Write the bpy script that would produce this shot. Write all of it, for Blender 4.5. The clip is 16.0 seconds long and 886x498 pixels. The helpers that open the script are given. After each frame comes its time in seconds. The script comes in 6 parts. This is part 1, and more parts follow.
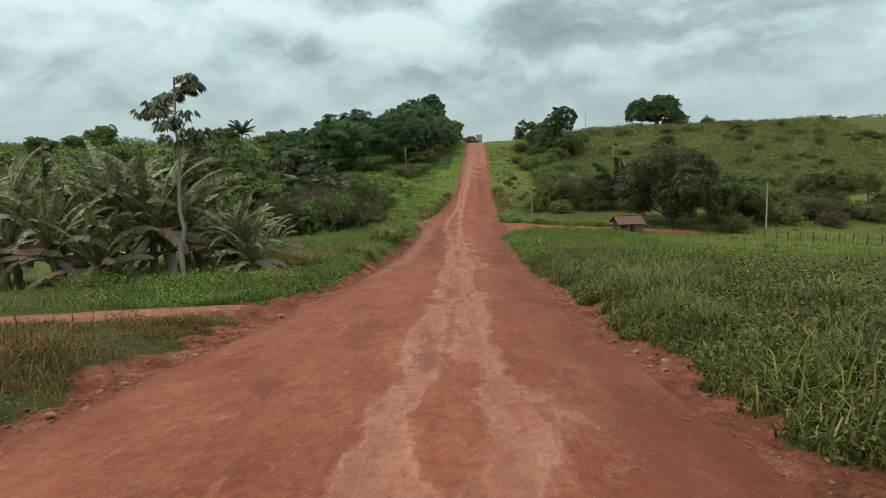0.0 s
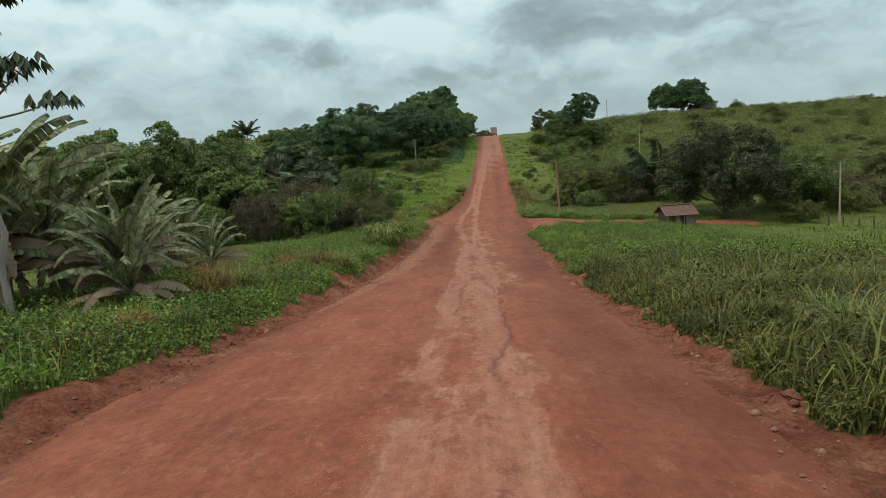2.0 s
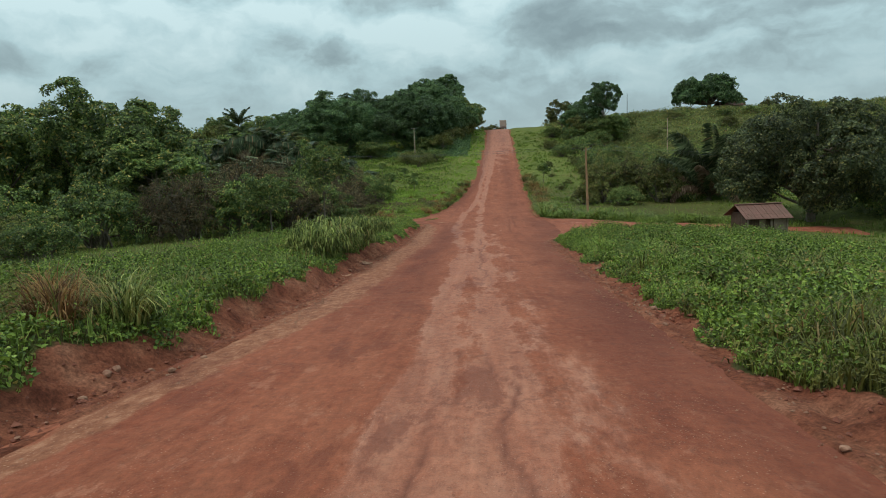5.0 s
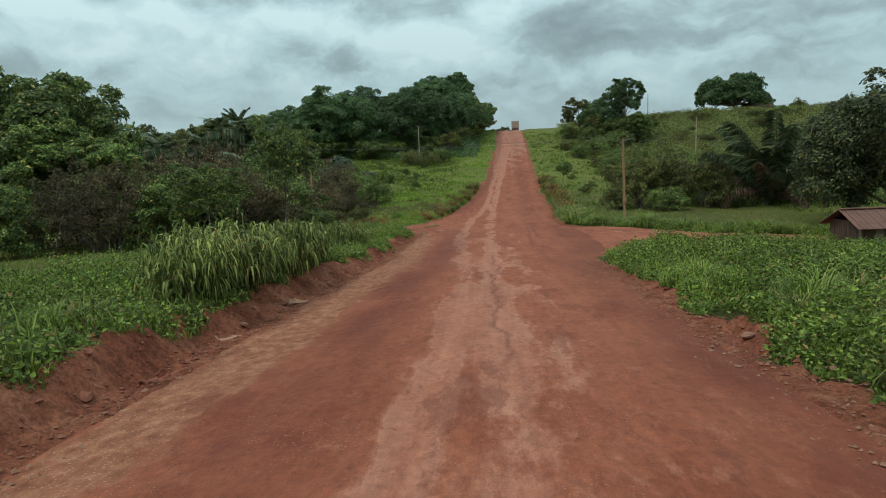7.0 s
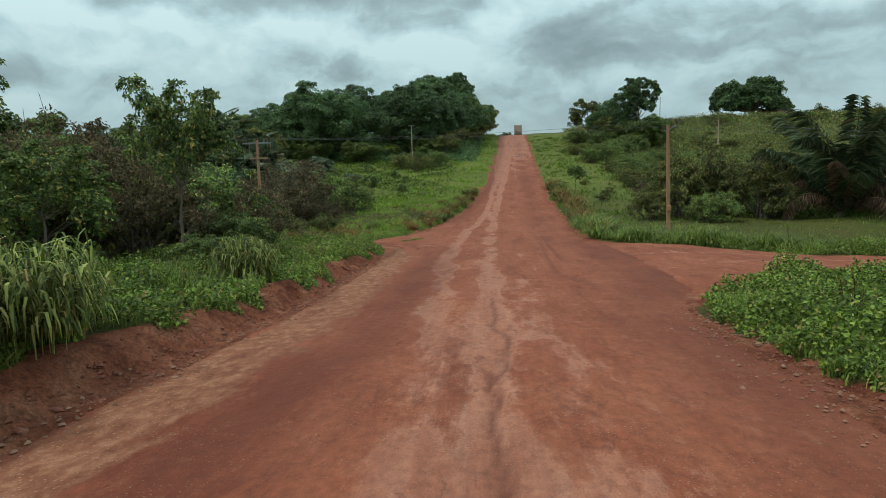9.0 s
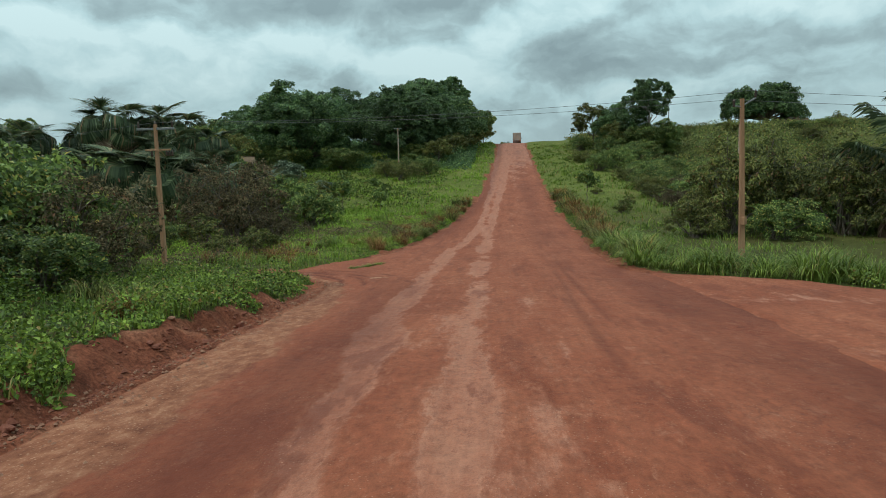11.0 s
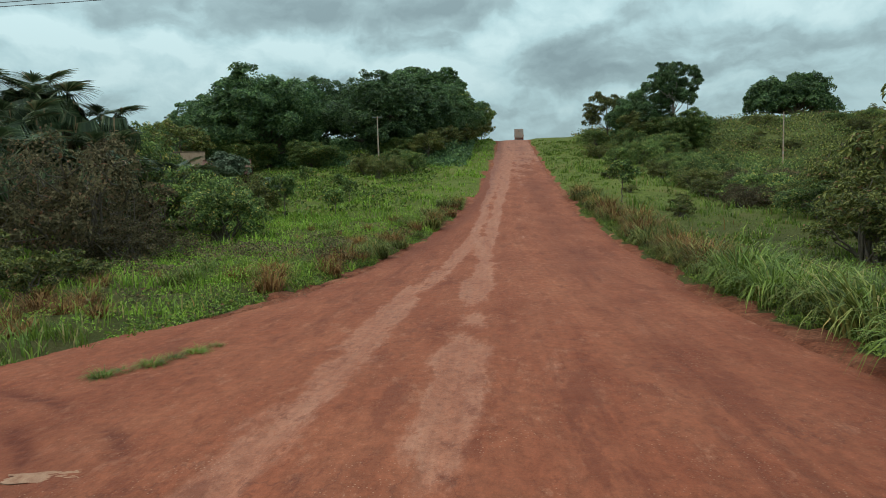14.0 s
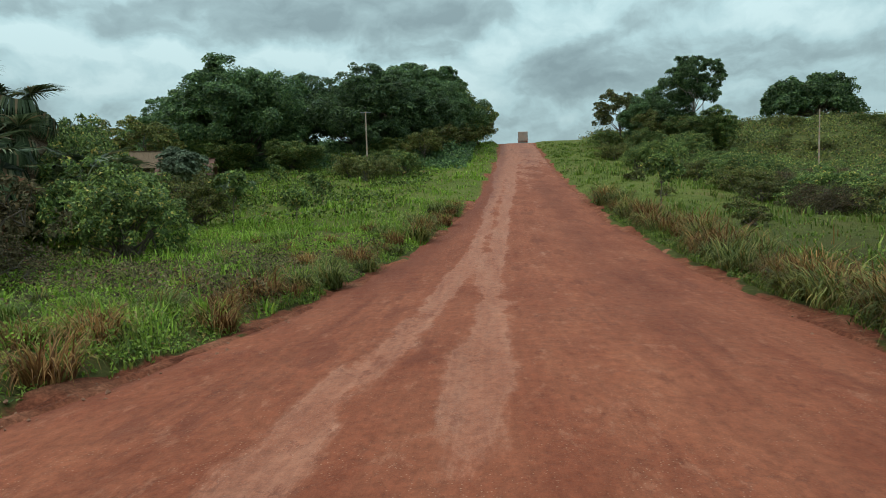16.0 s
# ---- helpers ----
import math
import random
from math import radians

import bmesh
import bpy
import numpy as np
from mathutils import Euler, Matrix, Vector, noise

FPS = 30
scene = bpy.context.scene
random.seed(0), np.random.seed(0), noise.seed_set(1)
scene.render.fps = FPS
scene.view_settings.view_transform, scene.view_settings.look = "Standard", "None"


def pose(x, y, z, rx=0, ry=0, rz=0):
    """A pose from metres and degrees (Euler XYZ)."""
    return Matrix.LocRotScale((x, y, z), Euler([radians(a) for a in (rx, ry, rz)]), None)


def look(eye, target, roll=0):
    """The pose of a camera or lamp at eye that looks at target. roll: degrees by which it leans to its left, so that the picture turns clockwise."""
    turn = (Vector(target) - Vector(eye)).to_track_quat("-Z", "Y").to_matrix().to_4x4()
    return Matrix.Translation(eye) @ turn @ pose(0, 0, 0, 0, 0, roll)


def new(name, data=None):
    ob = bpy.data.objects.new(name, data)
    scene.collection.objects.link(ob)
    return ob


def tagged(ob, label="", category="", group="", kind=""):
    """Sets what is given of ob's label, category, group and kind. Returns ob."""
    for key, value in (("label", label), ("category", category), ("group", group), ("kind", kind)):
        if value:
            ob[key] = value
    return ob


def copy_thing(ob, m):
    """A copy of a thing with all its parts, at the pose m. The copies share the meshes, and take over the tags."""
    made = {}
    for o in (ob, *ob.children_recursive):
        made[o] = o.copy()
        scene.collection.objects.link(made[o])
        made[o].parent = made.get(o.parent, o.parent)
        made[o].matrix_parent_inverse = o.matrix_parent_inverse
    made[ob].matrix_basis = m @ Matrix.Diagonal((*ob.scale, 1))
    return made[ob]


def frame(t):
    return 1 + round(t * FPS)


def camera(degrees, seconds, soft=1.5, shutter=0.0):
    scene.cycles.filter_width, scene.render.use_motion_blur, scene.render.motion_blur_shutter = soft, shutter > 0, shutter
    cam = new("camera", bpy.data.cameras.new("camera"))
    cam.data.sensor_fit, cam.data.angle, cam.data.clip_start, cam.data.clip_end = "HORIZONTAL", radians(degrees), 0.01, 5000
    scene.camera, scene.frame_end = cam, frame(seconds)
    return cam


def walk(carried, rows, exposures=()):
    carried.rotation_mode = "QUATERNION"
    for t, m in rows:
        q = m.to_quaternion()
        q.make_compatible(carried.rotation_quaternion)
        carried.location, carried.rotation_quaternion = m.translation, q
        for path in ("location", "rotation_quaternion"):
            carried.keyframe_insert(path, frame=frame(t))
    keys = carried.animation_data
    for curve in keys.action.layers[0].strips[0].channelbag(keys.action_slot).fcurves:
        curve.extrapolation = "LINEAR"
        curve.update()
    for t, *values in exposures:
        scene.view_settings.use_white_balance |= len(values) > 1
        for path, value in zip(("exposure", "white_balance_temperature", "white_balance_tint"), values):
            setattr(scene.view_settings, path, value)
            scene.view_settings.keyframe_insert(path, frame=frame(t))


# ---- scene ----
cam = camera(68.2, 16.0, 0.9)
METRES, EYE, TILT, LEAN, TURN = 110.0, 2.5, -2.5, 0.0, 1.5
ROWS = [
    (0.0, 0.0, 0.0, 0.0, -0.21, -5.8, 2.03),
    (0.5, 0.0008, 0.0326, -0.0027, 0.51, -5.72, 2.58),
    (1.0, 0.0016, 0.0625, -0.0051, 0.81, -5.75, 2.83),
    (1.5, 0.0029, 0.0958, -0.0078, 1.02, -5.67, 3.44),
    (2.0, 0.0041, 0.1296, -0.0108, 1.1, -5.77, 3.66),
    (2.5, 0.0046, 0.1619, -0.0136, 1.12, -5.69, 3.17),
    (3.0, 0.0065, 0.1958, -0.0156, 1.23, -5.85, 2.89),
    (3.5, 0.0082, 0.2287, -0.0183, 1.21, -5.86, 2.68),
    (6.0, 0.0113, 0.3822, -0.0287, 2.2, -5.34, 1.77),
    (6.5, 0.0118, 0.4156, -0.0305, 2.54, -5.16, 1.71),
    (7.0, 0.0126, 0.4487, -0.0318, 2.54, -5.06, 1.92),
    (7.5, 0.0126, 0.4816, -0.0332, 2.54, -4.78, 1.71),
    (8.0, 0.0137, 0.5153, -0.0343, 2.44, -4.51, 1.43),
    (8.5, 0.0147, 0.5497, -0.0358, 2.52, -4.45, 1.38),
    (9.0, 0.0165, 0.5833, -0.0367, 2.6, -4.22, 1.34),
    (11.5, 0.0245, 0.7473, -0.0397, 2.39, -2.95, 1.24),
    (12.0, 0.0255, 0.7785, -0.04, 2.35, -2.97, 1.34),
    (12.5, 0.0265, 0.8078, -0.0401, 2.31, -2.84, 1.28),
    (13.0, 0.0272, 0.8387, -0.0401, 2.36, -2.63, 1.21),
    (13.5, 0.0282, 0.8675, -0.0402, 2.27, -2.51, 1.39),
    (14.0, 0.0291, 0.897, -0.0394, 2.42, -2.52, 1.52),
    (14.5, 0.0294, 0.9249, -0.0401, 2.27, -2.36, 1.9),
    (15.0, 0.0298, 0.9497, -0.0398, 2.27, -2.03, 1.87),
    (15.5, 0.0298, 0.9769, -0.0396, 2.23, -2.06, 1.5),
    (16.0, 0.0299, 0.9981, -0.039, 2.51, -1.79, 1.44),
]
walk(cam, [(t, pose(0, 0, EYE, TILT, LEAN, TURN) @ pose(METRES * x, METRES * y, METRES * z, 90 + pitch, roll, yaw)) for t, x, y, z, yaw, pitch, roll in ROWS],
     [(0, 0.14, 7000, 19), (1.5, 0.08, 6900, 18), (3.5, 0.0, 6600, 16), (6, -0.03, 6600, 14), (16, -0.02, 6550, 12)])

# world and sun: an overcast tropical noon, thick broken cloud
SUN_EL, SUN_AZ = 62.0, 250.0
world = bpy.data.worlds.new("overcast_sky")
scene.world = world
world.use_nodes = True
wt = world.node_tree
wt.nodes.clear()


def wn(kind, **kw):
    n = wt.nodes.new(kind)
    for k, v in kw.items():
        n.inputs[k].default_value = v
    return n


def wl(a, b):
    wt.links.new(a, b)


sky = wt.nodes.new("ShaderNodeTexSky")
sky.sky_type, sky.sun_disc = "NISHITA", False
sky.sun_elevation, sky.sun_rotation = radians(SUN_EL), radians(SUN_AZ)
tc = wt.nodes.new("ShaderNodeTexCoord")
sep = wt.nodes.new("ShaderNodeSeparateXYZ")
wl(tc.outputs["Generated"], sep.inputs[0])


def wmath(op, a, b=None):
    n = wt.nodes.new("ShaderNodeMath")
    n.operation = op
    for i, v in enumerate((a, b)):
        if v is None:
            continue
        if isinstance(v, (int, float)):
            n.inputs[i].default_value = v
        else:
            wl(v, n.inputs[i])
    return n.outputs[0]


up = wmath("MAXIMUM", sep.outputs["Z"], 0.0)


def wvec(op, a, b):
    n = wt.nodes.new("ShaderNodeVectorMath")
    n.operation = op
    for i, v in enumerate((a, b)):
        if isinstance(v, tuple):
            n.inputs[i].default_value = v
        elif v is not None:
            wl(v, n.inputs[i])
    return n.outputs["Value"] if op == "LENGTH" else n.outputs[0]


def puffs(vec, scale, detail, rough):
    n = wn("ShaderNodeTexNoise", Scale=scale, Detail=detail, Roughness=rough, Distortion=0.15)
    wl(vec, n.inputs["Vector"])
    return n


# a broken deck: each bank is lit on its upper side and grey below, and its edge is torn by a finer noise
aim = tc.outputs["Generated"]
torn = wvec("SUBTRACT", puffs(aim, 9.0, 5.0, 0.55).outputs["Color"], (0.5, 0.5, 0.5))
aim = wvec("ADD", aim, wvec("MULTIPLY", torn, (0.10, 0.10, 0.06)))
flat = wvec("MULTIPLY", aim, (1.0, 1.0, 2.1))
here = puffs(wvec("ADD", flat, (4.3, 1.9, 2.7)), 5.2, 9.0, 0.52).outputs["Fac"]
above = puffs(wvec("ADD", flat, (4.3, 1.9, 2.765)), 5.2, 9.0, 0.52).outputs["Fac"]
shade = wmath("ADD", wmath("MULTIPLY", wmath("SUBTRACT", here, above), 2.0), wmath("MULTIPLY", wmath("SUBTRACT", 0.5, here), 0.9))
# the largest banks of the deck: (east, height, half width, half height, lightness)
for bx, bz, bw, bh, amp in ((-0.22, 0.265, 0.34, 0.05, -0.20), (0.23, 0.185, 0.24, 0.06, -0.15), (0.10, 0.135, 0.15, 0.045, -0.10), (-0.40, 0.19, 0.26, 0.06, 0.10),
                            (-0.13, 0.16, 0.14, 0.05, 0.09), (0.04, 0.215, 0.08, 0.06, 0.14), (0.52, 0.18, 0.14, 0.025, -0.10), (0.45, 0.215, 0.16, 0.04, 0.12), (0.50, 0.125, 0.24, 0.06, 0.16)):
    away = wvec("LENGTH", wvec("MULTIPLY", wvec("SUBTRACT", aim, (bx, math.sqrt(1 - bx * bx - bz * bz), bz)), (1 / bw, 1 / bw, 1 / bh)), None)
    bank = wt.nodes.new("ShaderNodeMapRange")
    bank.interpolation_type = "SMOOTHSTEP"
    bank.inputs["From Min"].default_value, bank.inputs["From Max"].default_value = 0.35, 1.25
    bank.inputs["To Min"].default_value, bank.inputs["To Max"].default_value = amp, 0.0
    wl(away, bank.inputs["Value"])
    shade = wmath("ADD", shade, bank.outputs[0])
tone = wt.nodes.new("ShaderNodeValToRGB")
TONES = ((0.10, (0.205, 0.295, 0.31, 1)), (0.34, (0.285, 0.41, 0.425, 1)), (0.52, (0.39, 0.57, 0.59, 1)), (0.72, (0.505, 0.69, 0.70, 1)))
for k, (pos, col) in enumerate(TONES):
    e = tone.color_ramp.elements[k] if k < 2 else tone.color_ramp.elements.new(pos)
    e.position, e.color = pos, col
wl(wmath("ADD", shade, 0.5), tone.inputs[0])
# towards the horizon the deck thins into one pale haze
hazef = wt.nodes.new("ShaderNodeMapRange")
hazef.inputs["From Min"].default_value, hazef.inputs["From Max"].default_value = 0.02, 0.13
hazef.inputs["To Min"].default_value, hazef.inputs["To Max"].default_value = 1.0, 0.0
wl(sep.outputs["Z"], hazef.inputs["Value"])
hz = wt.nodes.new("ShaderNodeMixRGB")
hz.inputs[2].default_value = (0.42, 0.60, 0.635, 1)
wl(wmath("MULTIPLY", hazef.outputs[0], 0.8), hz.inputs[0]), wl(tone.outputs[0], hz.inputs[1])
gain = wmath("ADD", wmath("MULTIPLY", up, 2.0), 0.86)
bg_cloud, bg_sky = wt.nodes.new("ShaderNodeBackground"), wt.nodes.new("ShaderNodeBackground")
wl(hz.outputs[0], bg_cloud.inputs[0]), wl(gain, bg_cloud.inputs[1])
wl(sky.outputs[0], bg_sky.inputs[0])
bg_sky.inputs[1].default_value = 0.08
mixw = wt.nodes.new("ShaderNodeMixShader")
mixw.inputs[0].default_value = 0.9
outw = wt.nodes.new("ShaderNodeOutputWorld")
wl(bg_sky.outputs[0], mixw.inputs[1]), wl(bg_cloud.outputs[0], mixw.inputs[2]), wl(mixw.outputs[0], outw.inputs[0])

sun_data = bpy.data.lights.new("sun", "SUN")
sun_data.energy, sun_data.angle, sun_data.color = 1.4, radians(18), (1.0, 0.96, 0.9)
sun = new("sun", sun_data)
az, el = radians(SUN_AZ), radians(SUN_EL)
sun.matrix_world = look((60 * math.sin(az) * math.cos(el), 60 * math.cos(az) * math.cos(el), 60 * math.sin(el)), (0, 0, 0))


# ---- materials ----
def shader(name, rough=0.8, spec=0.3):
    m = bpy.data.materials.new(name)
    m.use_nodes = True
    nt = m.node_tree
    bsdf = nt.nodes["Principled BSDF"]
    bsdf.inputs["Roughness"].default_value = rough
    bsdf.inputs["Specular IOR Level"].default_value = spec
    return m, nt, bsdf


def node(nt, kind, **kw):
    n = nt.nodes.new(kind)
    for k, v in kw.items():
        n.inputs[k].default_value = v
    return n


def ramp(nt, fac, stops):
    r = nt.nodes.new("ShaderNodeValToRGB")
    els = r.color_ramp.elements
    els[0].position, els[0].color = stops[0][0], (*stops[0][1], 1)
    els[1].position, els[1].color = stops[-1][0], (*stops[-1][1], 1)
    for p, c in stops[1:-1]:
        els.new(p).color = (*c, 1)
    nt.links.new(fac, r.inputs[0])
    return r.outputs[0]


def mix(nt, fac, a, b, blend="MIX"):
    m = nt.nodes.new("ShaderNodeMixRGB")
    m.blend_type = blend
    for i, v in enumerate((fac, a, b)):
        if isinstance(v, (int, float)):
            m.inputs[i].default_value = v
        elif isinstance(v, tuple):
            m.inputs[i].default_value = (*v, 1)
        else:
            nt.links.new(v, m.inputs[i])
    return m.outputs[0]


def noise_at(nt, scale, detail=4.0, stretch=None, rough=0.55):
    geo = nt.nodes.new("ShaderNodeNewGeometry")
    vec = geo.outputs["Position"]
    if stretch:
        mp = nt.nodes.new("ShaderNodeMapping")
        mp.inputs["Scale"].default_value = stretch
        nt.links.new(vec, mp.inputs[0])
        vec = mp.outputs[0]
    n = node(nt, "ShaderNodeTexNoise", Scale=scale, Detail=detail, Roughness=rough)
    nt.links.new(vec, n.inputs["Vector"])
    return n.outputs["Fac"]


def bump(nt, bsdf, height, strength, dist=0.02):
    b = node(nt, "ShaderNodeBump", Strength=strength, Distance=dist)
    nt.links.new(height, b.inputs["Height"])
    nt.links.new(b.outputs[0], bsdf.inputs["Normal"])


def attr(nt, name):
    a = nt.nodes.new("ShaderNodeAttribute")
    a.attribute_name = name
    return a.outputs["Fac"]


def leafy(name, dark, mid, light, odd=None, rough=0.5, through_light=0.25, spec=0.18, streaky=0.0):
    """Foliage: the tone varies from leaf to leaf and from plant to plant, and some light passes the blade."""
    m, nt, bsdf = shader(name, rough, spec)
    geo = nt.nodes.new("ShaderNodeNewGeometry")
    info = nt.nodes.new("ShaderNodeObjectInfo")
    stops = [(0.0, dark), (0.5, mid), (0.93 if odd else 1.0, light)]
    if odd:
        stops += [(0.97, odd)]
    col = ramp(nt, geo.outputs["Random Per Island"], stops)
    hsv = node(nt, "ShaderNodeHueSaturation")
    vary = nt.nodes.new("ShaderNodeMapRange")
    vary.inputs["To Min"].default_value, vary.inputs["To Max"].default_value = 0.78, 1.22
    nt.links.new(info.outputs["Random"], vary.inputs["Value"])
    patch = mix(nt, 0.75, col, ramp(nt, noise_at(nt, 0.35, 2.0), [(0.3, (0.35, 0.35, 0.35)), (0.7, (0.75, 0.75, 0.7))]), "OVERLAY")
    if streaky:
        patch = mix(nt, streaky, patch, ramp(nt, noise_at(nt, 4.5, 6.0, (1, 1, 0.5), 0.7), [(0.34, (0.10, 0.10, 0.09)), (0.5, (0.42, 0.42, 0.40)), (0.66, (0.86, 0.84, 0.80))]), "OVERLAY")
    nt.links.new(patch, hsv.inputs["Color"])
    nt.links.new(vary.outputs[0], hsv.inputs["Value"])
    nt.links.new(hsv.outputs[0], bsdf.inputs["Base Color"])
    tr = nt.nodes.new("ShaderNodeBsdfTranslucent")
    nt.links.new(hsv.outputs[0], tr.inputs[0])
    ms = nt.nodes.new("ShaderNodeMixShader")
    ms.inputs[0].default_value = through_light
    out = nt.nodes["Material Output"]
    nt.links.new(bsdf.outputs[0], ms.inputs[1]), nt.links.new(tr.outputs[0], ms.inputs[2]), nt.links.new(ms.outputs[0], out.inputs[0])
    return m


def plain(name, a, b, scale, rough=0.8, stretch=None, bumpy=0.3, metal=0.0, dust=None):
    m, nt, bsdf = shader(name, rough)
    n1, n2 = noise_at(nt, scale, 5.0, stretch), noise_at(nt, scale * 6, 3.0, stretch)
    col = mix(nt, 0.35, ramp(nt, n1, [(0.3, a), (0.7, b)]), ramp(nt, n2, [(0.3, a), (0.7, b)]))
    if dust:
        col = mix(nt, ramp(nt, noise_at(nt, scale * 0.5, 3.0), [(0.35, (0, 0, 0)), (0.65, (0.7, 0.7, 0.7))]), col, dust)
    nt.links.new(col, bsdf.inputs["Base Color"])
    bsdf.inputs["Metallic"].default_value = metal
    bump(nt, bsdf, n2, bumpy)
    return m


# red laterite of the road: pale worn wheel lanes over darker loose soil
ROAD, nt, bs = shader("laterite_road", 0.9, 0.15)
lane = attr(nt, "lane")
streak = noise_at(nt, 1.0, 9.0, (1.5, 0.26, 1.0), 0.66)
blotch = noise_at(nt, 0.6, 11.0, (1.0, 0.42, 1.0), 0.68)
grit = noise_at(nt, 34.0, 4.0, None, 0.7)
crumb = noise_at(nt, 7.0, 6.0, (1.0, 0.7, 1.0), 0.68)
red = ramp(nt, blotch, [(0.34, (0.185, 0.056, 0.031)), (0.46, (0.232, 0.077, 0.045)), (0.56, (0.258, 0.09, 0.053)), (0.68, (0.31, 0.118, 0.071))])
red = mix(nt, ramp(nt, streak, [(0.42, (0, 0, 0)), (0.7, (0.42, 0.42, 0.42))]), red, (0.335, 0.142, 0.088))
worn = ramp(nt, noise_at(nt, 1.6, 9.0, (1.4, 0.2, 1.0), 0.66), [(0.32, (0.32, 0.135, 0.09)), (0.5, (0.40, 0.195, 0.14)), (0.68, (0.50, 0.285, 0.22))])
ragged = node(nt, "ShaderNodeMath")
ragged.operation = "MULTIPLY_ADD"
nt.links.new(noise_at(nt, 1.5, 12.0, (1.3, 0.42, 1.0), 0.74), ragged.inputs[0])
ragged.inputs[1].default_value = 1.1
nt.links.new(lane, ragged.inputs[2])
col = mix(nt, ramp(nt, ragged.outputs[0], [(0.80, (0, 0, 0)), (0.91, (0.30, 0.30, 0.30)), (1.05, (0.50, 0.50, 0.50)), (1.3, (0.78, 0.78, 0.78))]), red, worn)
col = mix(nt, 0.62, col, ramp(nt, crumb, [(0.3, (0.30, 0.28, 0.27)), (0.7, (0.70, 0.68, 0.66))]), "OVERLAY")
tread = noise_at(nt, 1.0, 6.0, (9.0, 0.12, 1.0), 0.62)
col = mix(nt, 0.24, col, ramp(nt, tread, [(0.32, (0.36, 0.34, 0.33)), (0.68, (0.66, 0.64, 0.62))]), "OVERLAY")
flake = ramp(nt, noise_at(nt, 2.6, 12.0, (1.0, 0.45, 1.0), 0.76), [(0.56, (0, 0, 0)), (0.62, (0.5, 0.5, 0.5))])
col = mix(nt, flake, col, (0.385, 0.185, 0.128))
pit = ramp(nt, noise_at(nt, 3.4, 12.0, (1.0, 0.55, 1.0), 0.76), [(0.36, (0.55, 0.55, 0.55)), (0.42, (0, 0, 0))])
col = mix(nt, pit, col, (0.15, 0.045, 0.028))
col = mix(nt, 0.26, col, ramp(nt, grit, [(0.32, (0.22, 0.20, 0.19)), (0.7, (0.74, 0.72, 0.70))]), "OVERLAY")
sandy = ramp(nt, noise_at(nt, 4.2, 10.0, (1.0, 0.6, 1.0), 0.72), [(0.34, (0.13, 0.050, 0.028)), (0.5, (0.255, 0.115, 0.068)), (0.66, (0.40, 0.22, 0.145))])
pebble = node(nt, "ShaderNodeTexVoronoi", Scale=14.0)
pgeo = nt.nodes.new("ShaderNodeNewGeometry")
nt.links.new(pgeo.outputs["Position"], pebble.inputs["Vector"])
sandy = mix(nt, ramp(nt, pebble.outputs["Distance"], [(0.14, (0.55, 0.55, 0.55)), (0.24, (0, 0, 0))]), sandy, (0.52, 0.36, 0.27))
shy = node(nt, "ShaderNodeMath")
shy.operation = "MULTIPLY_ADD"
nt.links.new(noise_at(nt, 1.7, 5.0, (1.0, 0.45, 1.0)), shy.inputs[0])
shy.inputs[1].default_value = 0.9
nt.links.new(attr(nt, "sand"), shy.inputs[2])
col = mix(nt, ramp(nt, shy.outputs[0], [(0.82, (0, 0, 0)), (0.92, (0.85, 0.85, 0.85))]), col, sandy)
col = mix(nt, attr(nt, "rut"), col, (0.105, 0.028, 0.018))
damp = ramp(nt, noise_at(nt, 0.7, 11.0, (1.2, 0.34, 1.0), 0.68), [(0.57, (0, 0, 0)), (0.61, (0.55, 0.55, 0.55))])
col = mix(nt, damp, col, (0.15, 0.045, 0.028))
col = mix(nt, 1.0, col, (0.94, 0.78, 0.68), "MULTIPLY")
# hairline cracks and ledges in the crust, and scattered grains
crackle = ramp(nt, noise_at(nt, 0.8, 7.0, (1.0, 0.6, 1.0), 0.62), [(0.478, (0, 0, 0)), (0.494, (0.42, 0.42, 0.42)), (0.500, (0.42, 0.42, 0.42)), (0.508, (0, 0, 0))])
where = ramp(nt, noise_at(nt, 0.35, 3.0), [(0.50, (0, 0, 0)), (0.62, (1, 1, 1))])
col = mix(nt, mix(nt, 1.0, crackle, where, "MULTIPLY"), col, (0.11, 0.034, 0.022))
grain = node(nt, "ShaderNodeTexVoronoi", Scale=22.0)
nt.links.new(pgeo.outputs["Position"], grain.inputs["Vector"])
strewn = ramp(nt, noise_at(nt, 0.9, 5.0), [(0.42, (0, 0, 0)), (0.60, (1, 1, 1))])
pale = mix(nt, 1.0, ramp(nt, grain.outputs["Distance"], [(0.15, (0.6, 0.6, 0.6)), (0.24, (0, 0, 0))]), strewn, "MULTIPLY")
col = mix(nt, pale, col, ramp(nt, grain.outputs["Color"], [(0.3, (0.10, 0.032, 0.02)), (0.6, (0.44, 0.24, 0.165))]))
nt.links.new(col, bs.inputs["Base Color"])
# the worn lanes are pressed smooth and damp, so they shine a little under the open sky
nt.links.new(ramp(nt, ragged.outputs[0], [(0.83, (0.92, 0.92, 0.92)), (1.25, (0.74, 0.74, 0.74))]), bs.inputs["Roughness"])
bs.inputs["Specular IOR Level"].default_value = 0.2
hgt = mix(nt, 0.15, crumb, grit)
bump(nt, bs, hgt, 0.7, 0.06)

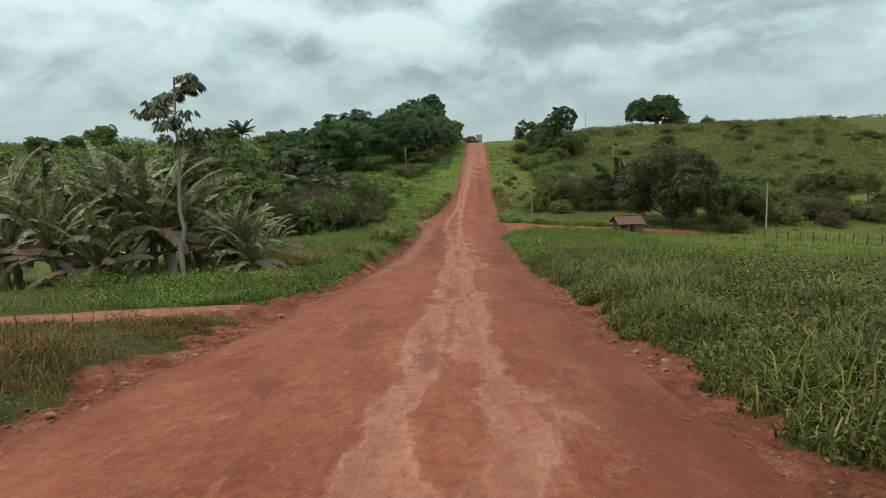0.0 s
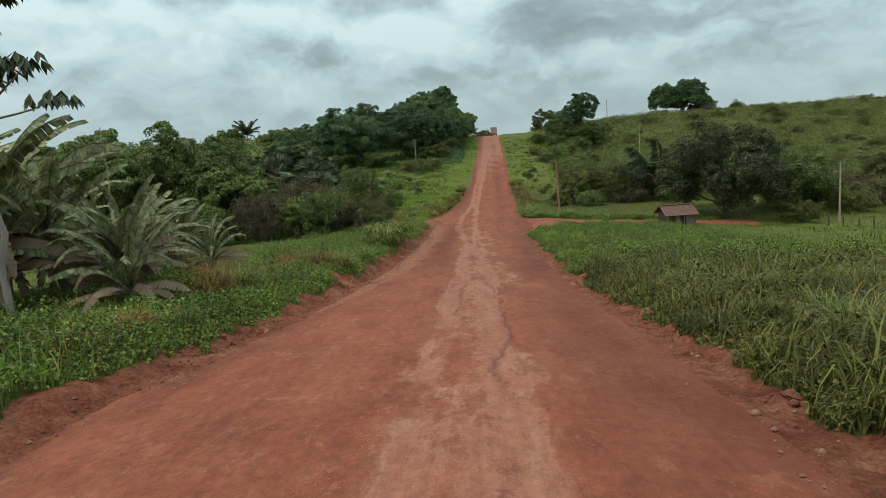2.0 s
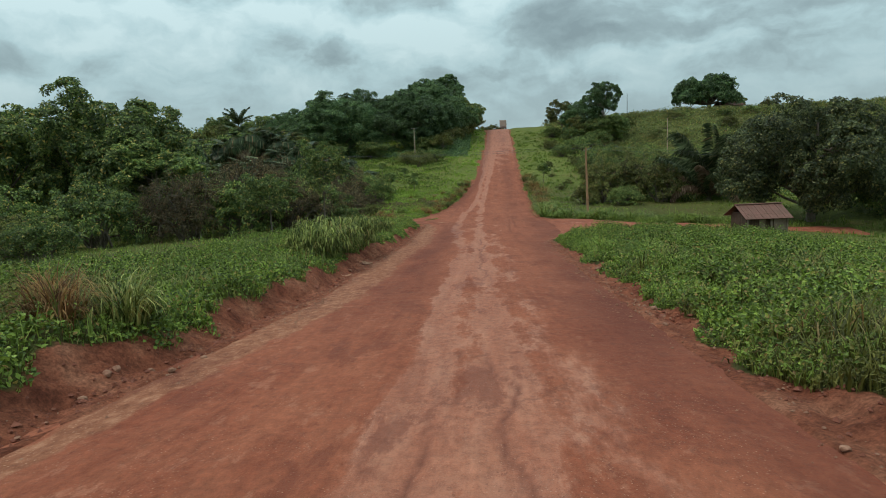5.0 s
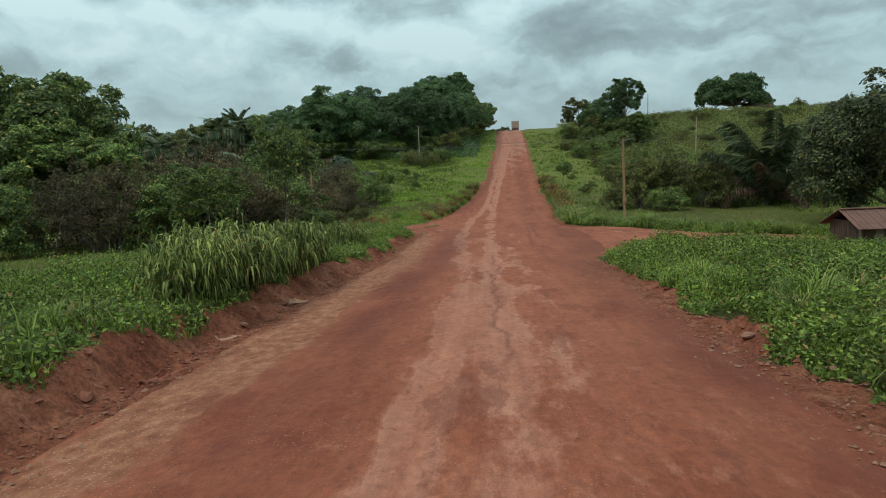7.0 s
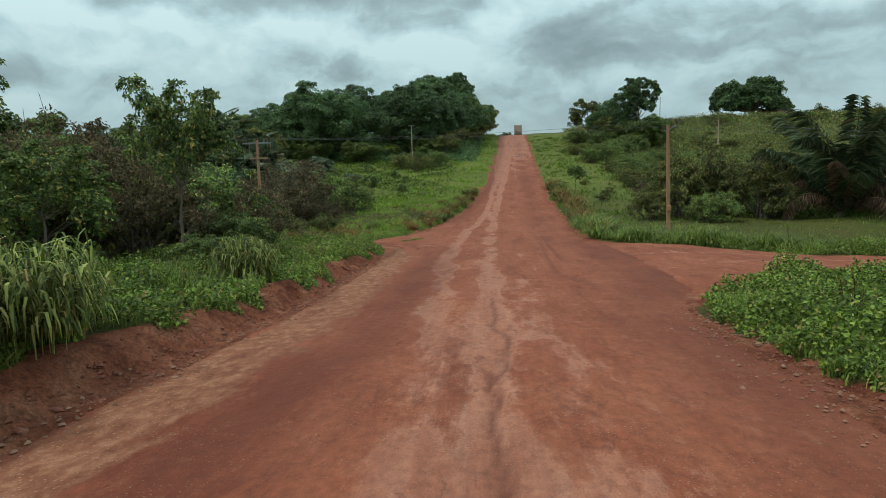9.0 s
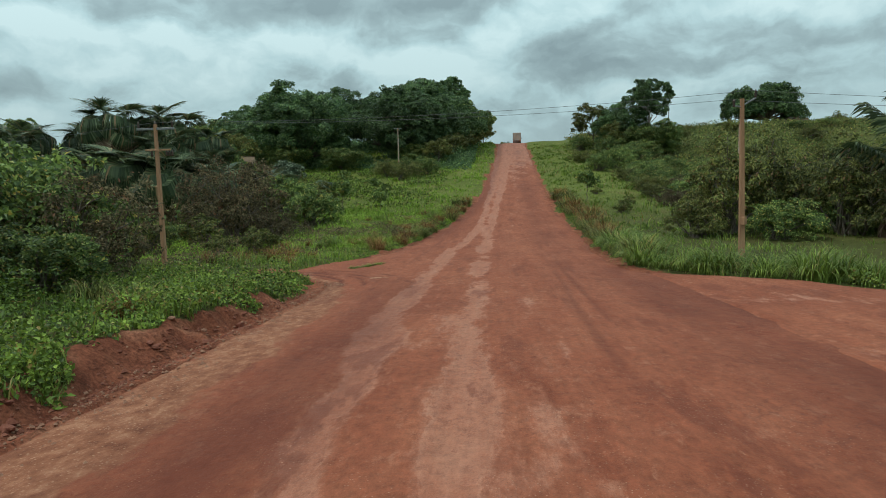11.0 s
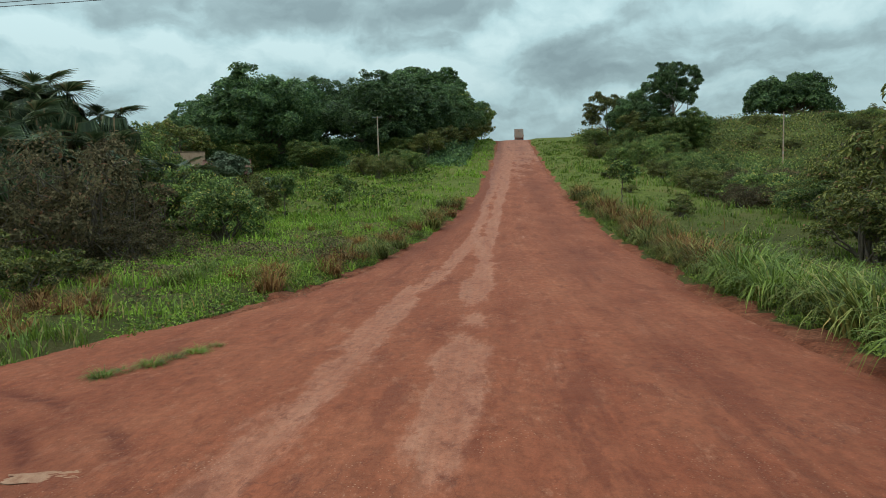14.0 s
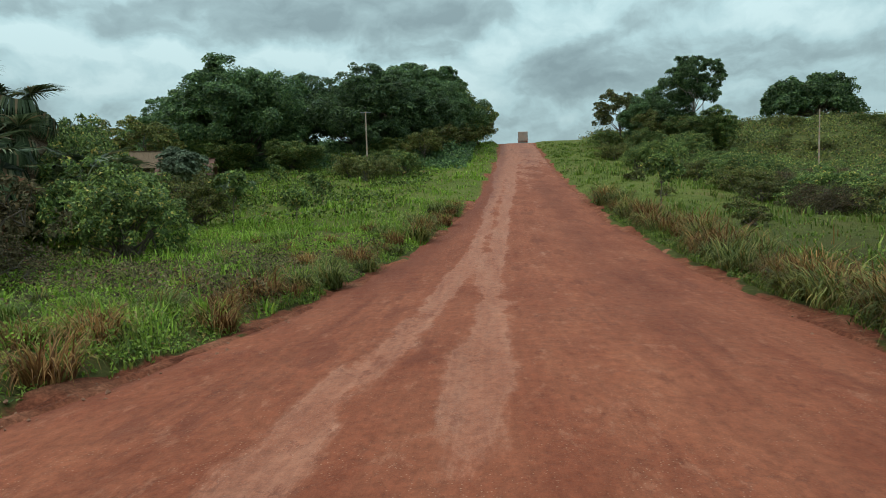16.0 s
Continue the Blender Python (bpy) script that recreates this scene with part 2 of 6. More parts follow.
# verge: grass-covered soil, with bare laterite where the attribute says so
GROUND, nt, bs = shader("verge_soil", 0.95, 0.1)
dirt = attr(nt, "dirt")
green = ramp(nt, noise_at(nt, 0.11, 5.0), [(0.3, (0.060, 0.075, 0.016)), (0.5, (0.110, 0.130, 0.024)), (0.72, (0.15, 0.165, 0.035))])
green = mix(nt, 0.5, green, ramp(nt, noise_at(nt, 2.3, 5.0), [(0.3, (0.035, 0.042, 0.012)), (0.7, (0.155, 0.165, 0.034))]))
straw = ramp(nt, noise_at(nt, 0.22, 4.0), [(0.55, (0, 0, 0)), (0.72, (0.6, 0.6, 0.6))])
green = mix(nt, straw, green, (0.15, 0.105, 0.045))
# litter darkened to paint in the shade between the blades and weeds
shaded_litter = ramp(nt, noise_at(nt, 6.0, 6.0), [(0.3, (0.020, 0.015, 0.007)), (0.7, (0.075, 0.058, 0.026))])
green = mix(nt, attr(nt, "lush"), shaded_litter, green)
soil = ramp(nt, noise_at(nt, 1.1, 6.0), [(0.3, (0.155, 0.046, 0.026)), (0.5, (0.255, 0.084, 0.047)), (0.72, (0.36, 0.15, 0.09))])
soil = mix(nt, 0.40, soil, ramp(nt, noise_at(nt, 16.0, 5.0, None, 0.7), [(0.34, (0.12, 0.10, 0.09)), (0.68, (0.75, 0.72, 0.70))]), "OVERLAY")
soil = mix(nt, 0.38, soil, ramp(nt, noise_at(nt, 4.0, 9.0, None, 0.72), [(0.38, (0.12, 0.10, 0.09)), (0.62, (0.70, 0.68, 0.66))]), "OVERLAY")
edge = nt.nodes.new("ShaderNodeMath")
edge.operation = "ADD"
edge.use_clamp = True
jit = nt.nodes.new("ShaderNodeMapRange")
jit.inputs["To Min"].default_value, jit.inputs["To Max"].default_value = -0.45, 0.45
nt.links.new(noise_at(nt, 2.6, 5.0), jit.inputs["Value"])
nt.links.new(dirt, edge.inputs[0]), nt.links.new(jit.outputs[0], edge.inputs[1])
sharp = ramp(nt, edge.outputs[0], [(0.38, (0, 0, 0)), (0.58, (1, 1, 1))])
nt.links.new(mix(nt, sharp, green, soil), bs.inputs["Base Color"])
bump(nt, bs, noise_at(nt, 6.0, 9.0, None, 0.74), 0.9, 0.14)

# distance haze is put into the base colour: blue-grey instead of leaf green
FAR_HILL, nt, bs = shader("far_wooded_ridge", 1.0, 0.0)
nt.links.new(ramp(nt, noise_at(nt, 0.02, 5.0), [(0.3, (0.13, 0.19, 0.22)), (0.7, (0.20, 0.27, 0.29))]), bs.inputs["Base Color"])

BARK = plain("grey_bark", (0.075, 0.055, 0.04), (0.20, 0.16, 0.125), 3.0, 0.9, (1, 1, 0.25), 0.6)
PALE_BARK = plain("pale_bark", (0.20, 0.16, 0.13), (0.38, 0.32, 0.27), 2.5, 0.85, (1, 1, 0.3), 0.4)
MANGO = leafy("dark_mango_leaf", (0.036, 0.068, 0.028), (0.069, 0.125, 0.048), (0.180, 0.254, 0.092), rough=0.4, through_light=0.38, spec=0.4)
BROADLEAF = leafy("broad_leaf", (0.047, 0.072, 0.024), (0.103, 0.157, 0.044), (0.279, 0.347, 0.092), odd=(0.559, 0.407, 0.111), through_light=0.426, spec=0.4)
DOMELEAF = leafy("dark_olive_leaf", (0.025, 0.034, 0.015), (0.051, 0.065, 0.026), (0.130, 0.141, 0.054), odd=(0.247, 0.214, 0.076), through_light=0.38, spec=0.4)
SCRUB = leafy("scrub_leaf", (0.042, 0.052, 0.016), (0.107, 0.122, 0.032), (0.267, 0.260, 0.071), odd=(0.239, 0.130, 0.061), rough=0.6, through_light=0.38, spec=0.4)
BROWNED = leafy("browned_leaf", (0.042, 0.036, 0.019), (0.118, 0.098, 0.052), (0.235, 0.175, 0.100), odd=(0.21, 0.10, 0.06), rough=0.75, through_light=0.38)
SILVER = leafy("silvery_leaf", (0.07, 0.095, 0.055), (0.15, 0.19, 0.12), (0.29, 0.33, 0.23), rough=0.6)
GRASS = leafy("fresh_grass", (0.066, 0.100, 0.019), (0.129, 0.185, 0.030), (0.228, 0.290, 0.053), odd=(0.318, 0.235, 0.095), rough=0.55, through_light=0.3, spec=0.25)
TALLGRASS = leafy("tall_cane_grass", (0.031, 0.041, 0.009), (0.097, 0.116, 0.026), (0.276, 0.273, 0.086), odd=(0.313, 0.202, 0.075), rough=0.6, through_light=0.25)
PALECANE = leafy("pale_fodder_grass", (0.032, 0.045, 0.012), (0.115, 0.142, 0.034), (0.34, 0.36, 0.11), odd=(0.33, 0.22, 0.09), rough=0.6, spec=0.15)
DRYGRASS = leafy("dry_dusty_grass", (0.075, 0.032, 0.014), (0.185, 0.087, 0.032), (0.370, 0.204, 0.077), odd=(0.150, 0.162, 0.045), rough=0.75)
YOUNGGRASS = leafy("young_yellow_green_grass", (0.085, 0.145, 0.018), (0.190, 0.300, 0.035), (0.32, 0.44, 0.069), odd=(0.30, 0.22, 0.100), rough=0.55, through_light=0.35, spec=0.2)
OLIVE = leafy("coarse_olive_grass", (0.031, 0.032, 0.009), (0.085, 0.086, 0.018), (0.184, 0.172, 0.042), odd=(0.205, 0.136, 0.062), rough=0.6, through_light=0.25)
STRAWGREEN = leafy("light_meadow_grass", (0.074, 0.081, 0.021), (0.149, 0.153, 0.038), (0.244, 0.239, 0.068), odd=(0.258, 0.189, 0.081), rough=0.6, through_light=0.3)
WEED = leafy("creeping_weed_leaf", (0.031, 0.049, 0.008), (0.095, 0.143, 0.023), (0.231, 0.307, 0.052), odd=(0.266, 0.175, 0.059), rough=0.5, spec=0.25)
BANANA = leafy("dusty_banana_leaf", (0.049, 0.055, 0.024), (0.130, 0.136, 0.061), (0.488, 0.471, 0.293), odd=(0.325, 0.211, 0.122), rough=0.6, spec=0.2, streaky=0.9)
PALM = leafy("palm_frond", (0.024, 0.038, 0.016), (0.062, 0.086, 0.038), (0.19, 0.215, 0.115), odd=(0.22, 0.14, 0.075), rough=0.5, spec=0.25)
DEADFROND = leafy("dead_frond", (0.085, 0.05, 0.032), (0.19, 0.125, 0.085), (0.33, 0.24, 0.175), rough=0.85)
STONE = plain("laterite_stone", (0.15, 0.055, 0.032), (0.34, 0.18, 0.115), 6.0, 0.9)


# ---- mesh tools ----
def mesh_np(name, verts, faces, mat, attrs=None, smooth=False):
    """A mesh from arrays; faces is one (n, k) array or a list of such arrays."""
    faces = [faces] if isinstance(faces, np.ndarray) else faces
    me = bpy.data.meshes.new(name)
    verts = np.ascontiguousarray(verts, np.float32)
    me.vertices.add(len(verts))
    me.vertices.foreach_set("co", verts.ravel())
    loops = np.concatenate([f.ravel() for f in faces]).astype(np.int32)
    sizes = np.concatenate([np.full(len(f), f.shape[1]) for f in faces]).astype(np.int32)
    me.loops.add(len(loops))
    me.loops.foreach_set("vertex_index", loops)
    me.polygons.add(len(sizes))
    me.polygons.foreach_set("loop_start", np.concatenate([[0], np.cumsum(sizes)[:-1]]).astype(np.int32))
    me.update(calc_edges=True)
    me.polygons.foreach_set("use_smooth", np.full(len(sizes), smooth))
    for key, vals in (attrs or {}).items():
        me.attributes.new(key, "FLOAT", "POINT").data.foreach_set("value", np.ascontiguousarray(vals, np.float32))
    me.materials.append(mat)
    me.validate()
    return me


def unit(v):
    return v / np.maximum(np.linalg.norm(v, axis=-1, keepdims=True), 1e-9)


def lattice(ix, iy):
    h = (ix.astype(np.int64) * 374761393 + iy.astype(np.int64) * 668265263) & 0xFFFFFFFF
    h = ((h ^ (h >> 13)) * 1274126177) & 0xFFFFFFFF
    return ((h ^ (h >> 16)) & 0xFFFF) / 65535.0


def vnoise(x, y, octaves=3):
    """Smooth value noise, -1 to 1."""
    x, y = np.broadcast_arrays(np.asarray(x, float), np.asarray(y, float))
    total, amp, norm = np.zeros(x.shape), 1.0, 0.0
    for o in range(octaves):
        fx, fy = np.floor(x), np.floor(y)
        tx, ty = x - fx, y - fy
        tx, ty = tx * tx * (3 - 2 * tx), ty * ty * (3 - 2 * ty)
        a, b = lattice(fx, fy + 57 * o), lattice(fx + 1, fy + 57 * o)
        c, d = lattice(fx, fy + 1 + 57 * o), lattice(fx + 1, fy + 1 + 57 * o)
        total += amp * ((a + (b - a) * tx) * (1 - ty) + (c + (d - c) * tx) * ty)
        norm += amp
        x, y, amp = x * 2.03 + 11.7, y * 2.03 + 5.3, amp * 0.5
    return 2 * total / norm - 1


def sstep(v, a, b):
    u = np.clip((v - a) / (b - a), 0, 1)
    return u * u * (3 - 2 * u)


def bell(v, c, w):
    return np.exp(-(((v - c) / w) ** 2))


# ---- lie of the land ----
PROFILE = [(-400, 30), (-120, 12), (-30, 3.6), (0, 0), (6.8, -0.86), (14.2, -1.81), (21.5, -2.65), (41.9, -4.99), (49.2, -5.65), (56.5, -6.24),
           (64, -6.83), (82, -7.95), (88.6, -8.28), (95.2, -8.58), (101.5, -8.84), (109.5, -9.07), (117.6, -9.22), (128, -9.3), (136, -9.1),
           (151.7, -7.93), (170, -6.1), (189.9, -3.95), (208, -1.5), (226, 0.95), (243, 3.5), (257, 5.5), (266, 6.3), (280, 6.5), (320, 5.0), (500, -4), (4500, -30)]
LEFT = [(-60, -6.3), (10, -6.3), (20, -6.0), (36, -5.6), (46, -5.5), (56, -5.1), (68, -5.5), (80, -5.1), (92, -5.3), (100, -5.4), (103.4, -5.9), (105, -7.2), (108, -7.9),
        (112, -7.0), (117, -5.9), (122, -5.0), (128, -4.2), (136, -3.4), (143, -2.4), (150, -1.6), (158, -1.0), (170, 0.0), (182, 0.2), (194, 1.0), (218, 2.3), (250, 3.1), (300, 4.5), (600, 10)]
RIGHT = [(-60, 3.4), (16, 3.4), (38, 3.9), (46, 4.1), (60, 4.4), (70, 4.6), (79, 4.9), (84, 6.0), (90, 6.6), (104, 6.8), (110, 6.5), (118, 6.7), (126, 7.4),
         (138, 7.8), (150, 7.6), (160, 7.9), (178, 8.6), (205, 9.4), (225, 9.9), (250, 10.4), (300, 12), (600, 18)]
fine_y = np.arange(-400, 4500, 1.0)
fine_z = np.interp(fine_y, *np.array(PROFILE).T)
kern = np.exp(-np.linspace(-2, 2, 13) ** 2)
fine_z = np.convolve(np.pad(fine_z, 6, "edge"), kern / kern.sum(), "valid")


def prof(y):
    return np.interp(y, fine_y, fine_z)


def sides(y):
    return np.interp(y, *np.array(LEFT).T), np.interp(y, *np.array(RIGHT).T)


def side_road(x):
    """The near and far edge, as y, of the track that leaves to the east."""
    return np.interp(x, [4, 6.5, 9.5, 12.5, 16, 24, 40, 90], [79, 83, 86.5, 88.6, 90.0, 92.5, 96, 104]), np.interp(x, [4, 6.6, 9, 12.4, 16, 24, 40, 90], [108, 106, 103.2, 100.2, 98.0, 97.2, 100, 108])


def track_west(x):
    """The middle of the little footpath that climbs the bank to the west."""
    return np.interp(x, [-60, -24, -14, -10.5, -8, -6.5, -5], [16, 18.2, 19.3, 20.1, 20.6, 21.8, 24])


def junction(x, y):
    """1 where the side tracks meet the road and no bank or ditch divides them."""
    east = sstep(y, 80, 86) * (1 - sstep(y, 103, 108))
    west = sstep(y, 103, 105) * (1 - sstep(y, 112, 116))
    return np.where(x > 0, east, west)


def bare(x, y):
    """1 on bare soil, 0 under grass."""
    xl, xr = sides(y)
    d = np.maximum(xl - x, x - xr)
    wob = 0.95 * vnoise(x * 0.4, y * 0.4) + 0.5 * vnoise(x * 1.5, y * 1.5)
    strip = np.where(x < 0, np.interp(y, [0, 30, 45, 60, 78, 90, 98, 104, 118], [0.3, 0.7, 1.0, 1.15, 1.2, 0.95, 0.55, 0.35, 0.1]), np.interp(y, [0, 30, 40, 60, 80, 100, 118], [0.45, 0.5, 0.5, 0.45, 0.3, 0.3, 0.15]))
    v = 1 - sstep(d + wob * 0.85, strip * 0.6, strip + 0.5)
    n, f = side_road(x)
    v = np.maximum(v, np.where(x > 3, sstep(y + wob, n - 0.3, n + 0.4) * (1 - sstep(y + wob, f - 0.4, f + 0.3)), 0) * (1 - sstep(x, 33, 37)))
    v = np.maximum(v, np.where(x < 0, (1 - sstep(d + wob, 1.2, 2.0)) * sstep(y, 18, 20.5) * (1 - sstep(y, 27, 31)), 0))
    v = np.maximum(v, np.where(x < -4, 1 - sstep(np.abs(y - track_west(x)) + wob * 0.5, 1.1, 1.7), 0))
    v = np.maximum(v, np.where(x < -4, (1 - sstep(np.abs(y - 106.9 + 0.45 * (x + 8)) + wob * 0.6, 1.0, 1.7)) * sstep(x, -12, -9), 0))
    return v


def land(x, y):
    """Height of the ground sheet."""
    x, y = np.broadcast_arrays(np.asarray(x, float), np.asarray(y, float))
    xl, xr = sides(y)
    dl, dr = xl - x, x - xr
    d = np.maximum(dl, dr)
    z = prof(y)
    bank_l = np.interp(y, [0, 12, 18, 24, 34, 42, 58, 75, 97, 105, 116, 124, 160], [0.5, 0.42, 0.28, 0.28, 0.6, 0.8, 0.62, 0.5, 0.42, 0.02, 0.02, 0.2, 0.35])
    bank_r = np.interp(y, [0, 20, 60, 78, 84, 106, 112, 160], [0.3, 0.32, 0.3, 0.2, 0.02, 0.02, 0.25, 0.3])
    wob = 0.3 * vnoise(x * 0.7, y * 0.7)
    z = z + bank_l * sstep(dl + wob, 0.25, np.interp(y, [40, 58, 100, 110], [2.2, 1.3, 1.2, 2.2])) + bank_r * sstep(dr + wob, 0.2, 2.6)
    z = z - 0.10 * bell(d + wob, 0.35, 0.35) * (1 - junction(x, y)) * np.where((dl > 0) | (y < 80), 1, 0)
    z = z - np.where(dr > 0, 0.07 * np.clip(x - 11, 0, 50) * (1 - sstep(y, 94, 122)) * sstep(y, 30, 60), 0)
    z = z - np.where(dl > 0, 0.03 * np.clip(dl - 10, 0, 40) * (1 - sstep(y, 130, 170)), 0)
    b = bare(x, y)
    z = z + (0.26 + 0.5 * bell(y, 78, 22) * vnoise(x * 0.5 + 3, y * 0.5)) * b * (1 - sstep(d, 1.5, 2.5)) * (1 - junction(x, y)) * vnoise(x * 2.6, y * 2.2, 4) * sstep(d, 0, 0.4) + 0.10 * (1 - b) * sstep(d, 0.2, 1.5) * vnoise(x * 0.9, y * 0.9, 3)
    z = z + 0.35 * sstep(d, 3, 12) * vnoise(x * 0.11, y * 0.11, 3)
    z = z - 0.07 * junction(x, y) * (1 - sstep(d, 0.0, 2.5)) - 0.4 * (1 - sstep(d, -0.55, -0.05))
    z = z + 4.0 * sstep(x, 15, 80) * sstep(y, 220, 300) + 1.5 * sstep(x, 90, 220) * sstep(y, 130, 320)
    z = z - 3.0 * sstep(dr, 4, 38) * sstep(y, 128, 165) * (1 - sstep(y, 205, 240))
    far = np.hypot(x, y)
    z = z + 0.034 * np.clip(far - 240, 0, 900) * sstep(-x, 30, 140) + 0.012 * np.clip(far - 330, 0, 900) * sstep(-x, -400, 30)
    z = z + 4 * sstep(far, 300, 900) * vnoise(x * 0.004, y * 0.004, 3)
    return z


def gz(x, y):
    return float(land(np.array([x]), np.array([y]))[0])


def axis(knots):
    """Grid lines: (start, step) pairs, the last one ends it."""
    out = []
    for (a, s), (b, _) in zip(knots, knots[1:]):
        out += list(np.arange(a, b - 1e-6, s))
    return np.array(out + [knots[-1][0]])


def sheet(xs, ys):
    gx, gy = np.meshgrid(xs, ys)
    n, m = len(xs), len(ys)
    i = (np.arange(m - 1)[:, None] * n + np.arange(n - 1)).ravel()
    return gx.ravel(), gy.ravel(), np.stack([i, i + 1, i + n + 1, i + n], 1)


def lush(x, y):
    """How far the ground itself reads as green: wholly on the far meadows, little below the tall growth of the verge,
    where the shade between blades is painted dark.
    """
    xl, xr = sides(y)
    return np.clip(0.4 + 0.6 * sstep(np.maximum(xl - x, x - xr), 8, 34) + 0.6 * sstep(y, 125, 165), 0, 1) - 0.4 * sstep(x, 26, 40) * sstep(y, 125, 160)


gx, gy, gf = sheet(axis([(-4500, 500), (-1000, 100), (-300, 20), (-100, 5), (-40, 1.5), (-16, 0.45), (-8, 0.16), (-4.4, 0.6), (-3.2, 1.2), (2.8, 0.16), (6.6, 0.45), (14, 1.5), (50, 5), (110, 15), (320, 100), (1000, 500), (4500, 1)]),
                   axis([(-400, 40), (-40, 4), (0, 0.3), (118, 0.6), (150, 1.2), (190, 3), (310, 15), (500, 60), (1100, 300), (4500, 1)]))
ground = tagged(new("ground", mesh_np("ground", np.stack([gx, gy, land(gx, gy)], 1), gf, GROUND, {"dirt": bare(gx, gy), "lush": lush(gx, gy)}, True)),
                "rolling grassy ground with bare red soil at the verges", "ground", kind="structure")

# the carriageway, a cambered strip with ruts, potholes and washboard
ry = axis([(-12, 0.2), (135, 0.6), (200, 2), (300, 8), (420, 1)])
ru = np.linspace(0, 1, 141)
U, Y = np.meshgrid(ru, ry)
xl, xr = sides(Y)
X = (xl - 0.7) + (xr - xl + 1.4) * U
mid = (xl + xr) / 2
lane_a = np.interp(Y, [-20, 10, 40, 72, 97, 105, 117, 130, 143, 184, 260], [-1.2, -0.9, -0.8, -0.9, -2.1, -2.0, -1.75, -0.85, -0.05, 1.6, 4.6])
lane_b = np.interp(Y, [-20, 10, 40, 72, 97, 105, 117, 130, 143, 184, 260], [0.5, 0.5, 0.4, 0.1, 0.05, 0.0, 0.25, 0.3, 0.95, 3.0, 6.2])
lane_c = np.interp(Y, [-20, 40, 79, 110, 130, 260], [1.9, 1.6, 1.3, 1.9, 2.6, 8.0])
wander = 0.18 * vnoise(X * 0 + 3.1, Y * 0.12)
patchy = 0.6 - 0.16 * (1 - sstep(Y, 25, 50)) + 0.55 * vnoise(X * 0.7, Y * 0.25, 4) * (1 - 0.7 * sstep(Y, 110, 150))
LN = np.clip((1.1 * bell(X, lane_a + wander, 0.40 + 0.15 * sstep(Y, 85, 100) - 0.10 * sstep(Y, 110, 125) + 0.1 * sstep(Y, 150, 200)) + 1.1 * bell(X, lane_b + wander, 0.45 + 0.1 * sstep(Y, 85, 100) - 0.10 * sstep(Y, 110, 125) + 0.1 * sstep(Y, 150, 200)) + 0.4 * bell(X, lane_c, 0.6) * (1 - 0.7 * sstep(Y, 95, 115)) + (0.3 + 0.25 * (1 - sstep(Y, 25, 50))) * bell(X, (lane_a + lane_b) / 2, 1.1) * (1 - sstep(Y, 85, 110))) * patchy
             + 0.22 * vnoise(X * 1.1, Y * 0.35, 4) + 0.45 * sstep(Y, 150, 245) + 0.10 * bell(X, lane_b + 2.2, 2.8) * sstep(Y, 104, 120), 0, 1)
camber = 0.10 * (1 - ((X - mid) / ((xr - xl) / 2)) ** 2)
Z = prof(Y) + camber - 0.06 + 0.02 * vnoise(X * 1.3, Y * 0.5, 4) - 0.035 * bell(X, lane_a + wander, 0.3) - 0.03 * bell(X, lane_b + wander, 0.3)
Z += 0.018 * np.maximum(0, vnoise(X * 0.4, Y * 0.25)) * np.sin(Y * 7.5 + 2 * vnoise(X, Y * 0.3)) + 0.018 * vnoise(X * 4, Y * 3, 3) * (1 - 0.5 * sstep(Y, 100, 140))
dd = np.maximum(xl - X, X - xr)
SAND = np.clip(1.0 - np.abs(X - (xl + np.interp(Y, [30, 60, 80, 98, 106], [0.2, 0.85, 1.0, 0.7, 0.2]))) / np.interp(Y, [-10, 40, 60, 95, 106, 120], [0.5, 0.8, 1.5, 1.35, 0.5, 0.3]), 0, 1) * np.interp(Y, [-10, 30, 52, 100, 110, 125], [0.3, 0.4, 0.85, 0.85, 0.3, 0.0])
SAND = np.maximum(SAND, np.clip(1 - np.abs(X - xr) / 0.8, 0, 1) * np.interp(Y, [-10, 40, 80, 86], [0.4, 0.4, 0.3, 0.0]))
# wheel ruts that swing off towards the western track, and a few straight ones
RUT = np.zeros_like(X)
for cxr, cyr, rr in ((-9.3, 102.0, 4.3), (-9.0, 101.8, 4.9), (-8.9, 101.7, 5.3), (-8.6, 101.2, 6.3)):
    dist = np.hypot(X - cxr, (Y - cyr) * 0.92)
    RUT = np.maximum(RUT, bell(dist + 0.12 * vnoise(X * 1.5, Y * 1.5), rr, 0.12) * 1.0 * sstep(Y, 99, 102) * sstep(vnoise(X * 0.7 + rr, Y * 0.7), -0.35, 0.15))
for off, y0, y1 in ((2.6, 86, 125), (3.3, 92, 132), (-3.6, 108, 128), (-3.2, 120, 150)):
    RUT = np.maximum(RUT, bell(X, off + 0.035 * np.abs(Y - y0) + 0.15 * vnoise(X * 0, Y * 0.1 + off), 0.11) * 0.55 * sstep(Y, y0, y0 + 4) * (1 - sstep(Y, y1 - 6, y1)) * sstep(vnoise(X * 0 + off, Y * 0.12, 2), -0.4, 0.1))
RUT *= 0.9
RUT = np.maximum(RUT, 0.72 * bell(X, xl + 2.6, 1.05) * sstep(Y, 44, 60) * (1 - sstep(Y, 98, 112)) * np.clip(0.7 + 0.6 * vnoise(X, Y * 0.3), 0, 1))
RUT = np.maximum(RUT, 0.5 * bell(X, xl + 0.5, 0.8) * sstep(Y, 120, 134))
RUT = np.maximum(RUT, 0.5 * sstep(dd, -0.9, 0.1) * sstep(vnoise(X * 1.1 + 5, Y * 0.5, 4), -0.35, 0.25) * (1 - junction(X, Y)))
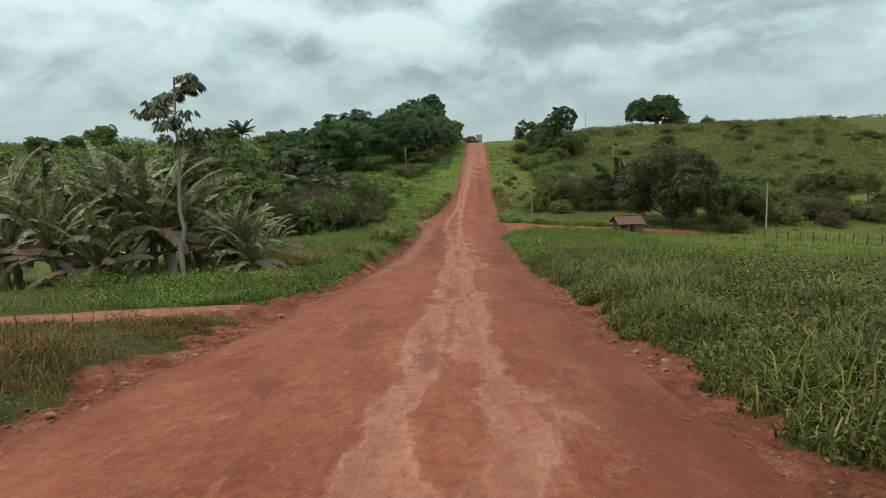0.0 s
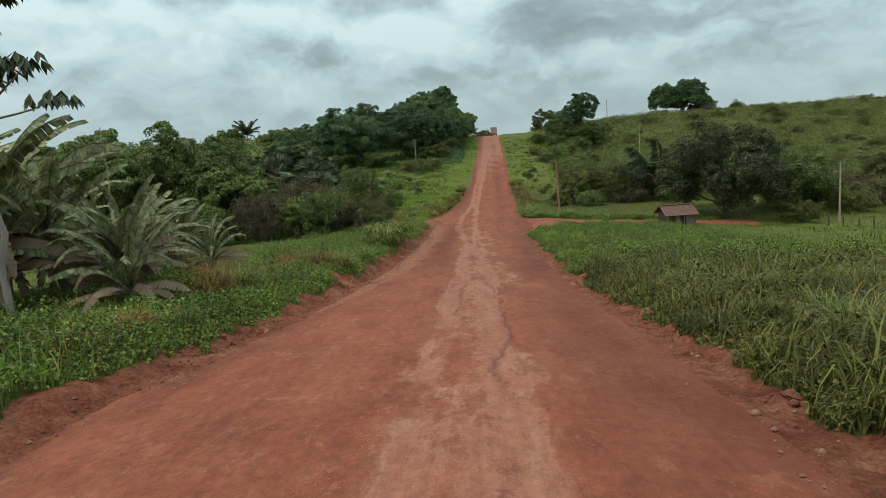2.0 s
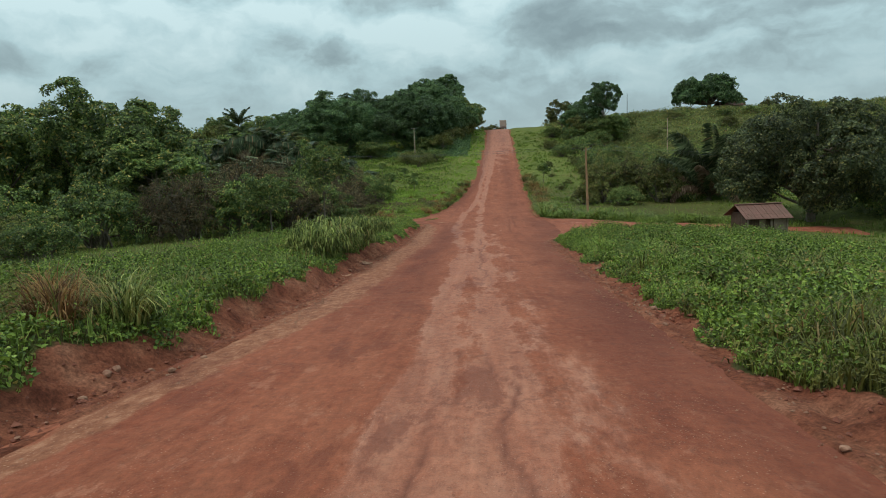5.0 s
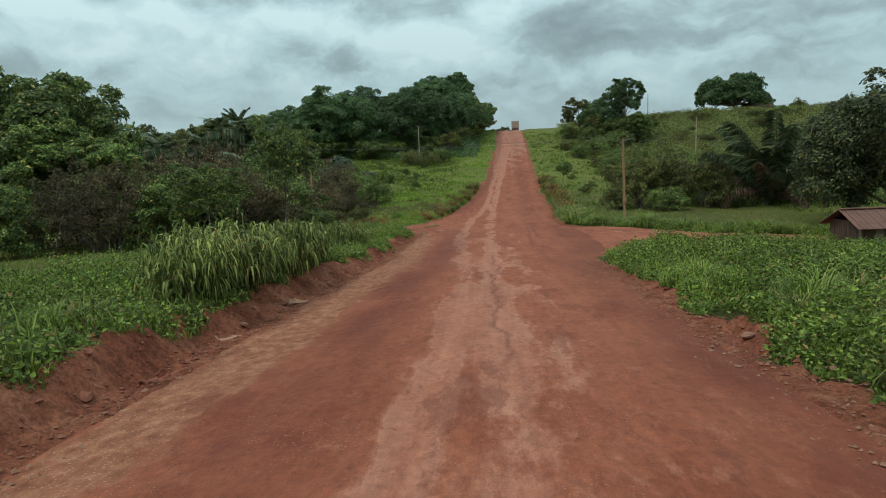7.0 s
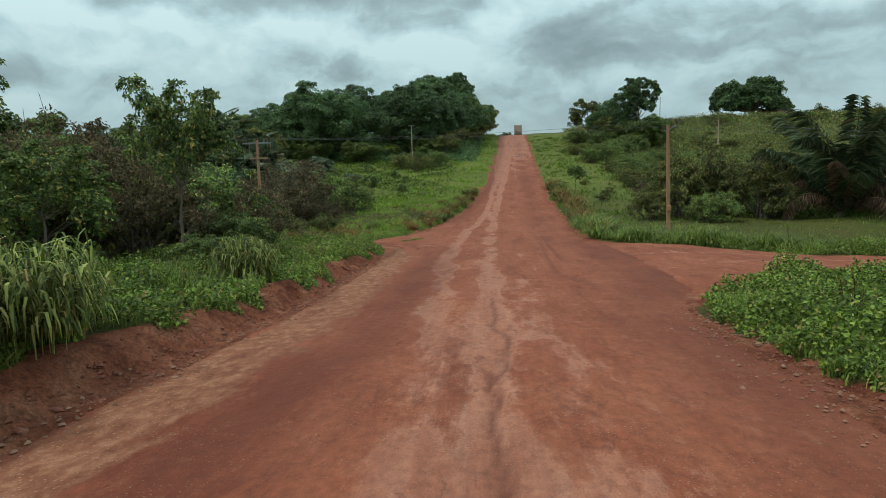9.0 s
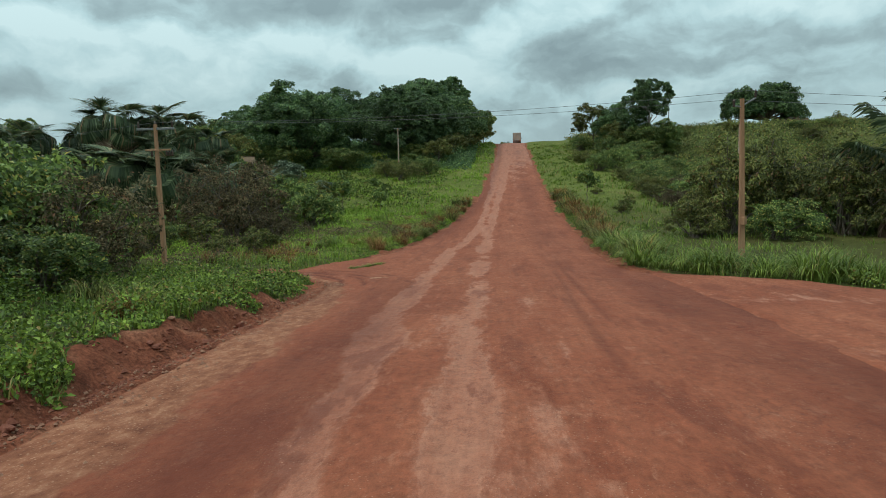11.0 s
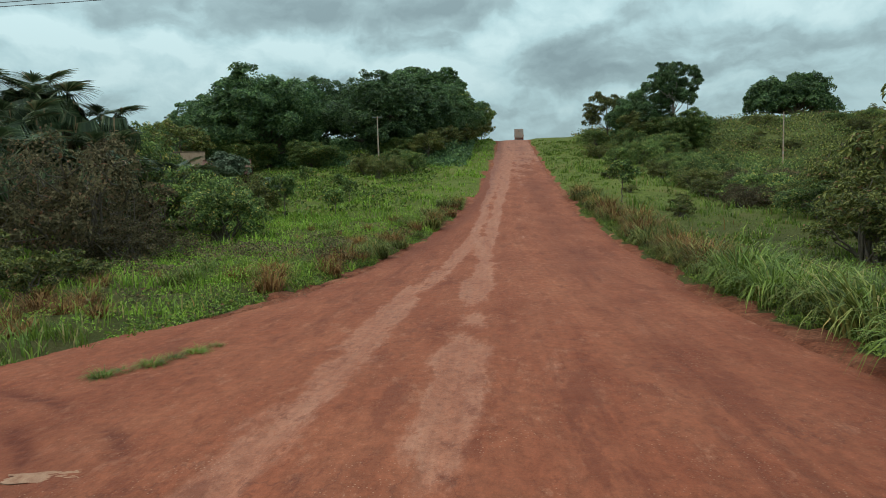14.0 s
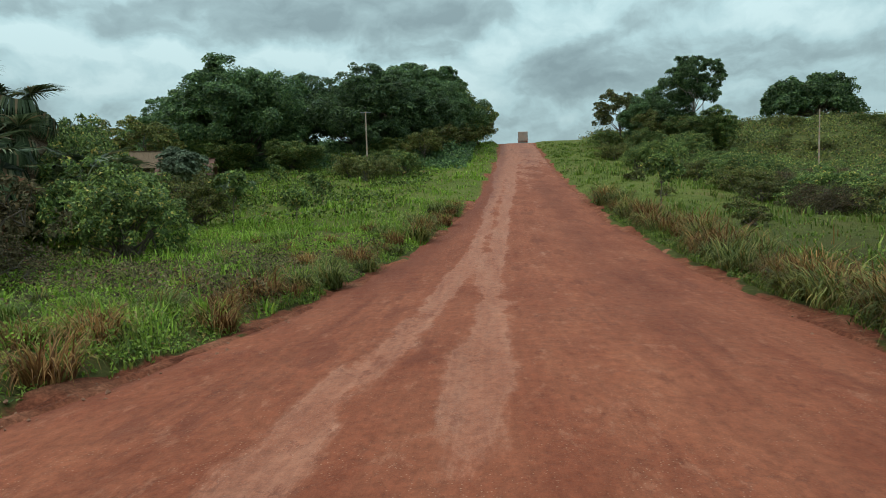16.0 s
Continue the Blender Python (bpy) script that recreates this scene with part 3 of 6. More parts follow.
RUT = np.maximum(RUT, 0.5 * bell(X, xr - 2.6, 1.3) * sstep(Y, 98, 112) * np.clip(0.5 + 0.9 * vnoise(X * 0.5 + 8, Y * 0.2, 4), 0, 1))
RUT = np.maximum(RUT, 0.66 * sstep(X - xr, -3.0, -0.6) * (1 - sstep(Y, 100, 116)) * np.clip(0.75 + 0.7 * vnoise(X * 0.8 + 2, Y * 0.25, 4), 0, 1))
Z -= 0.035 * RUT
# the tear along the crown where water has run
for wav, off, y0, y1 in ((0.5, 0.55, 22, 48), (0.35, -0.5, 30, 44), (0.4, 0.3, 58, 84)):
    crack = bell(X, off + wav * vnoise(X * 0 + off, Y * 0.55, 3), 0.05) * sstep(Y, y0, y0 + 3) * (1 - sstep(Y, y1 - 3, y1))
    RUT = np.maximum(RUT, 0.7 * crack)
    Z -= 0.03 * crack
Z -= 0.12 * sstep(dd, 0.0, 0.7) * (1 - 0.85 * junction(X, Y))
Z += junction(X, Y) * sstep(np.abs(X - mid), 3.0, 5.5) * (0.07 - 0.8 * camber)
nr, nc = X.shape
i = (np.arange(nr - 1)[:, None] * nc + np.arange(nc - 1)).ravel()
road = tagged(new("road", mesh_np("road", np.stack([X.ravel(), Y.ravel(), Z.ravel()], 1), np.stack([i, i + 1, i + nc + 1, i + nc], 1), ROAD, {"lane": LN.ravel(), "sand": SAND.ravel(), "rut": RUT.ravel()}, True)),
              "unpaved red laterite road with pale wheel lanes", "road", kind="structure")


def strip(name, ends, near, far, lift, sand, label, category):
    """A dirt track along x between two edges, with a pair of shallow wheel lanes."""
    xs = np.arange(ends[0], ends[1], 0.35)
    U, X = np.meshgrid(np.linspace(0, 1, 25), xs)
    n, f = near(X), far(X)
    Y = n - 0.3 + (f - n + 0.6) * U
    inside = sstep(np.minimum(Y - n, f - Y), -0.3, 0.4)
    Z = land(X, Y) + lift - 0.22 * (1 - inside) - 0.03 * bell(U, 0.33, 0.07) - 0.03 * bell(U, 0.64, 0.07) + 0.015 * vnoise(X * 2, Y * 2)
    Z = Z - 0.3 * (1 - sstep(np.minimum(X - ends[0], ends[1] - X), 0, 1.0))
    xl, xr = sides(Y)
    Z = np.where((X < xr + 0.1) & (X > xl - 0.1), prof(Y) - 0.2, Z)
    LN = np.clip(0.3 * bell(U, 0.32, 0.08) + 0.3 * bell(U, 0.63, 0.08) + 0.2 * vnoise(X, Y), 0, 0.8)
    nr, nc = X.shape
    i = (np.arange(nr - 1)[:, None] * nc + np.arange(nc - 1)).ravel()
    me = mesh_np(name, np.stack([X.ravel(), Y.ravel(), Z.ravel()], 1), np.stack([i, i + nc, i + nc + 1, i + 1], 1), ROAD, {"lane": LN.ravel(), "sand": np.full(X.size, sand), "rut": 0 * X.ravel()}, True)
    return tagged(new(name, me), label, category, kind="structure")


strip("side_road", (5.0, 36), lambda x: side_road(x)[0], lambda x: side_road(x)[1], 0.09, 0.0, "narrow red dirt track that joins the road", "side road")
strip("side_road_west", (-10.5, -6.9), lambda x: 105.4 - 0.55 * (x + 8), lambda x: 108.3 - 0.35 * (x + 8), 0.07, 0.1, "red dirt track leaving through the grass", "side road")
strip("footpath", (-40, -6.6), lambda x: track_west(x) - 1.15, lambda x: track_west(x) + 1.15, 0.07, 0.75, "pale trodden footpath over the bank", "footpath")


# ---- plants ----
def part(name, me, parent, label=""):
    ob = new(name, me)
    ob.parent = parent
    return tagged(ob, label)


def tubes(paths, sides_n=6):
    """Tapered tubes along (points, radii) paths, as arrays."""
    vs, fs, base = [], [], 0
    for pts, rad in paths:
        pts = np.asarray(pts, float)
        rad = np.asarray(rad, float)
        tan = unit(np.gradient(pts, axis=0))
        ref = np.where(np.abs(tan[:, 2:]) > 0.9, [[1.0, 0, 0]], [[0, 0, 1.0]])
        s = unit(np.cross(tan, ref))
        u = np.cross(s, tan)
        a = np.linspace(0, 2 * np.pi, sides_n, endpoint=False)
        ring = pts[:, None] + rad[:, None, None] * (np.cos(a)[None, :, None] * s[:, None] + np.sin(a)[None, :, None] * u[:, None])
        vs.append(ring.reshape(-1, 3))
        n = len(pts)
        r, c = np.meshgrid(np.arange(n - 1), np.arange(sides_n), indexing="ij")
        a0, a1 = r * sides_n + c, r * sides_n + (c + 1) % sides_n
        fs.append(np.stack([a0, a1, a1 + sides_n, a0 + sides_n], -1).reshape(-1, 4) + base)
        base += n * sides_n
    return np.concatenate(vs), np.concatenate(fs)


def bend(a, b, sag, rng, n=6, wig=0.05):
    """A curved path from a to b that rises by sag in its middle."""
    a, b = np.asarray(a, float), np.asarray(b, float)
    t = np.linspace(0, 1, n)[:, None]
    p = a + (b - a) * t
    p[:, 2] += sag * 4 * (t * (1 - t))[:, 0]
    return p + rng.normal(0, wig, p.shape) * np.linalg.norm(b - a) * (t * (1 - t) * 2)


def leaf_quads(pos, out, length, width, rng, droop=0.4, loose=0.7):
    """Small folded leaves at pos that point outwards: four corners and two triangles each."""
    n = len(pos)
    out = unit(out + rng.normal(0, loose * 0.5, (n, 3)))
    d = unit(np.cross(out, rng.normal(0, 1, (n, 3))) + 0.45 * out - [0, 0, droop])
    s = unit(np.cross(d, out))
    up = np.cross(s, d)
    L = (length * rng.uniform(0.65, 1.3, n))[:, None]
    W = (width * rng.uniform(0.7, 1.25, n))[:, None]
    mid = pos + d * L * 0.48
    v = np.stack([pos, mid + s * W * 0.5 + up * W * 0.16, pos + d * L - up * L * 0.14, mid - s * W * 0.5 + up * W * 0.16], 1).reshape(-1, 3)
    k = np.arange(n)[:, None] * 4
    return v, np.concatenate([k + [0, 1, 2], k + [0, 2, 3]])


def ball(n, rng):
    return unit(rng.normal(0, 1, (n, 3)))


def tree(seed, height, spread, clear, lobes, per_lobe, leaf, mat, bark=BARK, trunk_r=0.3, lobe_r=0.36, flat=0.8, lean=0.0, droop=0.4, low=0.0, gap=0.0, bunches=16):
    """A branching tree: trunk with limbs, and a crown of leaf clumps round the limb ends. clear: the bare trunk's part of the height."""
    rng = np.random.default_rng(seed)
    top = np.array([lean * height, 0, height * (0.62 + 0.2 * (1 - clear))])
    fork = np.array([lean * height * 0.5, 0, height * max(clear, 0.12)])
    paths = [(bend((0, 0, -0.4), fork, 0, rng, 7, 0.03), np.linspace(trunk_r * 1.25, trunk_r * 0.8, 7)),
             (bend(fork, top, 0, rng, 7, 0.06), np.linspace(trunk_r * 0.8, trunk_r * 0.25, 7))]
    cz0, cz1 = height * (clear + low * (1 - clear)), height
    ch = (cz1 - cz0) / 2
    centre = np.array([lean * height * 0.8, 0, cz0 + ch])
    cents, rads = [], []
    golden = 2.39996
    for k in range(lobes):
        u = (k + 0.5) / lobes
        zz = 1 - 1.75 * u if lobes > 3 else 1 - u
        rr = math.sqrt(max(0.05, 1 - zz * zz * 0.85))
        a = golden * k + rng.uniform(-0.5, 0.5)
        q = rng.uniform(0.5, 1.0)
        lr = spread * lobe_r * rng.uniform(0.55, 1.4)
        c = centre + [math.cos(a) * rr * spread * q, math.sin(a) * rr * spread * q, zz * ch * rng.uniform(0.55, 0.98)]
        c[2] = max(c[2], cz0 * 0.6 + lr * flat * 0.5)
        cents.append(c), rads.append(lr)
        start = paths[1][0][rng.integers(0, 5)] if rng.random() < 0.6 else fork
        paths.append((bend(start, c, -0.04 * height * rng.random(), rng, 6), np.linspace(trunk_r * 0.42, trunk_r * 0.07, 6)))
    pos, out = [], []
    for c, r in zip(cents, rads):
        # every lobe is a heap of leaf bunches, thick on their upper and outer sides, over a thinner inside
        total = int(per_lobe * (r / (spread * lobe_r)) ** 2)
        m = bunches
        hub = unit(ball(m, rng) + [0, 0, 0.35])
        reach = r * rng.uniform(0.62, 1.02, m)
        if gap:
            reach *= np.where(np.sin(hub[:, 0] * 7 + r * 13) * np.cos(hub[:, 1] * 6 + 2) > -gap, 1.0, 0.45)
        heart = c + hub * reach[:, None] * [1, 1, flat]
        size = r * rng.uniform(0.22, 0.44, m)
        pick = rng.choice(m, total, p=size ** 2 / (size ** 2).sum())
        b = unit(ball(total, rng) + 0.75 * hub[pick] + [0, 0, 0.45])
        bulk = size[pick] * np.where(rng.random(total) < 0.8, rng.uniform(0.75, 1.08, total), rng.uniform(0.2, 0.8, total))
        pos.append(heart[pick] + b * bulk[:, None] * [1, 1, 0.8])
        out.append(b + [0, 0, 0.3])
        inner = total // 6
        b = ball(inner, rng)
        pos.append(c + b * (r * rng.uniform(0.25, 0.75, inner))[:, None] * [1, 1, flat]), out.append(b)
    pos, out = np.concatenate(pos), np.concatenate(out)
    ok = pos[:, 2] > 0.15
    cv, cf = leaf_quads(pos[ok], out[ok], leaf[0], leaf[1], rng, droop)
    tv, tf = tubes(paths)
    return mesh_np("trunk", tv, tf, bark, smooth=True), mesh_np("crown", cv, cf, mat)


def shrub(seed, height, spread, lobes, per_lobe, leaf, mat, droop=0.25, twiggy=0.0):
    """A many-stemmed bush that is leafy down to the ground: each stem carries several leaf bunches; twiggy ones show bare shoots."""
    rng = np.random.default_rng(seed)
    paths, pos, out = [], [], []
    for k in range(lobes):
        a, q = 2.4 * k + rng.uniform(-0.6, 0.6), math.sqrt((k + 0.5) / lobes)
        r = spread * rng.uniform(0.2, 0.38)
        zc = height * rng.uniform(0.3, 0.88) * (1.12 - 0.55 * q)
        c = np.array([math.cos(a) * q * spread * 0.78, math.sin(a) * q * spread * 0.78, zc])
        paths.append((bend((rng.normal(0, 0.12 * spread), rng.normal(0, 0.12 * spread), -0.2), c + [0, 0, r * 0.5], 0.1, rng, 6, 0.08), np.linspace(0.055, 0.012, 6) * (0.6 + height * 0.2)))
        m = 9
        hub = unit(ball(m, rng) + [0, 0, 0.3])
        heart = c + hub * (r * rng.uniform(0.5, 1.1, m))[:, None]
        size = r * rng.uniform(0.25, 0.5, m)
        pick = rng.integers(0, m, per_lobe)
        b = unit(ball(per_lobe, rng) + 0.6 * hub[pick] + [0, 0, 0.4])
        bulk = size[pick] * np.where(rng.random(per_lobe) < 0.75, rng.uniform(0.7, 1.1, per_lobe), rng.uniform(0.2, 0.8, per_lobe))
        pos.append(heart[pick] + b * bulk[:, None] * [1, 1, 0.8]), out.append(b + [0, 0, 0.3])
        for j in range(m):
            if rng.random() < twiggy:
                paths.append((bend(c, heart[j] + hub[j] * r * rng.uniform(0.3, 0.8), 0, rng, 4, 0.1), np.linspace(0.022, 0.007, 4)))
    pos, out = np.concatenate(pos), np.concatenate(out)
    ok = pos[:, 2] > 0.05
    cv, cf = leaf_quads(pos[ok], out[ok], leaf[0], leaf[1], rng, droop)
    tv, tf = tubes(paths, 4)
    return mesh_np("woody_base", tv, tf, BARK, smooth=True), mesh_np("foliage", cv, cf, mat)


def spreading(seed, mat):
    """The solitary tree: a short stout trunk that forks low, and a wide crown of two unequal domes with a level underside."""
    rng = np.random.default_rng(seed)
    fork = np.array([0.6, 0, 2.6])
    paths = [(bend((0.3, 0, -0.5), fork, 0, rng, 6, 0.03), np.linspace(0.95, 0.7, 6))]
    pos, out = [], []
    for cx, cy, rx, rz, lobes in ((2.6, 0.5, 8.2, 8.6, 40), (-6.4, -0.6, 5.4, 6.6, 24)):
        for k in range(lobes):
            u = (k + 0.5) / lobes
            a, rr = 2.39996 * k + rng.uniform(-0.3, 0.3), math.sqrt(u)
            c = np.array([cx + math.cos(a) * rr * rx * 0.86, cy + math.sin(a) * rr * rx * 0.7, 3.7 + rz * (1 - rr ** 2.4) * rng.uniform(0.55, 0.92)])
            r = rng.uniform(1.4, 2.3)
            if k % 2 == 0:
                paths.append((bend(fork, c, -0.5, rng, 6, 0.06), np.linspace(0.32, 0.06, 6)))
            m, n = 14, int(260 * r)
            hub = unit(ball(m, rng) + [0, 0, 0.3])
            heart, size = c + hub * (r * rng.uniform(0.6, 1.0, m))[:, None] * [1, 1, 0.7], r * rng.uniform(0.25, 0.42, m)
            pick = rng.integers(0, m, n)
            b = unit(ball(n, rng) + 0.6 * hub[pick] + [0, 0, 0.4])
            pos.append(heart[pick] + b * (size[pick] * rng.uniform(0.6, 1.1, n))[:, None]), out.append(b + [0, 0, 0.3])
            b = ball(n // 3, rng)
            pos.append(c + b * (r * 0.8 * rng.random(n // 3))[:, None] * [1, 1, 0.7]), out.append(b)
    cv, cf = leaf_quads(np.concatenate(pos), np.concatenate(out), 0.62, 0.36, rng, 0.4)
    tv, tf = tubes(paths)
    return mesh_np("trunk", tv, tf, BARK, smooth=True), mesh_np("crown", cv, cf, mat)


def blades(root, heading, length, width, rng, arch=0.6, segs=3, least=0.15):
    """Arching grass blades as narrow strips."""
    n = len(root)
    lean = rng.uniform(least, 1.0, n) * arch
    d = np.stack([np.cos(heading), np.sin(heading), np.zeros(n)], 1)
    s = np.stack([-np.sin(heading), np.cos(heading), np.zeros(n)], 1)
    rows, c = [], np.array(root, float)
    for k in range(segs + 1):
        t = k / segs
        w = width * (1 - t) ** 0.6 * (0.75 + 0.5 * (k == 1))
        if k < segs:
            rows += [c - s * w[:, None] * 0.5, c + s * w[:, None] * 0.5]
        else:
            rows.append(c)
        ang = np.minimum(lean * (0.25 + 2.6 * t ** 1.4), 2.7)
        c = c + (d * np.sin(ang)[:, None] + [0, 0, 1.0] * np.cos(ang)[:, None]) * (length / segs)[:, None]
    v = np.stack(rows, 1)
    m = v.shape[1]
    k0 = np.arange(n)[:, None] * m
    q = np.concatenate([k0 + [2 * j, 2 * j + 1, 2 * j + 3, 2 * j + 2] for j in range(segs - 1)])
    return v.reshape(-1, 3), [q, k0 + [m - 3, m - 2, m - 1]]


def tussock(seed, count, height, spread, width, mat, arch=0.7, least=0.25):
    rng = np.random.default_rng(seed)
    a, r = rng.uniform(0, 2 * np.pi, count), spread * 0.45 * np.sqrt(rng.random(count))
    root = np.stack([np.cos(a) * r, np.sin(a) * r, np.full(count, -0.06)], 1)
    v, f = blades(root, a + rng.normal(0, 0.7, count), height * rng.uniform(0.5, 1.25, count), width * rng.uniform(0.6, 1.3, count), rng, arch, 5, least)
    return mesh_np("grass_tussock", v, f, mat)


def weeping(seed, stems, height, spread, mat, broad=1.0, leaves=9):
    """Tall fodder grass: stems lean out and their long broad leaves fold over and hang straight down."""
    rng = np.random.default_rng(seed)
    a, r = rng.uniform(0, 2 * np.pi, stems), spread * 0.5 * np.sqrt(rng.random(stems))
    foot = np.stack([np.cos(a) * r, np.sin(a) * r, np.full(stems, -0.05)], 1)
    tall = height * rng.uniform(0.45, 1.0, stems)
    lean = np.stack([np.cos(a) * (0.1 + r * 0.35), np.sin(a) * (0.1 + r * 0.35), tall], 1)
    v1, f1 = blades(foot, a, tall * 1.05, np.full(stems, 0.028), rng, 0.3, 4)
    n = leaves
    u = np.tile(np.linspace(0.35, 1.0, n), stems)
    k = np.repeat(np.arange(stems), n)
    root = foot[k] + lean[k] * u[:, None]
    m = len(root)
    hd = rng.uniform(0, 2 * np.pi, m)
    d, s = np.stack([np.cos(hd), np.sin(hd), 0 * hd], 1), np.stack([-np.sin(hd), np.cos(hd), 0 * hd], 1)
    L, W = height * rng.uniform(0.32, 0.62, m), broad * rng.uniform(0.045, 0.085, m)
    rows, c = [], root
    for j, (deg, wide) in enumerate(((30, 0.6), (85, 1.0), (150, 1.0), (170, 0.8), (174, 0.1))):
        w = (W * wide)[:, None] * 0.5
        rows += [c - s * w, c + s * w]
        ang = np.radians(deg + rng.normal(0, 9, m))
        c = c + (d * np.sin(ang)[:, None] + [0, 0, 1.0] * np.cos(ang)[:, None]) * (L / 4)[:, None]
    v2 = np.stack(rows, 1)
    k0 = np.arange(m)[:, None] * 10
    f2 = np.concatenate([k0 + [2 * j, 2 * j + 1, 2 * j + 3, 2 * j + 2] for j in range(4)])
    return mesh_np("culm", v1, f1, mat), mesh_np("foliage", v2.reshape(-1, 3), f2, mat)


THINGS = {}


def put(key, name, build, x, y, scale=1.0, turn=None, label="", category="", group="", tall=1.0, sink=0.0):
    """Places one plant of a kind; the first of a kind is built, the others share its meshes."""
    rng = random.Random(f"{key}{x:.2f}{y:.2f}")
    turn = rng.uniform(0, 360) if turn is None else turn
    if key not in THINGS:
        made = build()
        if isinstance(made, tuple):
            ob = new(name)
            for me in made:
                part(me.name.split(".")[0], me, ob)
        else:
            ob = new(name, made)
        THINGS[key] = ob
    else:
        ob = copy_thing(THINGS[key], Matrix())
    ob.matrix_basis = Matrix.LocRotScale((x, y, gz(x, y) - sink), Euler((radians(rng.uniform(-2, 2)), radians(rng.uniform(-2, 2)), radians(turn))), (scale, scale, scale * tall))
    return tagged(ob, label, category, group)


# kinds of trees
KIND = {
    "mango_a": lambda: tree(11, 15, 9.2, 0.03, 24, 1500, (0.50, 0.27), MANGO, trunk_r=0.45, lobe_r=0.31, flat=0.85, bunches=22),
    "mango_b": lambda: tree(12, 15, 8.2, 0.03, 21, 1500, (0.50, 0.27), MANGO, trunk_r=0.42, lobe_r=0.34, flat=0.9, bunches=22),
    "mango_c": lambda: tree(13, 12, 7.6, 0.03, 19, 1400, (0.46, 0.25), BROADLEAF, trunk_r=0.35, lobe_r=0.34, flat=0.85, bunches=20),
    "dome": lambda: tree(14, 12, 7.4, 0.04, 30, 1900, (0.32, 0.18), DOMELEAF, trunk_r=0.45, lobe_r=0.29, flat=0.85, bunches=24),
    "near_a": lambda: tree(15, 15, 7.5, 0.06, 30, 1800, (0.34, 0.19), BROADLEAF, trunk_r=0.4, lobe_r=0.29, flat=0.85, gap=0.75, bunches=20),
    "near_b": lambda: tree(16, 13, 6.0, 0.06, 25, 1700, (0.33, 0.18), BROADLEAF, trunk_r=0.33, lobe_r=0.31, flat=0.95, gap=0.75, bunches=18),
    "umbrella": lambda: spreading(27, MANGO),
    "slender": lambda: tree(18, 15, 4.4, 0.42, 15, 900, (0.40, 0.23), MANGO, bark=PALE_BARK, trunk_r=0.24, lobe_r=0.34, flat=0.7, gap=0.6, bunches=12),
    "airy": lambda: tree(19, 10, 4.6, 0.25, 13, 560, (0.42, 0.22), SCRUB, trunk_r=0.18, lobe_r=0.36, flat=0.75, gap=0.4, bunches=11),
    "small": lambda: tree(20, 7.5, 2.7, 0.42, 14, 420, (0.22, 0.13), BROADLEAF, trunk_r=0.075, lobe_r=0.36, flat=0.7, gap=0.5, bunches=12),
    "sapling": lambda: tree(21, 3.0, 0.9, 0.45, 7, 110, (0.26, 0.15), BROADLEAF, trunk_r=0.035, lobe_r=0.5, flat=0.7, gap=0.5, bunches=6),
    "silver": lambda: tree(22, 6.5, 3.0, 0.45, 10, 260, (0.46, 0.34), SILVER, bark=PALE_BARK, trunk_r=0.10, lobe_r=0.40, flat=0.4, gap=0.4, bunches=9),
    "bush_a": lambda: shrub(31, 4.0, 3.2, 24, 420, (0.20, 0.12), BROADLEAF),
    "bush_b": lambda: shrub(32, 3.4, 3.0, 18, 400, (0.20, 0.11), SCRUB),
    "bush_c": lambda: shrub(33, 2.0, 1.6, 11, 300, (0.17, 0.10), SCRUB),
    "brown": lambda: shrub(34, 4.2, 3.6, 26, 430, (0.16, 0.085), BROWNED, twiggy=0.55),
    "scraggy": lambda: shrub(35, 5.4, 2.8, 26, 330, (0.24, 0.10), SCRUB, 0.6, twiggy=0.3),
    "tuft": lambda: tussock(41, 230, 1.15, 0.95, 0.039, TALLGRASS, 1.55, 0.4),
    "tuft_dry": lambda: tussock(42, 230, 1.2, 0.9, 0.034, DRYGRASS, 1.55, 0.4),
    "cane": lambda: weeping(43, 95, 2.1, 1.9, PALECANE, 0.8, 10),
    "olive": lambda: tussock(45, 230, 1.0, 1.0, 0.034, OLIVE, 1.55, 0.4),
    "tuft_green": lambda: tussock(44, 240, 1.25, 1.0, 0.044, GRASS, 1.55, 0.4),
}
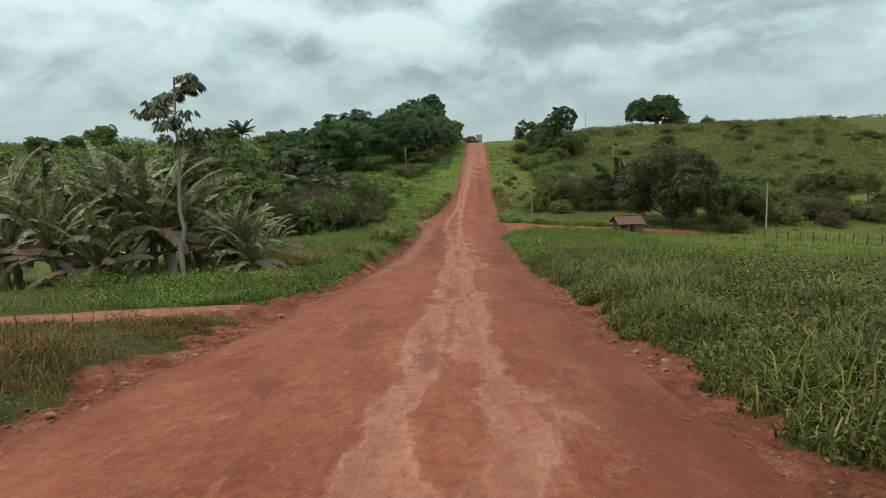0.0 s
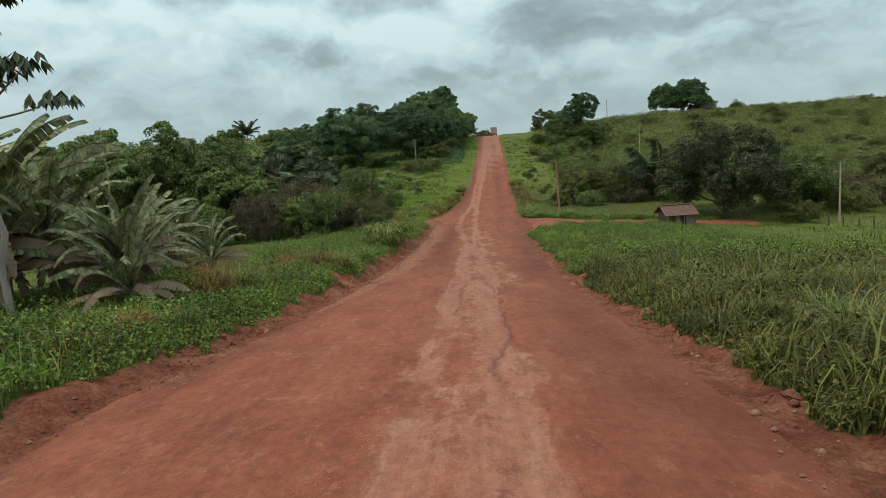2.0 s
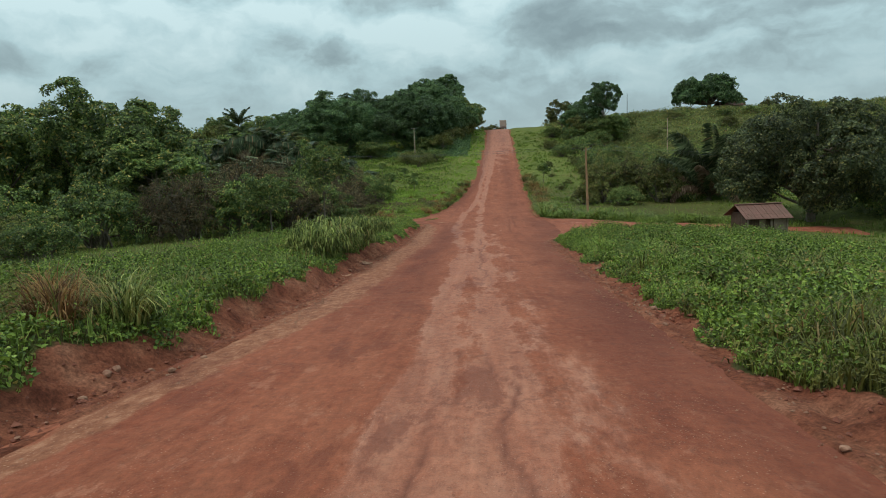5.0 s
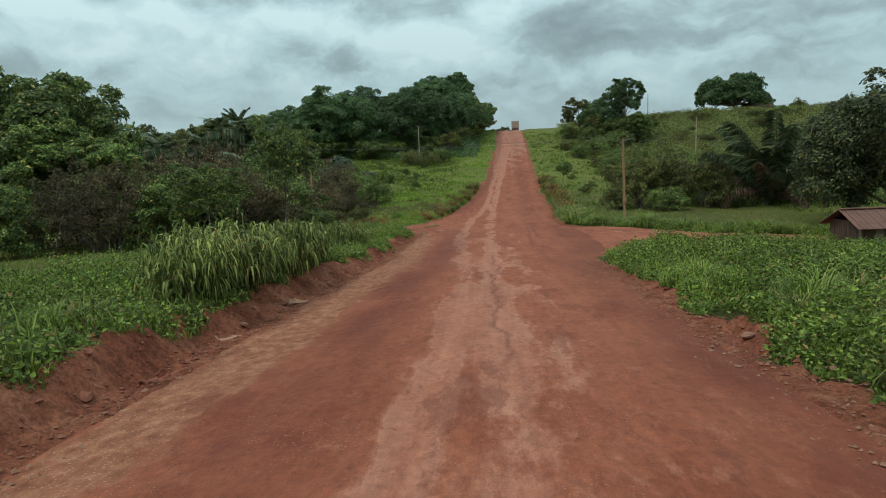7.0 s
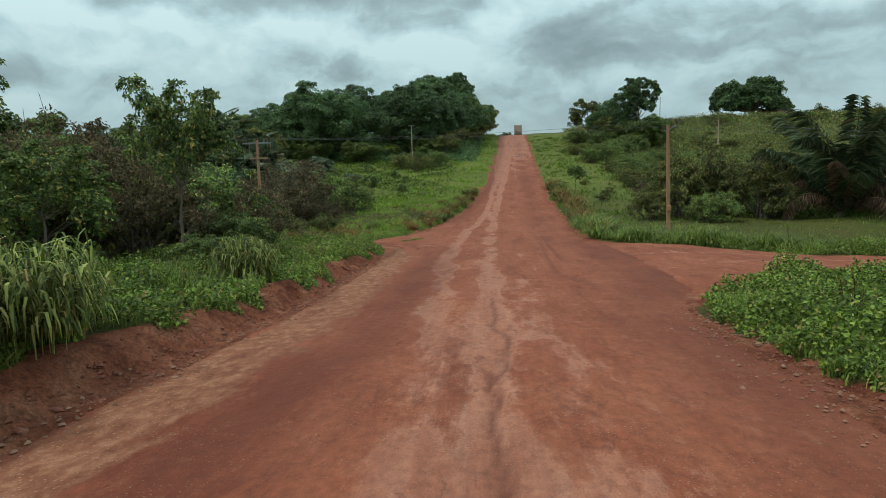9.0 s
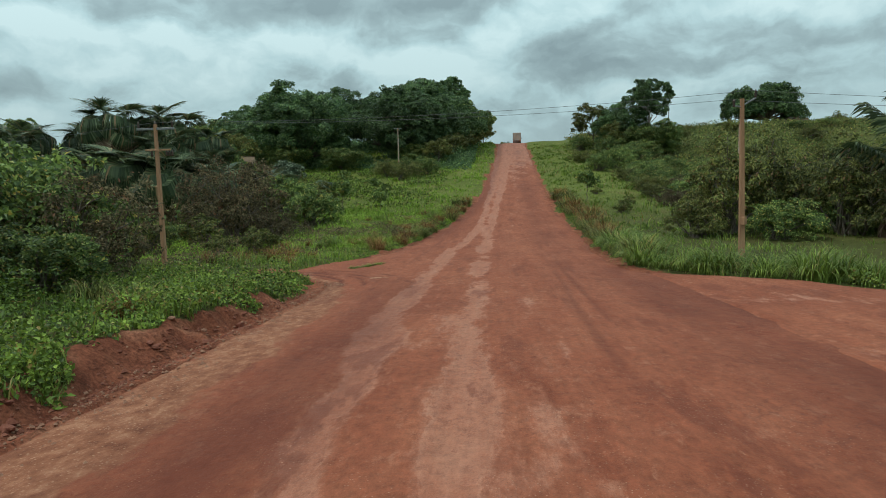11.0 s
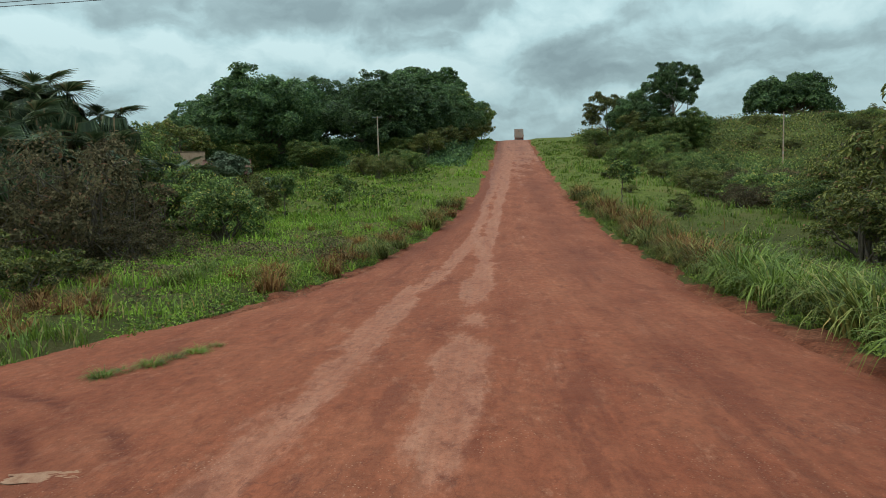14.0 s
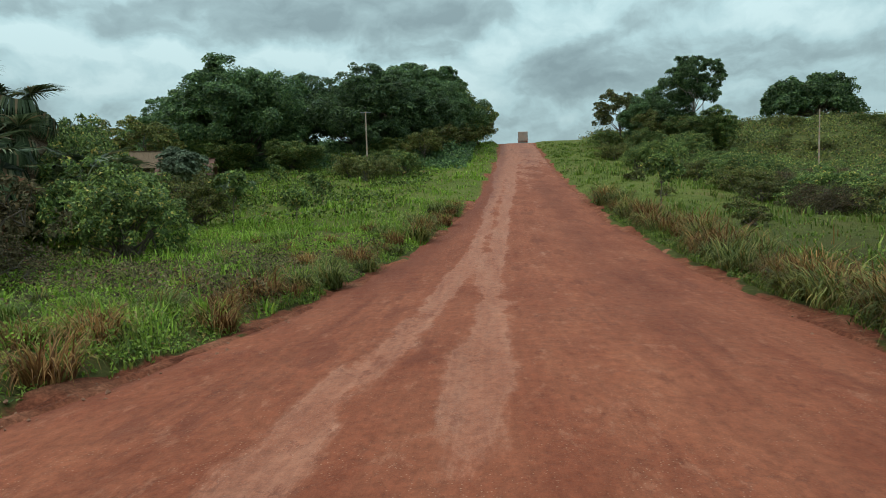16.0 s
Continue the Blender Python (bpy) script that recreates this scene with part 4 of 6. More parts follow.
TALK = {
    "mango_a": ("tree", "tall dense dark green mango-like tree on the hillside", "tree"),
    "mango_b": ("tree", "tall dark green broad-crowned tree at the wood's edge", "tree"),
    "mango_c": ("tree", "rounded green leafy tree among the wood", "tree"),
    "dome": ("tree", "wide dome-shaped leafy tree with foliage to the ground", "tree"),
    "near_a": ("tree", "large dense green tree behind roadside scrub", "tree"),
    "near_b": ("tree", "dark glossy green leafy tree with low branches", "tree"),
    "umbrella": ("tree", "solitary wide dark umbrella-shaped tree on the ridge", "tree"),
    "slender": ("tree", "tall slender pale-trunked tree above its neighbours", "tree"),
    "airy": ("tree", "loose thin-crowned green tree on the slope", "tree"),
    "small": ("tree", "small thin-trunked leafy tree beside the road", "tree"),
    "sapling": ("sapling", "young green sapling standing in the grass", "sapling"),
    "silver": ("tree", "pale silvery-leaved slim tree among scrub", "tree"),
    "bush_a": ("bush", "dense dark green leafy bush in rough grass", "bush"),
    "bush_b": ("bush", "scrubby olive-green bush on the grassy slope", "bush"),
    "bush_c": ("bush", "low rounded green bush in the grass", "bush"),
    "brown": ("bush", "large browned half-dry twiggy bush near the road", "bush"),
    "scraggy": ("bush", "tall scraggy large-leaved green shrub on the slope", "shrub"),
    "tuft": ("grass_clump", "tall green grass clump on the verge", "grass clump"),
    "tuft_dry": ("grass_clump", "dusty brown dry grass clump at the road's edge", "grass clump"),
    "olive": ("grass_clump", "coarse olive-brown grass clump on the verge", "grass clump"),
    "cane": ("grass_clump", "tall pale cane grass clump leaning over the verge", "grass clump"),
    "tuft_green": ("grass_clump", "lush green grass clump by the track", "grass clump"),
}


def grow(key, x, y, scale=1.0, tall=1.0, turn=None, label="", group=""):
    name, talk, cat = TALK[key]
    return put(key, name, KIND[key], x, y, scale, turn, label or talk, cat, group, tall)


# wood on the left-hand hillside
for k, x, y, s, h in [("mango_a", -36.5, 209, 1.10, 0.88), ("mango_b", -17.5, 217, 1.02, 0.88), ("mango_b", -45, 215, 0.95, 0.78), ("mango_a", -25.5, 238, 0.9, 0.95), ("mango_a", -42, 226, 0.85, 0.9),
                      ("mango_b", -12.5, 223, 0.85, 0.95), ("mango_a", -16, 236, 1.0, 1.0), ("mango_b", -9, 232, 0.85, 0.92), ("mango_c", -8, 246, 0.95, 1.0), ("mango_c", -5, 258, 0.85, 0.95),
                      ("mango_b", -36, 240, 0.95, 1.0), ("mango_a", -18, 252, 1.0, 1.05), ("mango_a", -50, 217, 0.82, 0.85), ("mango_c", -50, 231, 0.75, 0.85), ("mango_b", -60, 236, 0.7, 0.75),
                      ("mango_c", -3.5, 270, 0.8, 0.9), ("mango_b", -11, 268, 0.9, 1.0), ("mango_c", -68, 244, 0.8, 0.85), ("mango_c", -27, 201, 0.55, 0.6), ("mango_c", -38, 203, 0.6, 0.65), ("mango_c", -14, 212, 0.5, 0.6),
                      ("slender", -10.5, 279, 1.25, 1.05)]:
    grow(k, x, y, s, h, group="wood on the hillside")
for x, y, s in [(-3.5, 240, 0.9), (-5.5, 228, 1.0), (-1.5, 250, 0.9), (-7, 217, 0.9), (-0.5, 262, 0.8), (-9, 208, 0.8)]:
    grow("airy", x, y, s * 0.75, 0.8, group="wood on the hillside")

# trees round the crest, and the lone one on the ridge
for k, x, y, s, h in [("slender", 36, 226, 1.0, 1.05), ("mango_c", 33.5, 225, 0.6, 0.8), ("mango_b", 30, 231, 0.66, 0.95), ("mango_c", 38, 225, 0.65, 0.85), ("airy", 25.5, 236, 0.95, 1.05), ("airy", 29, 226, 0.75, 0.9), ("mango_c", 39, 229, 0.55, 0.7), ("airy", 43, 234, 0.7, 0.75), ("bush_a", 27, 222, 1.2, 1.0), ("bush_a", 33, 219, 1.3, 0.9),
                      ("bush_a", 22, 232, 1.0, 0.9)]:
    grow(k, x, y, s, h, group="trees by the crest")
grow("umbrella", 87.0, 292, 1.12, 1.05, turn=0)
grow("airy", 101, 300, 0.7, 0.8)
grow("airy", 8, 330, 0.9, 0.7, label="small tree standing beyond the road's crest")
grow("airy", 4, 345, 0.9, 0.7, label="small tree standing beyond the road's crest")

# dense trees on the left in the valley
for k, x, y, s, h in [("near_a", -36, 99, 1.0, 1.0), ("near_b", -47, 97, 1.05, 1.05), ("near_b", -30, 95, 0.8, 0.85), ("near_a", -57, 102, 0.9, 0.9), ("near_b", -40, 108, 0.9, 0.95), ("mango_c", -27, 108, 0.6, 0.7), ("near_b", -52, 84, 0.7, 0.75)]:
    grow(k, x, y, s, h, group="trees in the valley")
for k, x, y, s, h in [("brown", -25, 90, 1.2, 1.2), ("bush_a", -31, 86, 1.3, 1.1), ("bush_a", -21, 92, 1.25, 1.1), ("brown", -18, 96, 1.2, 1.2), ("bush_a", -16.5, 100, 1.2, 1.1), ("brown", -14.5, 101, 0.9, 1.1), ("bush_a", -20, 104, 1.3, 1.3),
                      ("brown", -22, 97, 1.3, 1.4), ("bush_a", -38, 84, 1.3, 1.1), ("bush_a", -24, 112, 1.2, 1.1), ("bush_a", -21, 110.5, 1.0, 1.0), ("bush_b", -27, 118, 1.1, 1.0), ("bush_a", -31, 122, 1.2, 1.1), ("bush_a", -13, 97, 0.7, 0.8), ("bush_a", -11.5, 90, 0.5, 0.7)]:
    grow(k, x, y, s, h, group="scrub on the valley floor")
grow("small", -13.5, 92, 0.78, 1.3)
grow("small", -17, 88, 0.8, 0.85)
grow("brown", -20, 131, 1.4, 1.15)
grow("brown", -16.5, 129, 0.75, 0.8)
for k, x, y, s, h in [("bush_a", -24.5, 127, 0.7, 0.7), ("brown", -33, 138, 1.1, 1.1), ("bush_a", -36, 133, 1.2, 1.2), ("bush_c", -19, 122, 1.1, 1.0), ("bush_c", -22, 120, 1.2, 1.0), ("bush_c", -14.5, 121, 0.8, 0.7), ("bush_c", -15.6, 116.5, 0.7, 0.8), ("bush_a", -28, 125, 1.0, 0.9)]:
    grow(k, x, y, s, h, group="scrub below the palms")
for k, x, y, s, h in [("bush_a", -15.5, 137.5, 0.9, 1.1), ("bush_a", -19.5, 143, 1.1, 1.1), ("bush_b", -25, 141, 1.1, 1.2), ("bush_b", -24, 151, 1.2, 1.2), ("bush_a", -30, 156, 1.3, 1.3), ("bush_b", -22, 158, 0.9, 1.0), ("scraggy", -18, 150, 0.8, 0.8), ("bush_a", -36, 166, 1.4, 1.4),
                      ("bush_b", -29, 171, 1.1, 1.1), ("bush_a", -42, 174, 1.5, 1.5), ("bush_b", -48, 185, 1.6, 1.6), ("airy", -50, 168, 0.9, 0.9), ("airy", -46, 196, 0.9, 0.9), ("bush_a", -56, 180, 1.6, 1.6), ("airy", -64, 190, 1.0, 1.0), ("airy", -72, 176, 1.0, 0.9), ("airy", -60, 158, 0.9, 0.9)]:
    grow(k, x, y, s, h, group="scrub below the wood")
grow("silver", -26, 165, 0.72, 1.0)
grow("silver", -21, 164, 0.55, 0.6)
for x, y, s in [(-15.3, 149, 1.0), (-11, 148, 0.7), (-14.5, 165, 0.7), (-20, 172, 0.8), (-12, 158, 0.6), (11.6, 153, 1.05), (-17, 140, 0.8)]:
    grow("sapling", x, y, s * 1.1)
for k, x, y, s in [("bush_b", -12.5, 188, 0.85), ("bush_b", -16.5, 191, 0.95), ("bush_a", -10.5, 194, 0.9), ("bush_c", -13.5, 183, 1.1), ("bush_a", -14.5, 197, 0.8)]:
    grow(k, x, y, s, group="bushes round the pole")

# valley floor on the right
grow("dome", 33.5, 103, 1.0, 1.02)
grow("mango_c", 44, 108, 0.75, 0.8, group="trees in the valley")
grow("bush_b", 41, 98, 0.9, 1.0, group="scrub on the valley floor")
for k, x, y, s, h in [("scraggy", 16.8, 124, 1.1, 1.15), ("scraggy", 20.5, 126, 1.15, 1.1), ("scraggy", 14.2, 122.5, 0.75, 0.8), ("scraggy", 24, 123, 1.1, 1.1), ("bush_a", 18.5, 120, 0.75, 0.9), ("scraggy", 22, 131, 1.1, 1.05), ("bush_a", 27, 128, 1.0, 1.0), ("scraggy", 28, 134, 1.1, 1.0),
                      ("bush_b", 25, 140, 1.0, 0.9), ("bush_b", 21, 160, 0.8, 0.7), ("bush_a", 24, 157, 1.0, 0.8), ("bush_b", 29, 187, 0.9, 0.8), ("bush_a", 25, 182, 1.0, 0.9), ("bush_a", 20, 195, 0.9, 0.9), ("bush_a", 24, 202, 1.1, 1.0), ("bush_b", 19, 208, 0.9, 0.9), ("bush_a", 28, 208, 1.2, 1.0), ("bush_a", 32, 196, 1.1, 0.9), ("bush_b", 36, 178, 1.0, 0.8), ("bush_b", 33, 168, 1.0, 0.9),
                      ("bush_b", 30, 150, 1.0, 1.0), ("scraggy", 23.5, 139, 0.9, 0.9), ("scraggy", 25, 147, 1.0, 0.9), ("scraggy", 29, 154, 1.1, 1.0), ("airy", 31, 141, 0.7, 0.75), ("bush_a", 35, 145, 1.2, 1.0), ("bush_b", 40, 158, 1.1, 0.9), ("scraggy", 34, 128, 1.0, 1.0), ("bush_c", 15, 176, 0.8, 0.7), ("bush_c", 13.5, 143, 0.7, 0.7)]:
    grow(k, x, y, s, h, group="scrub on the right-hand slope")

for k, x, y, s, h in [("bush_a", 21.5, 141, 0.8, 0.8), ("bush_b", 23, 146, 0.9, 0.8), ("brown", 20.5, 151, 0.7, 0.7), ("bush_a", 24.5, 152, 0.8, 0.8), ("bush_b", 21.5, 166, 0.9, 0.8), ("bush_a", 23, 172, 1.0, 0.9), ("brown", 26, 166, 0.8, 0.8), ("bush_b", 22, 180, 0.9, 0.8), ("bush_a", 27, 176, 1.0, 0.8),
                      ("bush_c", 15.5, 150, 0.7, 0.7), ("bush_c", 14, 161, 0.6, 0.6), ("bush_b", 30, 162, 0.9, 0.9), ("brown", 32, 172, 0.9, 0.8), ("bush_a", 29, 193, 0.9, 0.8)]:
    grow(k, x, y, s, h, group="scrub on the right-hand slope")
for x, y, s in [(-10.2, 112.6, 0.7), (-11.4, 113.6, 0.9), (-12.6, 112.4, 0.75), (-13.4, 114.2, 0.95), (-14.6, 113, 0.8), (-10.8, 115.2, 0.8), (-12.2, 116, 0.9), (-15.6, 115, 0.85), (-9.4, 114.4, 0.6)]:
    grow("tuft_dry", x, y, s, 0.9, group="dry clumps in the hollow")
grow("bush_c", -13.8, 117.6, 0.75, 1.0, group="scrub below the palms")

# a belt of dusty scrub that closes the meadow
rng = random.Random(15)
for n in range(46):
    x = rng.uniform(45, 92)
    grow(rng.choice(["bush_a", "bush_b", "brown", "scraggy", "bush_b", "brown"]), x, rng.uniform(107, 124) - 0.12 * (x - 45), rng.uniform(0.6, 1.1), rng.uniform(0.7, 1.0), group="scrub behind the meadow") if n % 6 else grow("airy", x, rng.uniform(112, 126), rng.uniform(0.5, 0.8), group="scrub behind the meadow")

# scattered scrub up the open hill
rng = random.Random(5)
for n in range(150):
    x, y = rng.uniform(34, 150), rng.uniform(118, 300)
    grow(rng.choice(["bush_c", "bush_c", "bush_a", "bush_b", "bush_b", "scraggy"]), x, y, rng.uniform(0.5, 1.2), rng.uniform(0.5, 0.8), group="scrub up the hill")
for n in range(16):
    x, y = rng.uniform(95, 240), rng.uniform(290, 330)
    grow(rng.choice(["bush_b", "bush_c", "bush_c"]), x, y, rng.uniform(0.6, 1.1), 0.7, group="scrub along the ridge")
for n in range(22):
    x, y = rng.uniform(-200, -62), rng.uniform(150, 330)
    grow(rng.choice(["airy", "mango_c", "airy", "bush_a"]), x, y, rng.uniform(0.6, 1.0), rng.uniform(0.6, 0.95), group="distant trees on the plain")
for n in range(18):
    x, y = rng.uniform(-75, -26), rng.uniform(48, 80)
    grow(rng.choice(["bush_a", "bush_b", "bush_a", "scraggy"]), x, y, rng.uniform(0.7, 1.2), rng.uniform(0.7, 1.0), group="scrub behind the banana grove")

# grass clumps along the verges
for x, y, s in [(-7.4, 64.4, 0.8), (-8.3, 65.6, 0.9), (-7.3, 66.8, 0.95), (-8.4, 68.2, 1.0), (-7.4, 69.0, 0.75), (-7.3, 70.6, 1.0), (-8.3, 71.6, 0.95), (-7.3, 73.0, 1.0), (-7.9, 74.4, 1.02)]:
    grow("cane", x + 0.35, y, s * (0.86 if y < 72 else 0.74), 1.0, group="cane grass on the verge")
for x, y, s in [(-7.2, 83, 0.6), (-8.8, 87, 0.6)]:
    grow("cane", x, y, s, group="cane grass on the verge")
for x, y, s in [(-9.4, 36.5, 1.25), (-10.2, 37.5, 1.1), (-8.9, 38, 0.9), (-7.8, 46.6, 1.15), (-8.4, 47.5, 1.0), (-8.2, 29, 0.7), (-9.5, 44, 0.9), (-12, 42, 1.0), (-10.6, 50.5, 1.0), (-12.5, 47, 0.9)]:
    grow("tuft_dry", x, y, s, 1.1, group="dry clumps on the verge")
    grow("tuft", x + 0.8, y + 0.9, s * 0.95, 1.1, group="dry clumps on the verge")
for n in range(64):
    y = 110 + 52 * (n + rng.uniform(-0.6, 0.6)) / 63
    grow(rng.choice(["tuft_green", "tuft"] if y < 120 else ["tuft_dry", "tuft_dry", "tuft", "olive", "tuft"]), sides(y)[1] + 1.0 + abs(rng.gauss(0, 0.9)), y, rng.uniform(0.8, 1.7), group="clumps on the right-hand verge")
for n in range(34):
    y = 120 + 1.1 * n + rng.uniform(-0.5, 0.5)
    grow("tuft_dry" if rng.random() < 0.7 else "tuft", sides(y)[0] - 0.6 - abs(rng.gauss(0, 0.8)), y + rng.uniform(-1, 1), rng.uniform(0.6, 1.3), group="clumps on the left-hand verge")
for n in range(38):
    x = 7.4 + n * 0.56
    grow("tuft_green", x, side_road(x)[1] + 1.2 + rng.uniform(0, 2.4), rng.uniform(0.85, 1.45), group="lush clumps along the track")
for n in range(110):
    y = rng.choice([rng.uniform(10, 84), rng.uniform(9, 45)])
    grow(rng.choice(["olive", "tuft", "olive"]) if y < 52 else rng.choice(["tuft", "tuft_green"]), sides(y)[1] + 1.9 + abs(rng.gauss(0, 3.0)), y, rng.uniform(0.5, 0.95), group="clumps on the right-hand verge")
for n in range(60):
    y = rng.choice([rng.uniform(22, 98), rng.uniform(115, 150)])
    grow(rng.choice(["tuft", "tuft_green", "tuft_dry"]), sides(y)[0] - 2.2 - abs(rng.gauss(0, 3.0)), y, rng.uniform(0.45, 0.85), group="clumps on the left-hand verge")


# a strip of grass left between the wheel tracks of the western turning
for x, y, s in [(-5.8, 108.6, 0.34), (-5.6, 109.0, 0.26), (-5.35, 109.4, 0.34), (-5.2, 109.9, 0.28), (-5.0, 110.4, 0.32), (-4.85, 110.9, 0.25)]:
    clump = grow("tuft_green" if s > 0.3 else "tuft", x, y, s, 0.7, group="grass between the wheel tracks")
    clump.location.z = float(prof(y)) - 0.03


# the grass sward, one sheet of blades for each side
def sward(name, seed, count, box, lo, hi, width, mat, label, weight=None, segs=2, arch=1.25, rough=1.3):
    rg = np.random.default_rng(seed)
    tufts = count // 12
    pick = rg.integers(0, tufts, count)
    off = rg.normal(0, 0.10 + 3 * width, (2, count))
    x, y = rg.uniform(box[0], box[1], tufts)[pick] + off[0], rg.uniform(box[2], box[3], tufts)[pick] + off[1]
    heading, vigour = np.arctan2(off[1], off[0]) + rg.normal(0, 0.7, count), rg.uniform(0.55, 1.35, tufts)[pick]
    xl, xr = sides(y)
    d = np.maximum(xl - x, x - xr)
    keep = (d > 0.2) & (bare(x, y) + 0.35 * vnoise(x * 2.6, y * 2.6) < 0.45) & (rg.random(count) < 0.12 + 0.88 * np.clip(0.5 + 1.5 * vnoise(x * 0.55, y * 0.55, 3), 0, 1))
    if weight is not None:
        keep &= rg.random(count) < weight(x, y, d)
    x, y, d, heading, vigour = x[keep], y[keep], d[keep], heading[keep], vigour[keep]
    n = len(x)
    grown = 0.3 + 1.1 * np.clip(0.5 + rough * vnoise(x * 0.5 + 9, y * 0.5, 3), 0, 1.3)
    far = 1 + 0.010 * np.clip(y - 100, 0, 200)
    root = np.stack([x, y, land(x, y) - 0.03], 1)
    v, f = blades(root, heading, rg.uniform(lo, hi, n) * grown * vigour * np.clip(0.45 + d * 0.35, 0.45, 1), rg.uniform(0.7, 1.4, n) * width * far, rg, arch, segs, 0.3)
    return tagged(new(name, mesh_np(name, v, f, mat)), label, "grass", kind="stuff")


def near_edge(x, y, d):
    return np.clip(1.15 - d / 14, 0.22, 1)


sward("verge_grass", 1, 80000, (3, 32, 52, 130), 0.2, 0.5, 0.030, GRASS, "rough green grass on the right-hand verge", near_edge, 3)
sward("verge_grass", 14, 100000, (3, 16, 3, 58), 0.4, 0.95, 0.030, OLIVE, "coarse olive grass on the right-hand verge", lambda x, y, d: np.clip(1.1 - d / 7, 0.05, 1), 4, 2.0, 2.2)
sward("meadow_grass", 16, 90000, (5, 34, 3, 62), 0.14, 0.36, 0.030, STRAWGREEN, "low light green meadow grass beside the road", lambda x, y, d: sstep(d, 1.5, 5), 2, 2.0, 2.0)
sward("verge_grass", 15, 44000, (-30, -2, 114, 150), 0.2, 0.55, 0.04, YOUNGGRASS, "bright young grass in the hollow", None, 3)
sward("verge_grass", 2, 150000, (-32, -4, 3, 114), 0.25, 0.7, 0.030, GRASS, "rough green grass on the left-hand verge", lambda x, y, d: near_edge(x, y, d) * (0.12 + 0.88 * sstep(y, 19, 23)), 3)
sward("hill_grass", 3, 60000, (8, 42, 122, 250), 0.25, 0.55, 0.05, GRASS, "green grass on the hillside")
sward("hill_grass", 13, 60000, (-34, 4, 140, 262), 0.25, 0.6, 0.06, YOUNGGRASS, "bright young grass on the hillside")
sward("meadow_grass", 4, 36000, (30, 75, 35, 130), 0.3, 0.6, 0.06, GRASS, "green meadow grass behind the fence")
sward("dry_grass", 5, 60000, (-20, 24, 4, 150), 0.3, 0.8, 0.026, DRYGRASS, "dry brown grass among the green", lambda x, y, d: np.clip(vnoise(x * 0.3 + 40, y * 0.3) * 1.6 - 0.15, 0, 0.8) * np.clip(1.2 - d / 9, 0.1, 1))


def weeds(name, seed, count, box, weight, label, rise=0.45, size=0.13, mat=WEED):
    rg = np.random.default_rng(seed)
    x, y = rg.uniform(box[0], box[1], count), rg.uniform(box[2], box[3], count)
    xl, xr = sides(y)
    d = np.maximum(xl - x, x - xr)
    keep = (d > 0.3) & (bare(x, y) + 0.3 * vnoise(x * 2, y * 2) < 0.5) & (rg.random(count) < weight(x, y, d))
    x, y, d = x[keep], y[keep], d[keep]
    mound = np.clip(0.5 + 1.7 * vnoise(x * 0.8 + 3, y * 0.8, 4), 0.04, 1.7) * np.clip(0.3 + d * 0.45, 0.3, 1)
    z = land(x, y) + rise * mound * rg.uniform(0.1, 1.0, len(x)) ** 0.6
    out = unit(rg.normal(0, 0.55, (len(x), 3)) + [0, 0, 1.0])
    v, f = leaf_quads(np.stack([x, y, z], 1), out, size, size * 0.72, rg, 0.15, 0.6)
    return tagged(new(name, mesh_np(name, v, f, mat)), label, "weeds", kind="stuff")


weeds("creeping_weeds", 7, 330000, (4, 22, 42, 100), lambda x, y, d: np.clip(sstep(y, 40, 58) * (1.25 - d / 18), 0, 1), "leafy green creeping weeds on the verge", 0.62, 0.105)
weeds("creeping_weeds", 8, 300000, (-19, -5, 22, 105), lambda x, y, d: np.clip(0.85 + vnoise(x * 0.2, y * 0.2) - d / 20, 0, 1), "leafy green creeping weeds on the bank", 0.6, 0.105)
weeds("creeping_weeds", 9, 45000, (4, 18, 5, 46), lambda x, y, d: np.clip(0.55 + 0.9 * vnoise(x * 0.3, y * 0.3) - d / 30, 0, 0.9), "leafy weeds among roadside grass", 0.7, 0.12, OLIVE)
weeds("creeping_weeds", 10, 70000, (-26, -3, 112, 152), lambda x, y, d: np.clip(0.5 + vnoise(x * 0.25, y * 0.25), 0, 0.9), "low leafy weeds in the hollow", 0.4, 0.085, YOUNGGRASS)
weeds("creeping_weeds", 11, 6000, (-16, -6, 3, 24), lambda x, y, d: np.clip(0.45 + 0.8 * vnoise(x * 0.4, y * 0.4), 0, 1), "low scrubby weeds on the bank", 0.18, 0.06, OLIVE)
weeds("withered_weeds", 17, 60000, (-13, -5, 3, 19), lambda x, y, d: np.clip(0.5 + 0.9 * vnoise(x * 0.5, y * 0.5) - d / 10, 0, 1), "reddish-brown withered weeds on the bank", 0.2, 0.06, DRYGRASS)
sward("dry_grass", 19, 80000, (-24, -6, 3, 19), 0.14, 0.42, 0.017, DRYGRASS, "short dry grass on the trodden bank")
weeds("withered_weeds", 18, 70000, (-20, -4, 111, 140), lambda x, y, d: np.clip(0.0 + 1.8 * vnoise(x * 0.3 + 7, y * 0.3), 0, 1), "brown withered weeds in the hollow", 0.6, 0.13, BROWNED)
weeds("creeping_weeds", 12, 40000, (7, 20, 110, 150), lambda x, y, d: np.clip(0.6 + vnoise(x * 0.2, y * 0.2) - d / 8, 0, 0.9), "leafy weeds on the slope", 0.5, 0.10)


